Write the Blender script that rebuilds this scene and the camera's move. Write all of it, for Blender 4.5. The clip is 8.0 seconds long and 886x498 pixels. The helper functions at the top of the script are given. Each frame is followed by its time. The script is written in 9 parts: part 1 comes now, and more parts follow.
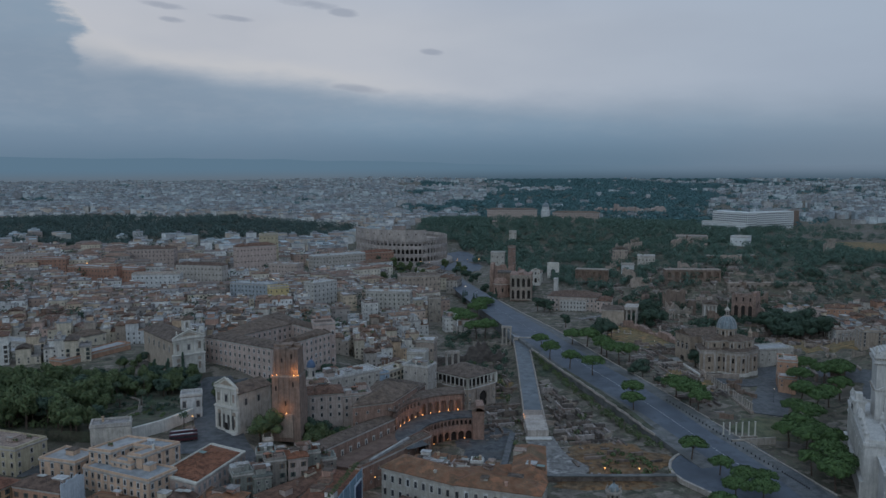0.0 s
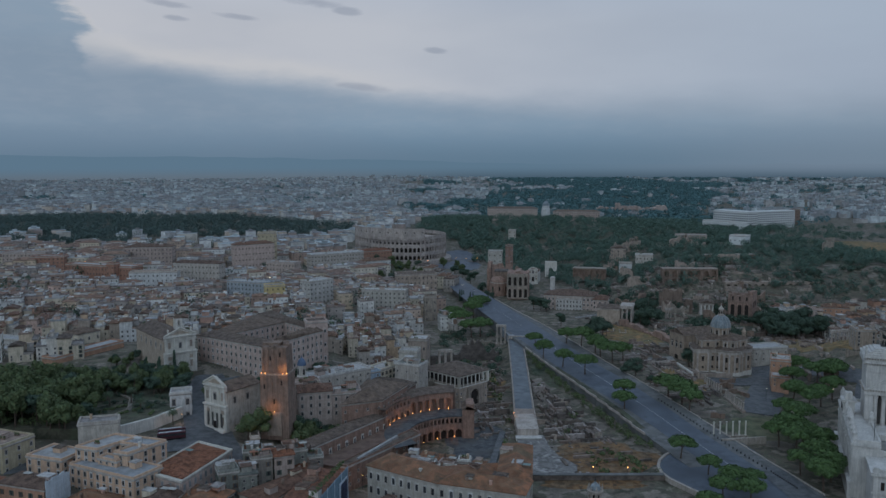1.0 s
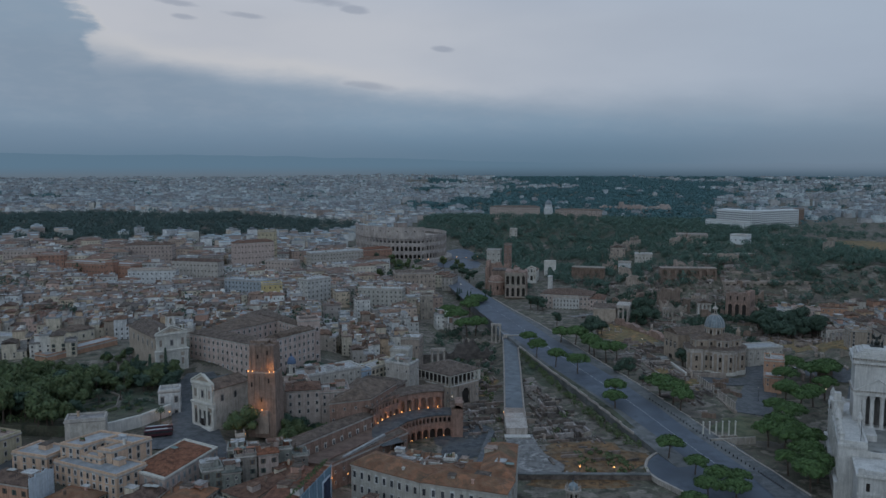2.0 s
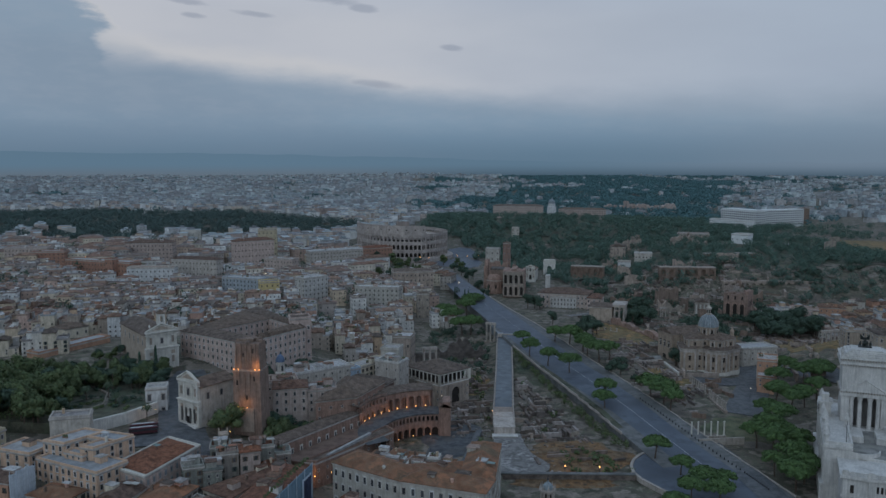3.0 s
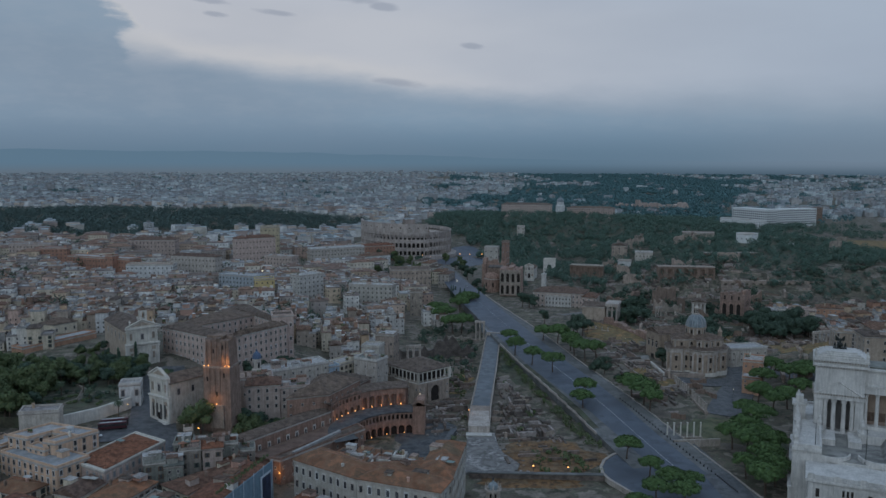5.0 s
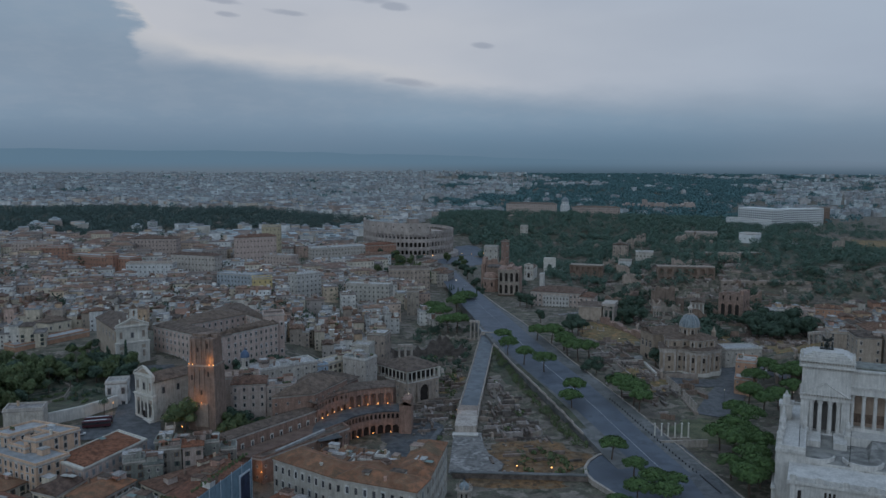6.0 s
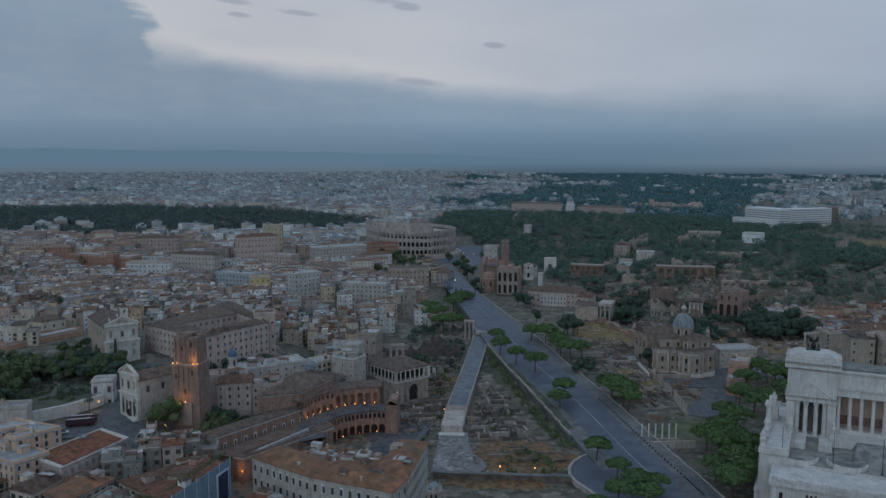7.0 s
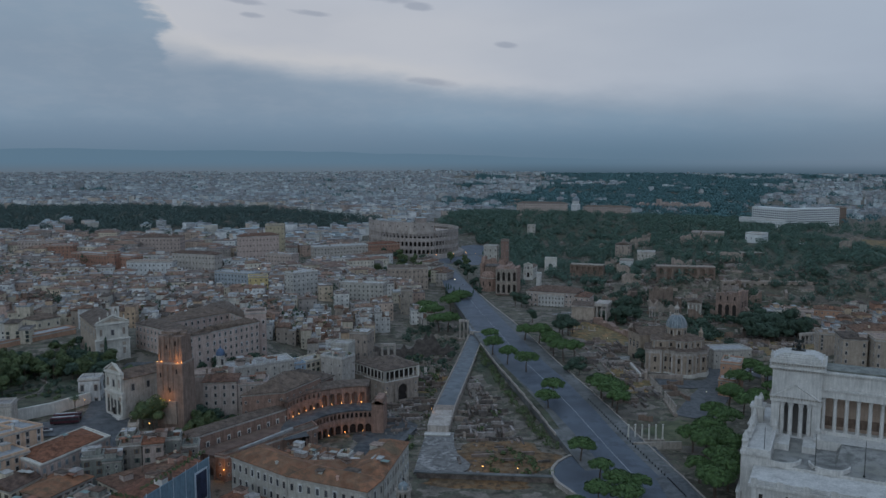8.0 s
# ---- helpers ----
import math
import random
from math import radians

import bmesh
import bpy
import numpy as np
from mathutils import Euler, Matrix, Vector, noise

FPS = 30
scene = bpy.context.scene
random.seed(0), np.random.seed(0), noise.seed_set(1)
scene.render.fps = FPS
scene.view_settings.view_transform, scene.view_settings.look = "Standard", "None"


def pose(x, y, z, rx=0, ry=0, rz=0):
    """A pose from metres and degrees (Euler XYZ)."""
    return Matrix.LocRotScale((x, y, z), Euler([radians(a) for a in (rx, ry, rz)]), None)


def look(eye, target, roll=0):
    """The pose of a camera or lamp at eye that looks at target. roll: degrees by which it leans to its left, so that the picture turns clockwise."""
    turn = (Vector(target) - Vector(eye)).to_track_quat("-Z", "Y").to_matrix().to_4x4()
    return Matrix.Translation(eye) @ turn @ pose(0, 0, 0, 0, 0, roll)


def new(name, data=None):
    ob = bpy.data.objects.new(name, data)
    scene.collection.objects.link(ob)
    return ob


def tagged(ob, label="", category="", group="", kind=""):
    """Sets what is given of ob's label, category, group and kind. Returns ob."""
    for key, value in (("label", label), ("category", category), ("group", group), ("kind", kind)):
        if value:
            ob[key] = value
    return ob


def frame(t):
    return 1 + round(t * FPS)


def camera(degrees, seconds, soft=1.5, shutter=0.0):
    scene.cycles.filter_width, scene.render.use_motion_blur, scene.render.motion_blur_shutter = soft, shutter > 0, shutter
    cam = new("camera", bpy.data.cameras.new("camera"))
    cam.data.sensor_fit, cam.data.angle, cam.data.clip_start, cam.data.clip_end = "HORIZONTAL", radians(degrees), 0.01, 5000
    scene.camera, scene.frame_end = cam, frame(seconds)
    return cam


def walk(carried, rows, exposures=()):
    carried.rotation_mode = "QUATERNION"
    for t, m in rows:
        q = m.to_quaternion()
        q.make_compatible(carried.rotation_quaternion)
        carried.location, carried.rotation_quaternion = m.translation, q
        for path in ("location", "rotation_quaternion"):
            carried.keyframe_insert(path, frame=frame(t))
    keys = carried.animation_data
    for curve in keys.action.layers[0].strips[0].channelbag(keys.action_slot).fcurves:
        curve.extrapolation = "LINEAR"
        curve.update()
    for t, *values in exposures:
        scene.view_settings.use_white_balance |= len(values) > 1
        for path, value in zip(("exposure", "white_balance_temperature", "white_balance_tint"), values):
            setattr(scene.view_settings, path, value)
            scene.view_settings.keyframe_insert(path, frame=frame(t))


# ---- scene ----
# camera and its flight
cam = camera(58.06, 8.0, soft=1.5)
ROWS = [
    (0.0, 0.00, 0.00, 142.00, -0.001, -5.930, -0.223),
    (0.5, 3.28, 0.11, 141.90, 0.104, -5.975, -0.200),
    (1.0, 6.97, 0.21, 141.89, 0.264, -6.026, -0.166),
    (1.5, 11.22, 0.27, 141.89, 0.487, -6.073, -0.123),
    (3.0, 26.48, 1.34, 141.74, 1.348, -6.210, 0.011),
    (3.5, 31.92, 1.86, 141.65, 1.665, -6.243, 0.039),
    (4.0, 37.59, 2.36, 141.58, 2.013, -6.269, 0.062),
    (4.5, 43.51, 2.99, 141.47, 2.380, -6.304, 0.093),
    (6.0, 61.54, 5.45, 140.98, 3.513, -6.360, 0.124),
    (6.5, 67.83, 6.59, 140.78, 3.911, -6.369, 0.115),
    (7.0, 74.13, 7.74, 140.51, 4.326, -6.369, 0.096),
    (7.5, 80.51, 8.80, 140.34, 4.733, -6.376, 0.083),
    (8.0, 86.83, 9.72, 140.18, 5.150, -6.384, 0.080),
]
walk(cam, [(t, pose(x, y, z, 90 + pitch, 0, yaw) @ pose(0, 0, 0, 0, 0, roll)) for t, x, y, z, yaw, pitch, roll in ROWS])
scene.view_settings.exposure = 0.0
SKY = 1.0


# ---- node helpers ----
class Nodes:
    """A short way to write node trees."""

    def __init__(self, tree):
        self.tree = tree
        tree.nodes.clear()

    def add(self, kind):
        return self.tree.nodes.new(kind)

    def link(self, a, b):
        self.tree.links.new(a, b)

    def feed(self, socket, value):
        if isinstance(value, bpy.types.NodeSocket):
            self.link(value, socket)
        else:
            socket.default_value = value

    def math(self, op, a, b=0.0, clamp=False):
        n = self.add("ShaderNodeMath")
        n.operation, n.use_clamp = op, clamp
        self.feed(n.inputs[0], a)
        self.feed(n.inputs[1], b)
        return n.outputs[0]

    def smooth(self, v, lo, hi, a=0.0, b=1.0):
        n = self.add("ShaderNodeMapRange")
        n.interpolation_type = "SMOOTHSTEP"
        for i, val in enumerate((v, lo, hi, a, b)):
            self.feed(n.inputs[i], val)
        return n.outputs[0]

    def mix(self, fac, a, b, blend="MIX"):
        n = self.add("ShaderNodeMix")
        n.data_type, n.blend_type = "RGBA", blend
        self.feed(n.inputs[0], fac)
        self.feed(n.inputs[6], (*a, 1) if isinstance(a, tuple) else a)
        self.feed(n.inputs[7], (*b, 1) if isinstance(b, tuple) else b)
        return n.outputs[2]

    def noise(self, vec, scale, detail=3.0, rough=0.55):
        n = self.add("ShaderNodeTexNoise")
        if vec is not None:
            self.link(vec, n.inputs["Vector"])
        n.inputs["Scale"].default_value, n.inputs["Detail"].default_value, n.inputs["Roughness"].default_value = scale, detail, rough
        return n.outputs["Fac"]

    def ramp(self, fac, colours, constant=False):
        n = self.add("ShaderNodeValToRGB")
        cr = n.color_ramp
        cr.interpolation = "CONSTANT" if constant else "LINEAR"
        while len(cr.elements) < len(colours):
            cr.elements.new(1.0)
        for i, c in enumerate(colours):
            cr.elements[i].position = i / (len(colours) if constant else max(1, len(colours) - 1))
            cr.elements[i].color = (*c, 1)
        self.feed(n.inputs[0], fac)
        return n.outputs[0]


# ---- world: dusk sky with a cloud bank over the horizon ----
def make_world():
    world = bpy.data.worlds.new("dusk_sky")
    scene.world = world
    world.use_nodes = True
    N = Nodes(world.node_tree)
    out, bg = N.add("ShaderNodeOutputWorld"), N.add("ShaderNodeBackground")
    tc, sep = N.add("ShaderNodeTexCoord"), N.add("ShaderNodeSeparateXYZ")
    N.link(tc.outputs["Generated"], sep.inputs[0])
    x, y, z = sep.outputs
    az = N.math("ARCTAN2", x, y)
    flat = N.math("SQRT", N.math("ADD", N.math("MULTIPLY", x, x), N.math("MULTIPLY", y, y)))
    el = N.math("ARCTAN2", z, flat)
    comb = N.add("ShaderNodeCombineXYZ")
    N.link(az, comb.inputs[0])
    N.link(N.math("MULTIPLY", el, 3.2), comb.inputs[1])
    n1 = N.noise(comb.outputs[0], 7.0, 6.0, 0.55)
    n2 = N.noise(comb.outputs[0], 2.2, 4.0, 0.5)
    n3 = N.noise(comb.outputs[0], 22.0, 4.0, 0.6)
    # the upper edge of the cloud bank, higher to the left
    edge = N.math("ADD", 0.079, N.math("MULTIPLY", N.math("MAXIMUM", N.math("MULTIPLY", az, -1.0), 0.0), 0.105))
    edge = N.math("SUBTRACT", edge, N.math("MULTIPLY", N.math("MAXIMUM", az, 0.0), 0.015))
    edge = N.math("ADD", edge, N.math("MULTIPLY", N.smooth(N.math("ADD", az, N.math("MULTIPLY", N.math("SUBTRACT", n1, 0.5), 0.20)), -0.405, -0.50), 0.22))
    edge = N.math("ADD", edge, N.math("MULTIPLY", N.math("SUBTRACT", n1, 0.5), 0.030))
    edge = N.math("ADD", edge, N.math("MULTIPLY", N.math("SUBTRACT", n3, 0.5), 0.012))
    soft = N.math("ADD", N.smooth(az, -0.1, 0.45, 0.016, 0.036), N.smooth(az, -0.34, -0.46, 0.0, 0.022))
    bank = N.smooth(N.math("SUBTRACT", edge, el), N.math("MULTIPLY", soft, -1.0), soft)
    clear = N.ramp(N.smooth(az, -0.5, 0.6), ((0.49, 0.51, 0.56), (0.47, 0.50, 0.56), (0.41, 0.46, 0.54), (0.35, 0.42, 0.52)))
    clear = N.mix(N.smooth(el, 0.16, 0.32), clear, (0.32, 0.445, 0.63))
    clear = N.mix(N.math("MULTIPLY", N.smooth(n2, 0.42, 0.62), 0.22), clear, (0.28, 0.33, 0.42))
    low = N.ramp(N.smooth(el, -0.005, 0.085), ((0.108, 0.182, 0.258), (0.155, 0.24, 0.333), (0.21, 0.30, 0.40), (0.245, 0.325, 0.42)))
    low = N.mix(N.math("MULTIPLY", N.smooth(n2, 0.35, 0.65), 0.35), low, (0.17, 0.225, 0.305))
    low = N.mix(N.math("MULTIPLY", N.smooth(az, 0.1, 0.55), 0.30), low, (0.25, 0.29, 0.35))
    veil = N.math("MULTIPLY", N.smooth(n3, 0.40, 0.66), N.smooth(el, 0.02, 0.07))
    low = N.mix(N.math("MULTIPLY", veil, 0.22), low, (0.29, 0.35, 0.43))
    rim = N.math("MULTIPLY", N.smooth(N.math("ABSOLUTE", N.math("SUBTRACT", el, N.math("ADD", edge, 0.012))), 0.022, 0.0), N.smooth(az, 0.1, -0.25))
    clear = N.mix(N.math("MULTIPLY", rim, 0.5), clear, (0.56, 0.56, 0.57))
    col = N.mix(bank, clear, low)
    # a few small dark shreds of cloud in the bright part
    shred = None
    for a, e, wa, we in ((-0.327, 0.1838, 0.026, 0.0038), (-0.319, 0.1688, 0.014, 0.0034), (-0.252, 0.1737, 0.024, 0.0036), (-0.159, 0.1921, 0.036, 0.0055), (-0.122, 0.184, 0.018, 0.005), (-0.012, 0.1381, 0.015, 0.004), (-0.103, 0.0948, 0.032, 0.0050)):
        u = N.math("DIVIDE", N.math("SUBTRACT", az, a), wa)
        v = N.math("DIVIDE", N.math("ADD", N.math("SUBTRACT", el, e), N.math("MULTIPLY", N.math("SUBTRACT", az, a), 0.10)), we)
        far = N.math("ADD", N.math("ADD", N.math("MULTIPLY", u, u), N.math("MULTIPLY", v, v)), N.math("MULTIPLY", N.math("SUBTRACT", n3, 0.5), 3.0))
        one = N.smooth(far, 1.5, 0.0)
        shred = one if shred is None else N.math("MAXIMUM", shred, one)
    col = N.mix(N.math("MULTIPLY", shred, 0.5), col, (0.23, 0.27, 0.35))
    N.link(col, bg.inputs[0])
    bg.inputs[1].default_value = SKY
    N.link(bg.outputs[0], out.inputs[0])


make_world()
sun = bpy.data.lights.new("dusk_glow", "SUN")
sun.energy, sun.angle, sun.color = 0.52, radians(60), (0.74, 0.88, 1.0)
new("dusk_glow", sun).matrix_world = look((0, 0, 300), (120, 300, 120))


# ---- materials ----
MATS = {}


def surface(name, colours, rough=0.85, mottle=0.35, size=3.0, fine=0.35, bump=0.25, metal=0.0, per="object", streak=False, bands=0.0, emit=None):
    """A weathered surface: a palette picked by object or island, stains at two scales, fine relief."""
    m = bpy.data.materials.new(name)
    m.use_nodes = True
    N = Nodes(m.node_tree)
    out, bsdf = N.add("ShaderNodeOutputMaterial"), N.add("ShaderNodeBsdfPrincipled")
    geo = N.add("ShaderNodeNewGeometry")
    pos = geo.outputs["Position"]
    if len(colours) > 1:
        pick = N.add("ShaderNodeObjectInfo").outputs["Random"] if per == "object" else geo.outputs["Random Per Island"] if per == "island" else N.noise(pos, 1 / (size * 4), 9, 0.68)
        base = N.ramp(N.smooth(pick, 0.34, 0.66) if per == "noise" else pick, colours, per != "noise")
    else:
        base = N.ramp(0.0, colours)
    big, small = N.noise(pos, 1 / size, 5, 0.6), N.noise(pos, 1 / fine, 3, 0.6)
    if streak:
        mp = N.add("ShaderNodeMapping")
        N.link(pos, mp.inputs[0])
        mp.inputs["Scale"].default_value = (1.2, 1.2, 0.12)
        big = N.math("ADD", N.math("MULTIPLY", big, 0.5), N.math("MULTIPLY", N.noise(mp.outputs[0], 1.0, 4), 0.5))
    dark = N.smooth(big, 0.30, 0.68, 1 - mottle, 1 + mottle * 0.45)
    dark = N.math("MULTIPLY", dark, N.smooth(small, 0.25, 0.75, 1 - mottle * 0.5, 1 + mottle * 0.3))
    grey = N.add("ShaderNodeCombineColor")
    for i in range(3):
        N.link(dark, grey.inputs[i])
    col = N.mix(1.0, base, grey.outputs[0], "MULTIPLY")
    N.link(col, bsdf.inputs["Base Color"])
    bsdf.inputs["Metallic"].default_value = metal
    N.link(N.smooth(small, 0.2, 0.8, max(0.02, rough - 0.1), min(1, rough + 0.1)), bsdf.inputs["Roughness"])
    bsdf.inputs["Specular IOR Level"].default_value = 0.3
    if bump:
        b = N.add("ShaderNodeBump")
        b.inputs["Strength"].default_value, b.inputs["Distance"].default_value = bump, fine
        h = N.math("ADD", small, N.math("MULTIPLY", big, 0.6))
        if bands:
            wv = N.add("ShaderNodeTexWave")
            wv.bands_direction = "DIAGONAL"
            N.link(pos, wv.inputs[0])
            wv.inputs["Scale"].default_value, wv.inputs["Distortion"].default_value = bands, 1.5
            h = N.math("ADD", h, N.math("MULTIPLY", wv.outputs["Fac"], 0.7))
        N.link(h, b.inputs["Height"])
        N.link(b.outputs[0], bsdf.inputs["Normal"])
    if emit:
        bsdf.inputs["Emission Color"].default_value = (*emit[:3], 1)
        bsdf.inputs["Emission Strength"].default_value = emit[3]
    N.link(bsdf.outputs[0], out.inputs[0])
    MATS[name] = m
    return m


PLASTER = surface("plaster", ((0.54, 0.41, 0.29), (0.57, 0.49, 0.38), (0.44, 0.25, 0.17), (0.64, 0.59, 0.52), (0.52, 0.37, 0.25), (0.58, 0.41, 0.34), (0.40, 0.33, 0.27), (0.68, 0.65, 0.60), (0.50, 0.31, 0.24), (0.56, 0.45, 0.33), (0.33, 0.27, 0.22)), streak=True)
PALE = surface("pale_plaster", ((0.54, 0.51, 0.47), (0.49, 0.44, 0.38), (0.58, 0.57, 0.55), (0.46, 0.41, 0.36)), streak=True)
PINKISH = surface("pink_plaster", ((0.52, 0.40, 0.345),), streak=True, mottle=0.3)
ORANGE = surface("orange_plaster", ((0.56, 0.34, 0.20),), streak=True, mottle=0.25)
PEACH = surface("peach_plaster", ((0.60, 0.415, 0.295),), streak=True, mottle=0.25)
YELLOW = surface("yellow_plaster", ((0.58, 0.45, 0.22),), streak=True, mottle=0.25)
CREAM = surface("cream_plaster", ((0.62, 0.54, 0.42),), streak=True, mottle=0.3)
TRAVERTINE = surface("travertine", ((0.60, 0.56, 0.49), (0.64, 0.60, 0.54)), streak=True, mottle=0.25, bump=0.3)
MARBLE = surface("white_marble", ((0.575, 0.545, 0.505),), rough=0.65, streak=True, mottle=0.3, size=5, bump=0.25)
OLDSTONE = surface("old_stone", ((0.36, 0.29, 0.24), (0.33, 0.28, 0.23), (0.40, 0.32, 0.26)), streak=True, mottle=0.45, size=4, bump=0.6)
BRICK = surface("old_brick", ((0.25, 0.175, 0.135), (0.225, 0.165, 0.13), (0.27, 0.19, 0.145)), streak=True, mottle=0.45, size=2.5, bump=0.5)
REDWALL = surface("red_brick", ((0.37, 0.205, 0.145),), streak=True, mottle=0.3)
TUFA = surface("dark_tufa", ((0.135, 0.112, 0.098), (0.175, 0.14, 0.118)), mottle=0.45, size=3, bump=0.6)
TILES = surface("roof_tiles", ((0.23, 0.125, 0.085), (0.19, 0.12, 0.09), (0.26, 0.15, 0.10), (0.165, 0.125, 0.10), (0.21, 0.135, 0.10)), mottle=0.5, size=2.2, fine=0.5, bump=0.8, bands=1.2)
TILES_RED = surface("red_roof_tiles", ((0.30, 0.125, 0.07), (0.27, 0.12, 0.075)), mottle=0.5, size=2.0, fine=0.5, bump=0.8, bands=1.2)
TILES_OLD = surface("old_roof_tiles", ((0.225, 0.16, 0.12), (0.205, 0.152, 0.12)), mottle=0.45, size=2.5, fine=0.5, bump=0.8, bands=1.2)
TERRACE = surface("terrace_paving", ((0.40, 0.37, 0.34), (0.30, 0.27, 0.25), (0.34, 0.25, 0.20), (0.47, 0.45, 0.43)), mottle=0.4, size=2)
SHEET = surface("pale_roof_sheet", ((0.31, 0.32, 0.325), (0.36, 0.35, 0.34)), rough=0.6, mottle=0.25)
LEAD = surface("lead_sheet", ((0.185, 0.225, 0.24), (0.26, 0.29, 0.30), (0.15, 0.185, 0.20)), per="noise", rough=0.55, mottle=0.4, size=1.2, streak=True)
GREENCOPPER = surface("green_roof", ((0.185, 0.190, 0.165), (0.15, 0.155, 0.135)), rough=0.6, mottle=0.4)
BLUEDOME = surface("blue_dome", ((0.085, 0.125, 0.20),), rough=0.5, mottle=0.25)
BRONZE = surface("dark_bronze", ((0.055, 0.06, 0.055),), rough=0.45, metal=0.6, mottle=0.3)
ASPHALT = surface("asphalt", ((0.070, 0.083, 0.105), (0.092, 0.108, 0.132), (0.062, 0.072, 0.09)), rough=0.55, per="noise", mottle=0.25, size=6, bump=0.1)
PAVING = surface("pale_paving", ((0.135, 0.135, 0.130), (0.175, 0.172, 0.165), (0.105, 0.105, 0.098)), per="noise", rough=0.92, mottle=0.3, size=4, bump=0.15)
BASALT = surface("basalt_setts", ((0.10, 0.105, 0.11), (0.125, 0.125, 0.125)), per="noise", rough=0.65, mottle=0.35, size=3, bump=0.3)
SOIL = surface("town_ground", ((0.075, 0.085, 0.05), (0.19, 0.155, 0.12), (0.10, 0.10, 0.066), (0.235, 0.195, 0.16), (0.12, 0.105, 0.08)), per="noise", mottle=0.5, size=6, fine=1.0, bump=0.5)
DRYGRASS = surface("dry_grass", ((0.11, 0.105, 0.055), (0.30, 0.185, 0.08), (0.15, 0.13, 0.065), (0.35, 0.19, 0.08)), per="noise", mottle=0.5, size=4, fine=0.6, bump=0.6)
GRASS = surface("grass", ((0.10, 0.12, 0.065), (0.145, 0.132, 0.075)), per="noise", mottle=0.4, size=6, fine=0.8, bump=0.6)
RUBBLE = surface("rubble", ((0.19, 0.165, 0.145), (0.24, 0.21, 0.185), (0.14, 0.125, 0.115), (0.32, 0.29, 0.265)), per="island", mottle=0.4, size=1.5, bump=0.5)
LEAF = surface("leaves", ((0.100, 0.136, 0.058), (0.118, 0.152, 0.064), (0.086, 0.122, 0.058), (0.134, 0.156, 0.070)), per="island", mottle=0.3, size=3, bump=0.0)
PINE = surface("pine_needles", ((0.088, 0.148, 0.050), (0.104, 0.165, 0.056), (0.074, 0.128, 0.048)), per="island", mottle=0.3, size=3, bump=0.0)
DARKLEAF = surface("dark_leaves", ((0.066, 0.102, 0.070), (0.076, 0.114, 0.076), (0.056, 0.090, 0.064)), per="island", mottle=0.3, size=3, bump=0.0)
# park leaves shifted to blue: distance haze put into the base colour
WOODLEAF = surface("hazed_park_foliage", ((0.084, 0.126, 0.112), (0.096, 0.136, 0.118), (0.075, 0.114, 0.106)), per="island", mottle=0.3, size=8, bump=0.0)
BARK = surface("bark", ((0.12, 0.085, 0.065),), mottle=0.4, size=0.8, bump=0.6)
GLASS = surface("dark_window_glass", ((0.05, 0.052, 0.058), (0.085, 0.085, 0.09), (0.04, 0.042, 0.046)), rough=0.3, mottle=0.2, size=2, bump=0.0)
FRAMEW = surface("window_surround", ((0.44, 0.40, 0.36),), mottle=0.25)
SHUTTER = surface("shutters", ((0.12, 0.10, 0.075), (0.16, 0.12, 0.09), (0.10, 0.12, 0.10)), mottle=0.3)
# near-black colour that stands in for shade inside openings and recesses
DARKVOID = surface("interior_shade", ((0.035, 0.028, 0.024),), mottle=0.3, bump=0.0)
WHITEPAINT = surface("white_paint", ((0.55, 0.56, 0.56),), rough=0.6, mottle=0.3, size=1)
CONCRETE = surface("pale_concrete", ((0.68, 0.68, 0.66),), streak=True, mottle=0.15)
CARPAINT = surface("car_paint", ((0.55, 0.56, 0.57), (0.06, 0.065, 0.075), (0.30, 0.31, 0.33), (0.60, 0.60, 0.60), (0.09, 0.03, 0.03)), rough=0.3, mottle=0.1, bump=0)
BUSRED = surface("bus_red", ((0.075, 0.025, 0.03),), rough=0.35, mottle=0.2, bump=0)
RUBBER = surface("rubber", ((0.02, 0.02, 0.02),), mottle=0.2, bump=0)
NETTING = surface("scaffold_netting", ((0.16, 0.235, 0.285),), rough=0.7, mottle=0.25, size=2, streak=True)
WHITENET = surface("white_sheeting", ((0.50, 0.54, 0.57),), rough=0.7, mottle=0.25, size=2, streak=True)
POSTERDARK = surface("poster_dark", ((0.035, 0.045, 0.085),), rough=0.5, mottle=0.5, size=3)
POSTERRIM = surface("poster_rim", ((0.50, 0.55, 0.60),), rough=0.5, mottle=0.2)
IRON = surface("dark_iron", ((0.03, 0.03, 0.032),), rough=0.5, mottle=0.2, bump=0)
LAMP_ORANGE = surface("lamp_glow_orange", ((0.9, 0.5, 0.2),), mottle=0.0, bump=0, emit=(1.0, 0.45, 0.12, 3.2))
LAMP_WHITE = surface("lamp_glow_white", ((0.9, 0.8, 0.6),), mottle=0.0, bump=0, emit=(1.0, 0.80, 0.55, 2.0))
FARWALL = surface("far_facades", ((0.58, 0.52, 0.43), (0.66, 0.63, 0.58), (0.50, 0.38, 0.30), (0.74, 0.73, 0.70), (0.58, 0.46, 0.34), (0.44, 0.42, 0.41), (0.42, 0.30, 0.24), (0.56, 0.40, 0.33), (0.57, 0.49, 0.38), (0.34, 0.30, 0.27)), per="island", mottle=0.3, size=12, fine=2.5, bump=0)
FARROOF = surface("far_roofs", ((0.30, 0.25, 0.23), (0.40, 0.39, 0.38), (0.34, 0.28, 0.25), (0.48, 0.47, 0.46), (0.26, 0.22, 0.21)), per="island", mottle=0.3, size=12, fine=2.5, bump=0)
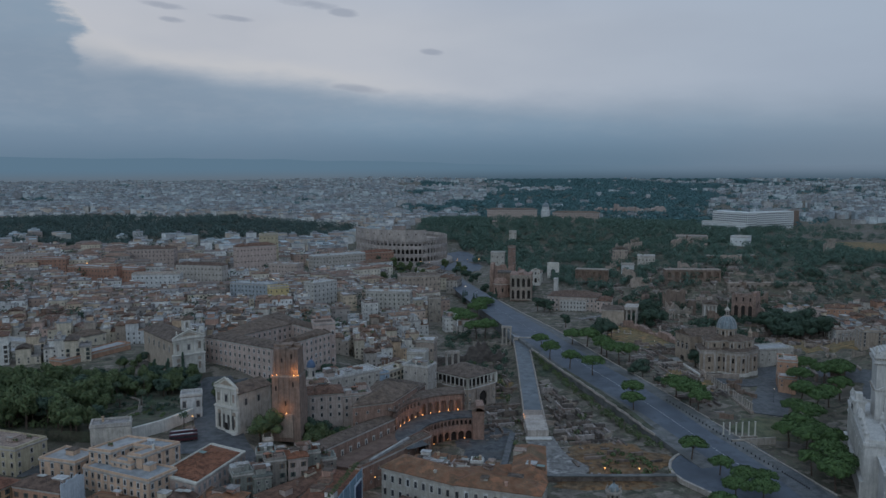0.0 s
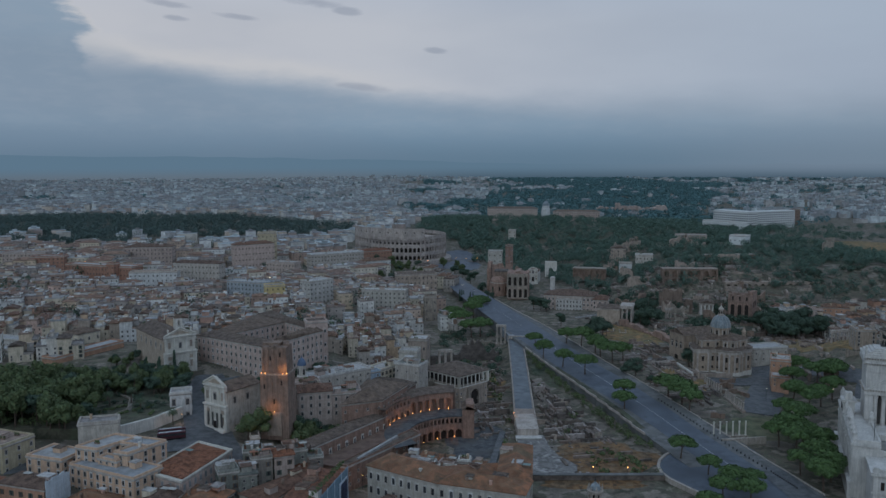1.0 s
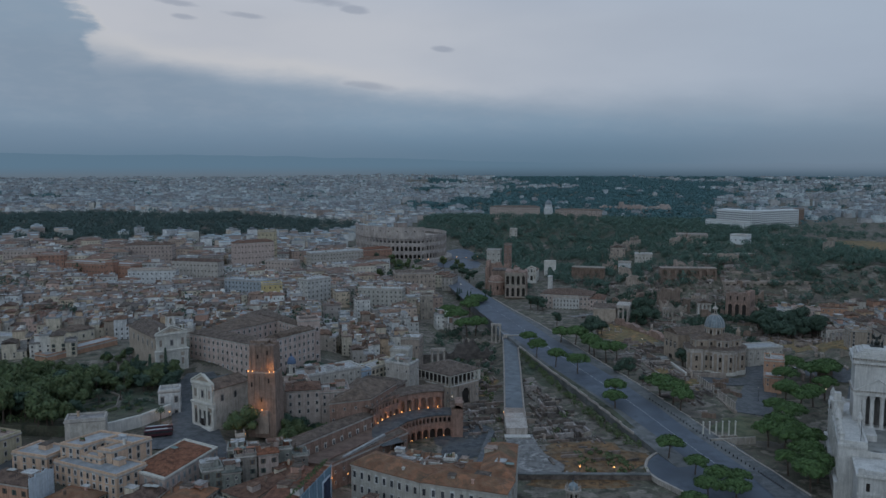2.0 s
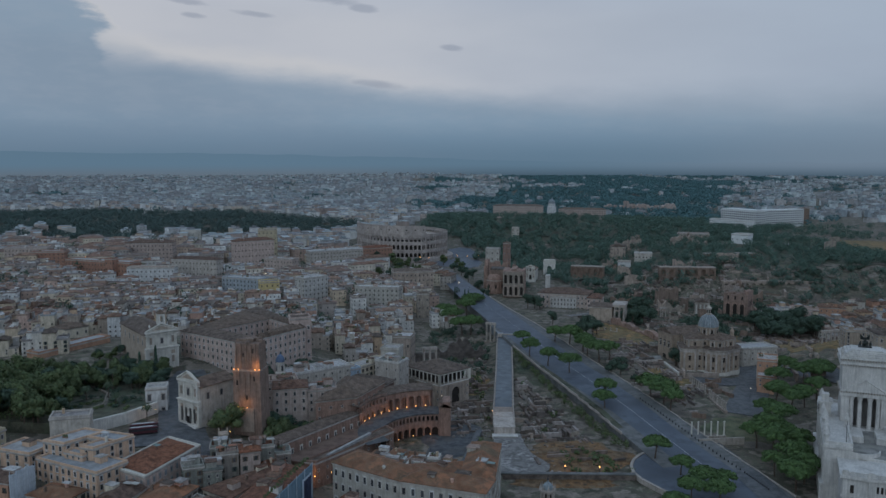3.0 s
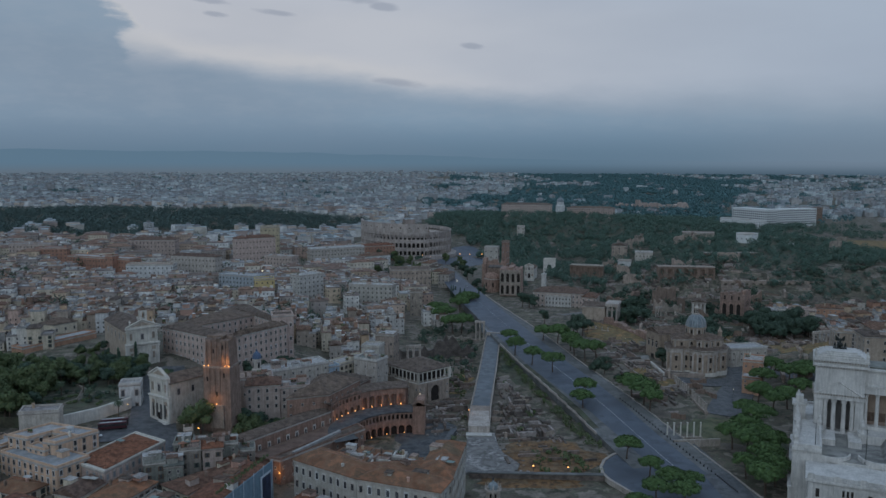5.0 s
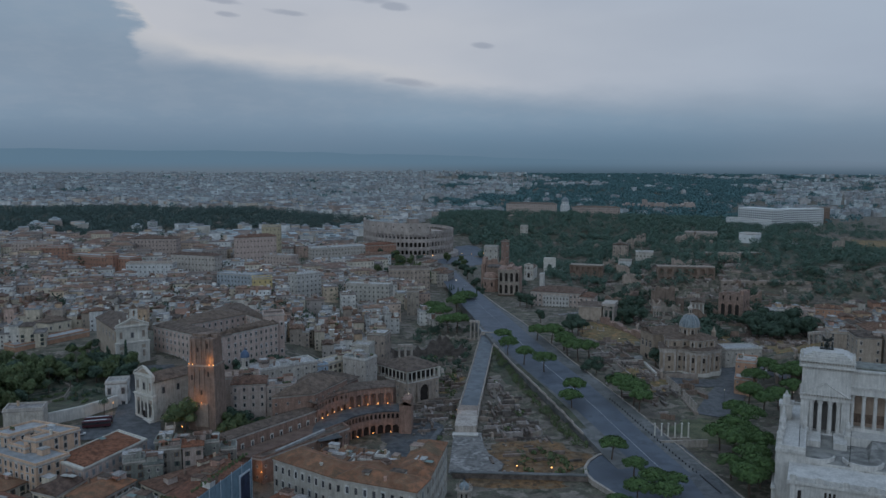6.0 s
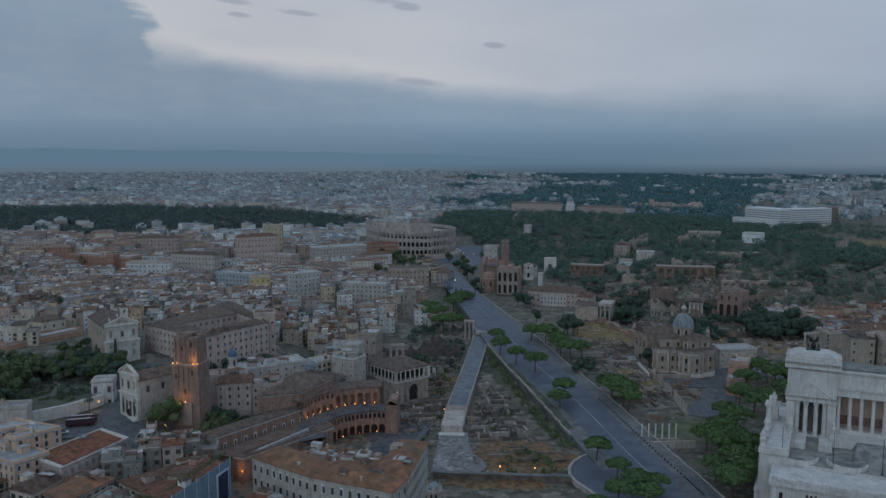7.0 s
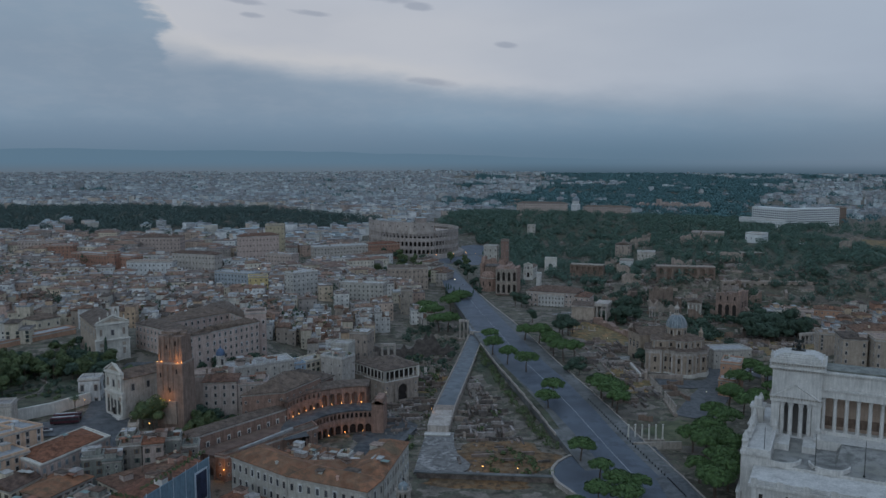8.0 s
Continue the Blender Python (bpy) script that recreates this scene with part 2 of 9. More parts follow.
FARTILES = surface("far_tiles", ((0.24, 0.145, 0.105), (0.21, 0.14, 0.11), (0.27, 0.17, 0.12), (0.20, 0.155, 0.13)), per="island", mottle=0.4, size=3, fine=0.8, bump=0)
BEIGESTONE = surface("beige_stone", ((0.42, 0.34, 0.27),), streak=True, mottle=0.35, bump=0.3)
OLDTRAV = surface("weathered_travertine", ((0.43, 0.375, 0.325), (0.40, 0.35, 0.30), (0.46, 0.40, 0.35)), streak=True, mottle=0.4, size=5, bump=0.4)
PALMLEAF = surface("palm_fronds", ((0.06, 0.09, 0.05), (0.08, 0.105, 0.06)), per="island", mottle=0.3, size=1, bump=0.0)
AWNING = surface("awning_cloth", ((0.42, 0.40, 0.36), (0.30, 0.14, 0.09), (0.20, 0.26, 0.24), (0.48, 0.47, 0.45)), mottle=0.2, bump=0)
# DISTWALL, DISTROOF: cooler, greyer far_facades and far_roofs with distance haze painted in
DISTWALL = surface("hazed_facades", ((0.43, 0.46, 0.46), (0.52, 0.56, 0.56), (0.38, 0.38, 0.38), (0.59, 0.63, 0.63), (0.44, 0.42, 0.40), (0.35, 0.39, 0.41), (0.33, 0.33, 0.33)), per="island", mottle=0.3, size=12, fine=2.5, bump=0)
DISTROOF = surface("hazed_roofs", ((0.27, 0.27, 0.265), (0.35, 0.39, 0.40), (0.30, 0.29, 0.285), (0.43, 0.47, 0.48), (0.25, 0.25, 0.26)), per="island", mottle=0.3, size=12, fine=2.5, bump=0)
# HILLLEAF and FARLEAF: lifted teal greens that stand in for distance haze
HILLLEAF = surface("hazed_hill_foliage", ((0.086, 0.148, 0.116), (0.100, 0.158, 0.120), (0.076, 0.134, 0.108), (0.110, 0.158, 0.116)), per="island", mottle=0.35, size=6, bump=0.0)
FARLEAF = surface("hazed_far_foliage", ((0.090, 0.178, 0.182), (0.102, 0.190, 0.192), (0.080, 0.164, 0.170)), per="island", mottle=0.3, size=20, bump=0.0)
OCHRE = surface("ochre_plaster", ((0.46, 0.39, 0.27),), streak=True, mottle=0.3)
FARGLASS = surface("distant_windows", ((0.06, 0.058, 0.056), (0.10, 0.095, 0.09)), rough=0.5, per="island", mottle=0.2, size=4, bump=0.0)
ROOFSTUFF = surface("roof_huts", ((0.66, 0.64, 0.60), (0.24, 0.15, 0.11), (0.52, 0.40, 0.31), (0.34, 0.32, 0.30), (0.78, 0.77, 0.74), (0.46, 0.28, 0.20), (0.18, 0.15, 0.13), (0.56, 0.50, 0.42), (0.28, 0.19, 0.14)), per="island", mottle=0.3, size=2, bump=0)
ARENASTONE = surface("arena_travertine", ((0.45, 0.385, 0.345), (0.41, 0.355, 0.32), (0.49, 0.42, 0.375)), streak=True, mottle=0.35, size=6, bump=0.4)
TILES_MIX = surface("weathered_roof_tiles", ((0.20, 0.14, 0.085), (0.31, 0.145, 0.08), (0.24, 0.14, 0.085), (0.36, 0.16, 0.085)), per="noise", mottle=0.32, size=4.0, fine=0.5, bump=0.6, bands=1.2)
PALEGLASS = surface("pale_window_glass", ((0.26, 0.28, 0.30), (0.32, 0.33, 0.35), (0.20, 0.22, 0.24)), rough=0.3, mottle=0.2, size=2, bump=0.0)
DUSKPINK = surface("dusty_pink_plaster", ((0.42, 0.33, 0.285), (0.46, 0.37, 0.32)), streak=True, mottle=0.35)
MARBLEFLOOR = surface("worn_marble_paving", ((0.27, 0.25, 0.23), (0.19, 0.18, 0.17), (0.33, 0.31, 0.29)), per="noise", mottle=0.45, size=2.2, fine=0.4, bump=0.5)
GREYTERRACE = surface("grey_stone_terrace", ((0.20, 0.195, 0.18), (0.29, 0.28, 0.26), (0.24, 0.23, 0.20)), per="noise", mottle=0.35, size=4, bump=0.2)
RUINMIX = surface("ruin_masonry", ((0.23, 0.175, 0.145), (0.19, 0.145, 0.12), (0.28, 0.215, 0.18), (0.15, 0.125, 0.11), (0.36, 0.31, 0.28)), per="island", mottle=0.4, size=2, bump=0.5)
MIDWALL = surface("middle_facades", ((0.54, 0.50, 0.44), (0.62, 0.60, 0.56), (0.46, 0.38, 0.33), (0.68, 0.67, 0.65), (0.53, 0.44, 0.36), (0.42, 0.41, 0.40), (0.40, 0.32, 0.28)), per="island", mottle=0.3, size=12, fine=2.5, bump=0)
DUSKORANGE = surface("faded_orange_plaster", ((0.46, 0.265, 0.175),), streak=True, mottle=0.3)
GREYCREAM = surface("grey_cream_plaster", ((0.43, 0.40, 0.35),), streak=True, mottle=0.3)

REDGRASS = surface("reddish_dry_grass", ((0.12, 0.085, 0.055), (0.25, 0.135, 0.06), (0.16, 0.11, 0.065), (0.20, 0.125, 0.07)), per="noise", mottle=0.5, size=3, fine=0.6, bump=0.6)
STREETGREY = surface("worn_street", ((0.12, 0.135, 0.15), (0.155, 0.17, 0.18), (0.105, 0.12, 0.135)), per="noise", rough=0.6, mottle=0.3, size=4, bump=0.1)
DUSTPATH = surface("dusty_path", ((0.21, 0.185, 0.155), (0.15, 0.14, 0.11), (0.25, 0.22, 0.185)), per="noise", mottle=0.4, size=1.5, bump=0.3)
GREYGREEN = surface("grey_green_stucco", ((0.29, 0.285, 0.25), (0.25, 0.25, 0.215), (0.34, 0.32, 0.285), (0.27, 0.235, 0.20)), streak=True, mottle=0.4)
UNDERGROWTH = surface("undergrowth", ((0.06, 0.078, 0.048), (0.115, 0.105, 0.072), (0.075, 0.09, 0.055)), per="noise", mottle=0.45, size=6, fine=0.9, bump=0.6)
CHURCHWALL = surface("tan_church_brick", ((0.355, 0.275, 0.21),), streak=True, mottle=0.35, size=3, bump=0.3)
TOWERBRICK = surface("tower_brick", ((0.265, 0.185, 0.145),), streak=True, mottle=0.4, size=2.5, bump=0.5)
MARKETBRICK = surface("market_brick", ((0.30, 0.19, 0.145), (0.265, 0.175, 0.14)), streak=True, mottle=0.45, size=2.5, bump=0.5)
WALKWAY = surface("dark_walkway", ((0.075, 0.08, 0.085), (0.11, 0.112, 0.115), (0.09, 0.085, 0.08)), per="noise", mottle=0.35, size=3, bump=0.2)
PINKBRICK = surface("pinkish_brick", ((0.34, 0.225, 0.175), (0.29, 0.20, 0.16)), streak=True, mottle=0.45, size=2.5, bump=0.5)


# ---- shapes ----
class Shape:
    """Collects corners and faces of one mesh; slots give a face another material."""

    def __init__(self):
        self.v, self.f, self.m, self.slot = [], [], [], 0

    def face(self, pts):
        n = len(self.v)
        self.v += [tuple(p) for p in pts]
        self.f.append(tuple(range(n, n + len(pts))))
        self.m.append(self.slot)

    def solid(self, low, top, cap=True, floor=False):
        """Sides between two rings of the same count (low and top, seen from above anticlockwise)."""
        n, k = len(self.v), len(low)
        self.v += [tuple(p) for p in low] + [tuple(p) for p in top]
        for i in range(k):
            j = (i + 1) % k
            self.f.append((n + i, n + j, n + k + j, n + k + i))
        if cap:
            self.f.append(tuple(range(n + k, n + 2 * k)))
        if floor:
            self.f.append(tuple(range(n + k - 1, n - 1, -1)))
        self.m += [self.slot] * (k + int(cap) + int(floor))
        return self

    def prism(self, pts, z0, z1, cap=True, floor=False):
        return self.solid([(x, y, z0) for x, y in pts], [(x, y, z1) for x, y in pts], cap, floor)

    def box(self, x0, y0, z0, x1, y1, z1, floor=False):
        return self.prism([(x0, y0), (x1, y0), (x1, y1), (x0, y1)], z0, z1, True, floor)

    def turned(self, cx, cy, z0, w, d, h, a=0.0, floor=False):
        c, s = math.cos(a), math.sin(a)
        pts = [(cx + c * u - s * q, cy + s * u + c * q) for u, q in ((-w / 2, -d / 2), (w / 2, -d / 2), (w / 2, d / 2), (-w / 2, d / 2))]
        return self.prism(pts, z0, z0 + h, True, floor)

    def rings(self, profile, n=16, cx=0.0, cy=0.0, a0=0.0, a1=2 * math.pi, cap=True):
        """A body turned round an upright axis: profile of (radius, z) from the foot up."""
        full = abs(a1 - a0 - 2 * math.pi) < 1e-6
        k = n if full else n + 1
        base = len(self.v)
        for r, z in profile:
            self.v += [(cx + r * math.cos(a0 + (a1 - a0) * i / n), cy + r * math.sin(a0 + (a1 - a0) * i / n), z) for i in range(k)]
        for j in range(len(profile) - 1):
            for i in range(n):
                p, q = base + j * k + i, base + j * k + (i + 1) % k
                self.f.append((p, q, q + k, p + k))
                self.m.append(self.slot)
        if cap and profile[-1][0] > 0.01:
            self.f.append(tuple(range(base + (len(profile) - 1) * k, base + len(profile) * k)))
            self.m.append(self.slot)
        return self

    def post(self, x, y, z0, z1, r0, r1=None, n=8):
        return self.rings([(r0, z0), (r0 if r1 is None else r1, z1)], n, x, y)

    def beam(self, a, b, r, n=5, r1=None):
        """A round bar from a to b."""
        a, b = Vector(a), Vector(b)
        q = (b - a).to_track_quat("Z", "Y")
        low = [a + q @ Vector((r * math.cos(i * 2 * math.pi / n), r * math.sin(i * 2 * math.pi / n), 0)) for i in range(n)]
        rr = r if r1 is None else r1
        top = [b + q @ Vector((rr * math.cos(i * 2 * math.pi / n), rr * math.sin(i * 2 * math.pi / n), 0)) for i in range(n)]
        return self.solid(low, top)

    def hip(self, w, d, z, rise, over=0.5, cx=0.0, cy=0.0, thick=0.3):
        """A hipped roof over a w by d plan, with its eaves' thickness."""
        hw, hd = w / 2 + over, d / 2 + over
        eave = [(cx - hw, cy - hd), (cx + hw, cy - hd), (cx + hw, cy + hd), (cx - hw, cy + hd)]
        self.prism(eave, z, z + thick, False, True)
        z0, z1 = z + thick, z + thick + rise
        e = [(x, y, z0) for x, y in eave]
        if w >= d:
            a, b = (cx - hw + hd, cy, z1), (cx + hw - hd, cy, z1)
            self.face([e[0], e[1], b, a]), self.face([e[1], e[2], b]), self.face([e[2], e[3], a, b]), self.face([e[3], e[0], a])
        else:
            a, b = (cx, cy - hd + hw, z1), (cx, cy + hd - hw, z1)
            self.face([e[0], e[1], a]), self.face([e[1], e[2], b, a]), self.face([e[2], e[3], b]), self.face([e[3], e[0], a, b])
        return self

    def gable(self, w, d, z, rise, over=0.5, cx=0.0, cy=0.0, along="y", thick=0.3):
        """A saddle roof with its ridge along x or y."""
        hw, hd = w / 2 + over, d / 2 + over
        if along == "y":
            sec = [(-hw, 0), (hw, 0), (hw, thick), (0, rise + thick), (-hw, thick)]
            ends = [[(cx + u, cy - hd, z + q) for u, q in sec], [(cx + u, cy + hd, z + q) for u, q in sec]]
        else:
            sec = [(hd, 0), (-hd, 0), (-hd, thick), (0, rise + thick), (hd, thick)]
            ends = [[(cx - hw, cy + u, z + q) for u, q in sec], [(cx + hw, cy + u, z + q) for u, q in sec]]
        n = len(self.v)
        self.v += ends[0] + ends[1]
        self.f += [(0 + n, 1 + n, 2 + n, 3 + n, 4 + n), (9 + n, 8 + n, 7 + n, 6 + n, 5 + n)]
        self.f += [(n + (i + 1) % 5, n + i, n + 5 + i, n + 5 + (i + 1) % 5) for i in range(5)]
        self.m += [self.slot] * 7
        return self

    def tray(self, pts, inner, z0, z1, zf):
        """A roof terrace: outer sides from z0, a parapet top at z1, inner sides and a floor at zf."""
        o0, o1 = [(x, y, z0) for x, y in pts], [(x, y, z1) for x, y in pts]
        i1, i0 = [(x, y, z1) for x, y in inner], [(x, y, zf) for x, y in inner]
        self.solid(o0, o1, False)
        self.solid(o1, i1, False)
        self.solid(i1, i0, True)
        return self

    def arch(self, w, h, aw, ah, depth, x=0.0, y=0.0, z=0.0, n=6, sill=0.0):
        """A wall panel along x, facing -y, with an arched opening and its reveals."""
        r, hw = aw / 2, aw / 2
        sp = ah - r
        curve = [(x + r * math.cos(math.pi * i / n), z + sp + r * math.sin(math.pi * i / n)) for i in range(n + 1)]
        F = lambda pts, yy=0.0: self.face([(p, y + yy, q) for p, q in pts])
        x0, x1, zs = x - w / 2, x + w / 2, z + sill
        F([(x0, z), (x - hw, z), (x - hw, z + sp), (x0, z + sp)])
        F([(x + hw, z), (x1, z), (x1, z + sp), (x + hw, z + sp)])
        if sill:
            F([(x - hw, z), (x + hw, z), (x + hw, zs), (x - hw, zs)])
            self.face([(x - hw, y, zs), (x + hw, y, zs), (x + hw, y + depth, zs), (x - hw, y + depth, zs)])
        half = n // 2
        F([(x + hw, z + sp), (x1, z + sp), (x1, z + h), (x, z + h)] + curve[half:0:-1])
        F([(x0, z + sp), (x - hw, z + sp)] + curve[n - 1 : half - 1 : -1] + [(x, z + h), (x0, z + h)])
        rim = [(x + hw, zs)] + curve + [(x - hw, zs)]
        for (p, q), (s, t) in zip(rim, rim[1:]):
            self.face([(p, y, q), (p, y + depth, q), (s, y + depth, t), (s, y, t)])
        return self

    def mesh(self, name, *mats):
        me = bpy.data.meshes.new(name)
        if len(self.v) < 4000:
            seen, turn = {}, []
            for p in self.v:
                turn.append(seen.setdefault((round(p[0], 3), round(p[1], 3), round(p[2], 3)), len(seen)))
            faces = [tuple(dict.fromkeys(turn[i] for i in f)) for f in self.f]
            keep = [i for i, f in enumerate(faces) if len(f) > 2]
            self.v, self.f, self.m = list(seen), [faces[i] for i in keep], [self.m[i] for i in keep]
        me.from_pydata(self.v, [], self.f)
        for m in mats:
            me.materials.append(m)
        if len(mats) > 1:
            me.polygons.foreach_set("material_index", self.m)
        me.update()
        return me


def part(name, shape, material, parent, label="", kind="", at=None):
    """One mesh under a thing or a part; shape may be a mesh that is shared."""
    data = shape.mesh(name, *(material if isinstance(material, tuple) else (material,))) if isinstance(shape, Shape) else shape
    ob = new(name, data)
    ob.parent = parent
    if at is not None:
        ob.matrix_basis = at
    return tagged(ob, label, "", "", kind)


def thing(name, label, category, x=0.0, y=0.0, z=0.0, turn=0.0, group="", kind=""):
    ob = new(name)
    ob.matrix_basis = pose(x, y, z, 0, 0, turn)
    return tagged(ob, label, category, group, kind)


def setting(name, shape, material, label, category):
    return tagged(new(name, shape.mesh(name, *(material if isinstance(material, tuple) else (material,)))), label, category, "", "structure")


# ---- the lie of the land ----
def ss(a, b, v):
    t = min(1.0, max(0.0, (v - a) / (b - a)))
    return t * t * (3 - 2 * t)


def hill(x, y, cx, cy, rx, ry, h):
    return h * math.exp(-(((x - cx) / rx) ** 2) - ((y - cy) / ry) ** 2)


def ground(x, y):
    d = math.hypot(x, y)
    z = 0.5 + 19.5 * ss(-20, -110, x) * ss(200, 335, y) * (1 - 0.6 * ss(500, 640, y))
    z += 6.0 * ss(430, 460, y) * ss(-85, -115, x) * ss(640, 480, y)
    z += 7.0 * ss(410, 560, y) * ss(38, 66, x) * ss(230, 140, x) * (1 - ss(700, 800, y))
    z += 4.0 * ss(560, 720, y) * ss(90, 0, x)
    z += 10.0 * ss(-230, -420, x) * ss(500, 760, y) - 2.5 * hill(x, y, -60, 1130, 200, 150, 1)
    z += hill(x, y, -520, 1500, 420, 200, 6) + hill(x, y, 120, 905, 70, 120, 12) + hill(x, y, 150, 1480, 260, 210, 26)
    z += 34.0 * ss(150, 265, x) * ss(745, 850, y) * ss(1230, 1060, y) * ss(640, 470, x)
    z += 22.0 * ss(215, 300, x) * ss(640, 520, y) * ss(250, 330, y)
    z += 12.0 * ss(900, 1800, d) + (44.0 - 24.0 * ss(200, -900, x)) * min(1.0, max(0.0, (d - 1700) / 3200)) ** 1.15
    if d > 1300:
        z += 7.0 * noise.noise((x / 420, y / 420, 0.0)) * ss(1300, 1900, d) * ss(4900, 4300, d)
    return z


def spaced(lo, hi, near_lo, near_hi, fine, grow):
    """Grid lines that are close in the near part and widen away from it."""
    vals = list(np.arange(near_lo, near_hi + 0.1, fine))
    step, v = fine, near_hi
    while v < hi:
        step *= grow
        v += step
        vals.append(min(v, hi))
    step, v = fine, near_lo
    while v > lo:
        step *= grow
        v -= step
        vals.insert(0, max(v, lo))
    return vals


def make_ground():
    s = Shape()
    xs, ys = spaced(-6000, 6000, -300, 460, 8, 1.10), spaced(-3000, 4830, 200, 1000, 8, 1.06)
    s.v = [(x, y, ground(x, y)) for y in ys for x in xs]
    k = len(xs)
    s.f = [(j * k + i, j * k + i + 1, (j + 1) * k + i + 1, (j + 1) * k + i) for j in range(len(ys) - 1) for i in range(k - 1)]
    ob = setting("ground", s, SOIL, "brown and grey earth of the old town and its hills", "ground")
    for p in ob.data.polygons:
        p.use_smooth = True


make_ground()


def ribbon(centre, width, z, skirt=0.0, steps=6, lift=0.25):
    """A strip along a line of points; z: a height, or None to lie on the ground; skirt: how deep its sides go."""
    pts = []
    for (x0, y0), (x1, y1) in zip(centre, centre[1:]):
        pts += [(x0 + (x1 - x0) * i / steps, y0 + (y1 - y0) * i / steps) for i in range(steps)]
    pts.append(centre[-1])
    left, right = [], []
    for i, (x, y) in enumerate(pts):
        a, b = pts[max(0, i - 1)], pts[min(len(pts) - 1, i + 1)]
        dx, dy = b[0] - a[0], b[1] - a[1]
        n = math.hypot(dx, dy)
        w = width(i / (len(pts) - 1)) if callable(width) else width
        h = (z(i / (len(pts) - 1)) if callable(z) else z) if z is not None else None
        for side, sg in ((left, -1), (right, 1)):
            px, py = x + sg * dy / n * w / 2, y - sg * dx / n * w / 2
            side.append((px, py, h if h is not None else ground(px, py) + lift))
    s = Shape()
    k = len(left)
    for i in range(k - 1):
        s.face([left[i], right[i], right[i + 1], left[i + 1]])
        if skirt:
            dn = lambda p: (p[0], p[1], p[2] - skirt)
            s.face([dn(left[i]), left[i], left[i + 1], dn(left[i + 1])])
            s.face([right[i], dn(right[i]), dn(right[i + 1]), right[i + 1]])
    if skirt:
        s.face([left[0], right[0], dn(right[0]), dn(left[0])])
        s.face([right[-1], left[-1], dn(left[-1]), dn(right[-1])])
    return s, left, right


# ---- roads ----
FORI = [(164, 230), (150, 310), (142, 349), (121, 430), (97.5, 512), (76, 600), (53, 705), (29, 826), (10, 930), (-15, 1010)]
road_h = lambda u: 1.8 + 7.2 * ss(0.2, 0.45, u) + 3.0 * ss(0.42, 0.6, u)
s, _, _ = ribbon(FORI, lambda u: 40 - 18 * ss(0.5, 0.8, u), road_h, 8)
setting("pavement", s, PAVING, "pale stone pavement along the wide avenue, on a raised bank", "pavement")
ROADLINE = [(x - 2.4 * ss(400, 500, y), y) for x, y in FORI]
s, _, _ = ribbon(ROADLINE, lambda u: 20.5 + 7.5 * ss(0.28, 0.44, u) - 11 * ss(0.7, 0.95, u), lambda u: road_h(u) + 0.1, 0)
avenue = setting("road", s, ASPHALT, "wide blue-grey asphalt avenue between the ruins, nearly empty", "road")
# broken lane lines and a row of short crossing bars
dash = Shape().box(-0.16, -0.9, 0, 0.16, 0.9, 0.03).mesh("lane_dash", WHITEPAINT)
s, rl, rr = ribbon(FORI, 1.0, lambda u: road_h(u) + 0.13, 0, 30)
for i in range(62, 190):
    a, b = rl[i], rl[i + 1]
    if i < 150 or i % 2:
        part("lane_dash", dash, None, avenue, at=pose(a[0], a[1], a[2], 0, 0, math.degrees(math.atan2(b[1] - a[1], b[0] - a[0])) - 90))
bollard = Shape().rings([(0.28, -0.3), (0.28, 0.8), (0.34, 0.85), (0.1, 1.1)], 6).mesh("bollard", IRON)
s, kl, kr = ribbon(FORI, lambda u: 26 - 8 * ss(0.5, 0.8, u), road_h, 0, 26)
for i in range(40, 84):
    b = new("bollard", bollard)
    b.location = kr[i]
    tagged(b, "dark iron bollard on the avenue's kerb", "bollard", "bollards")

ALESS = [(49, 405), (50, 435), (55, 520), (59, 597), (62, 640)]
s, al, ar = ribbon(ALESS, 11.0, lambda u: 4.4 + 6.4 * u, 9)
setting("causeway", s, OLDSTONE, "raised straight street of pale grey-blue paving between two excavations", "street")
s, _, _ = ribbon([(50, 435), (55, 520), (59, 597), (62, 640)], 9.6, lambda u: 4.4 + 6.4 * (0.25 + 0.75 * u) + 0.12, 0)
setting("causeway_paving", s, STREETGREY, "bluish asphalt of the straight raised street", "street")
jz = road_h(0.556) + 0.16
s = Shape().prism([(54.5, 600), (66, 596), (78, 590), (74, 612), (66, 650), (52, 662), (50, 634)], jz - 6, jz)
setting("junction", s, surface("worn_blue_paving", ((0.17, 0.19, 0.21), (0.24, 0.245, 0.25), (0.13, 0.15, 0.175)), per="noise", rough=0.6, mottle=0.3, size=2, bump=0.1), "pale blue-grey paved junction of street and avenue", "street")
setting("junction_kerb", Shape().turned(60.5, 597.5, jz - 2, 13, 1.2, 2.5, -0.25), OLDTRAV, "pale stone kerb round the junction", "kerb")


def parapet(line, h, t, name, label, material=OLDTRAV):
    s = Shape()
    for a, b in zip(line, line[1:]):
        L = math.hypot(b[0] - a[0], b[1] - a[1])
        s.turned((a[0] + b[0]) / 2, (a[1] + b[1]) / 2, min(a[2], b[2]) - 0.4, L + 0.05, t, h + 0.4, math.atan2(b[1] - a[1], b[0] - a[0]))
    return tagged(new(name, s.mesh(name, material)), label, "wall", "", "structure")


parapet(al, 0.9, 0.45, "parapet_west", "low pale stone parapet beside the raised street")
parapet(ar, 0.9, 0.45, "parapet_east", "low pale stone parapet beside the raised street")
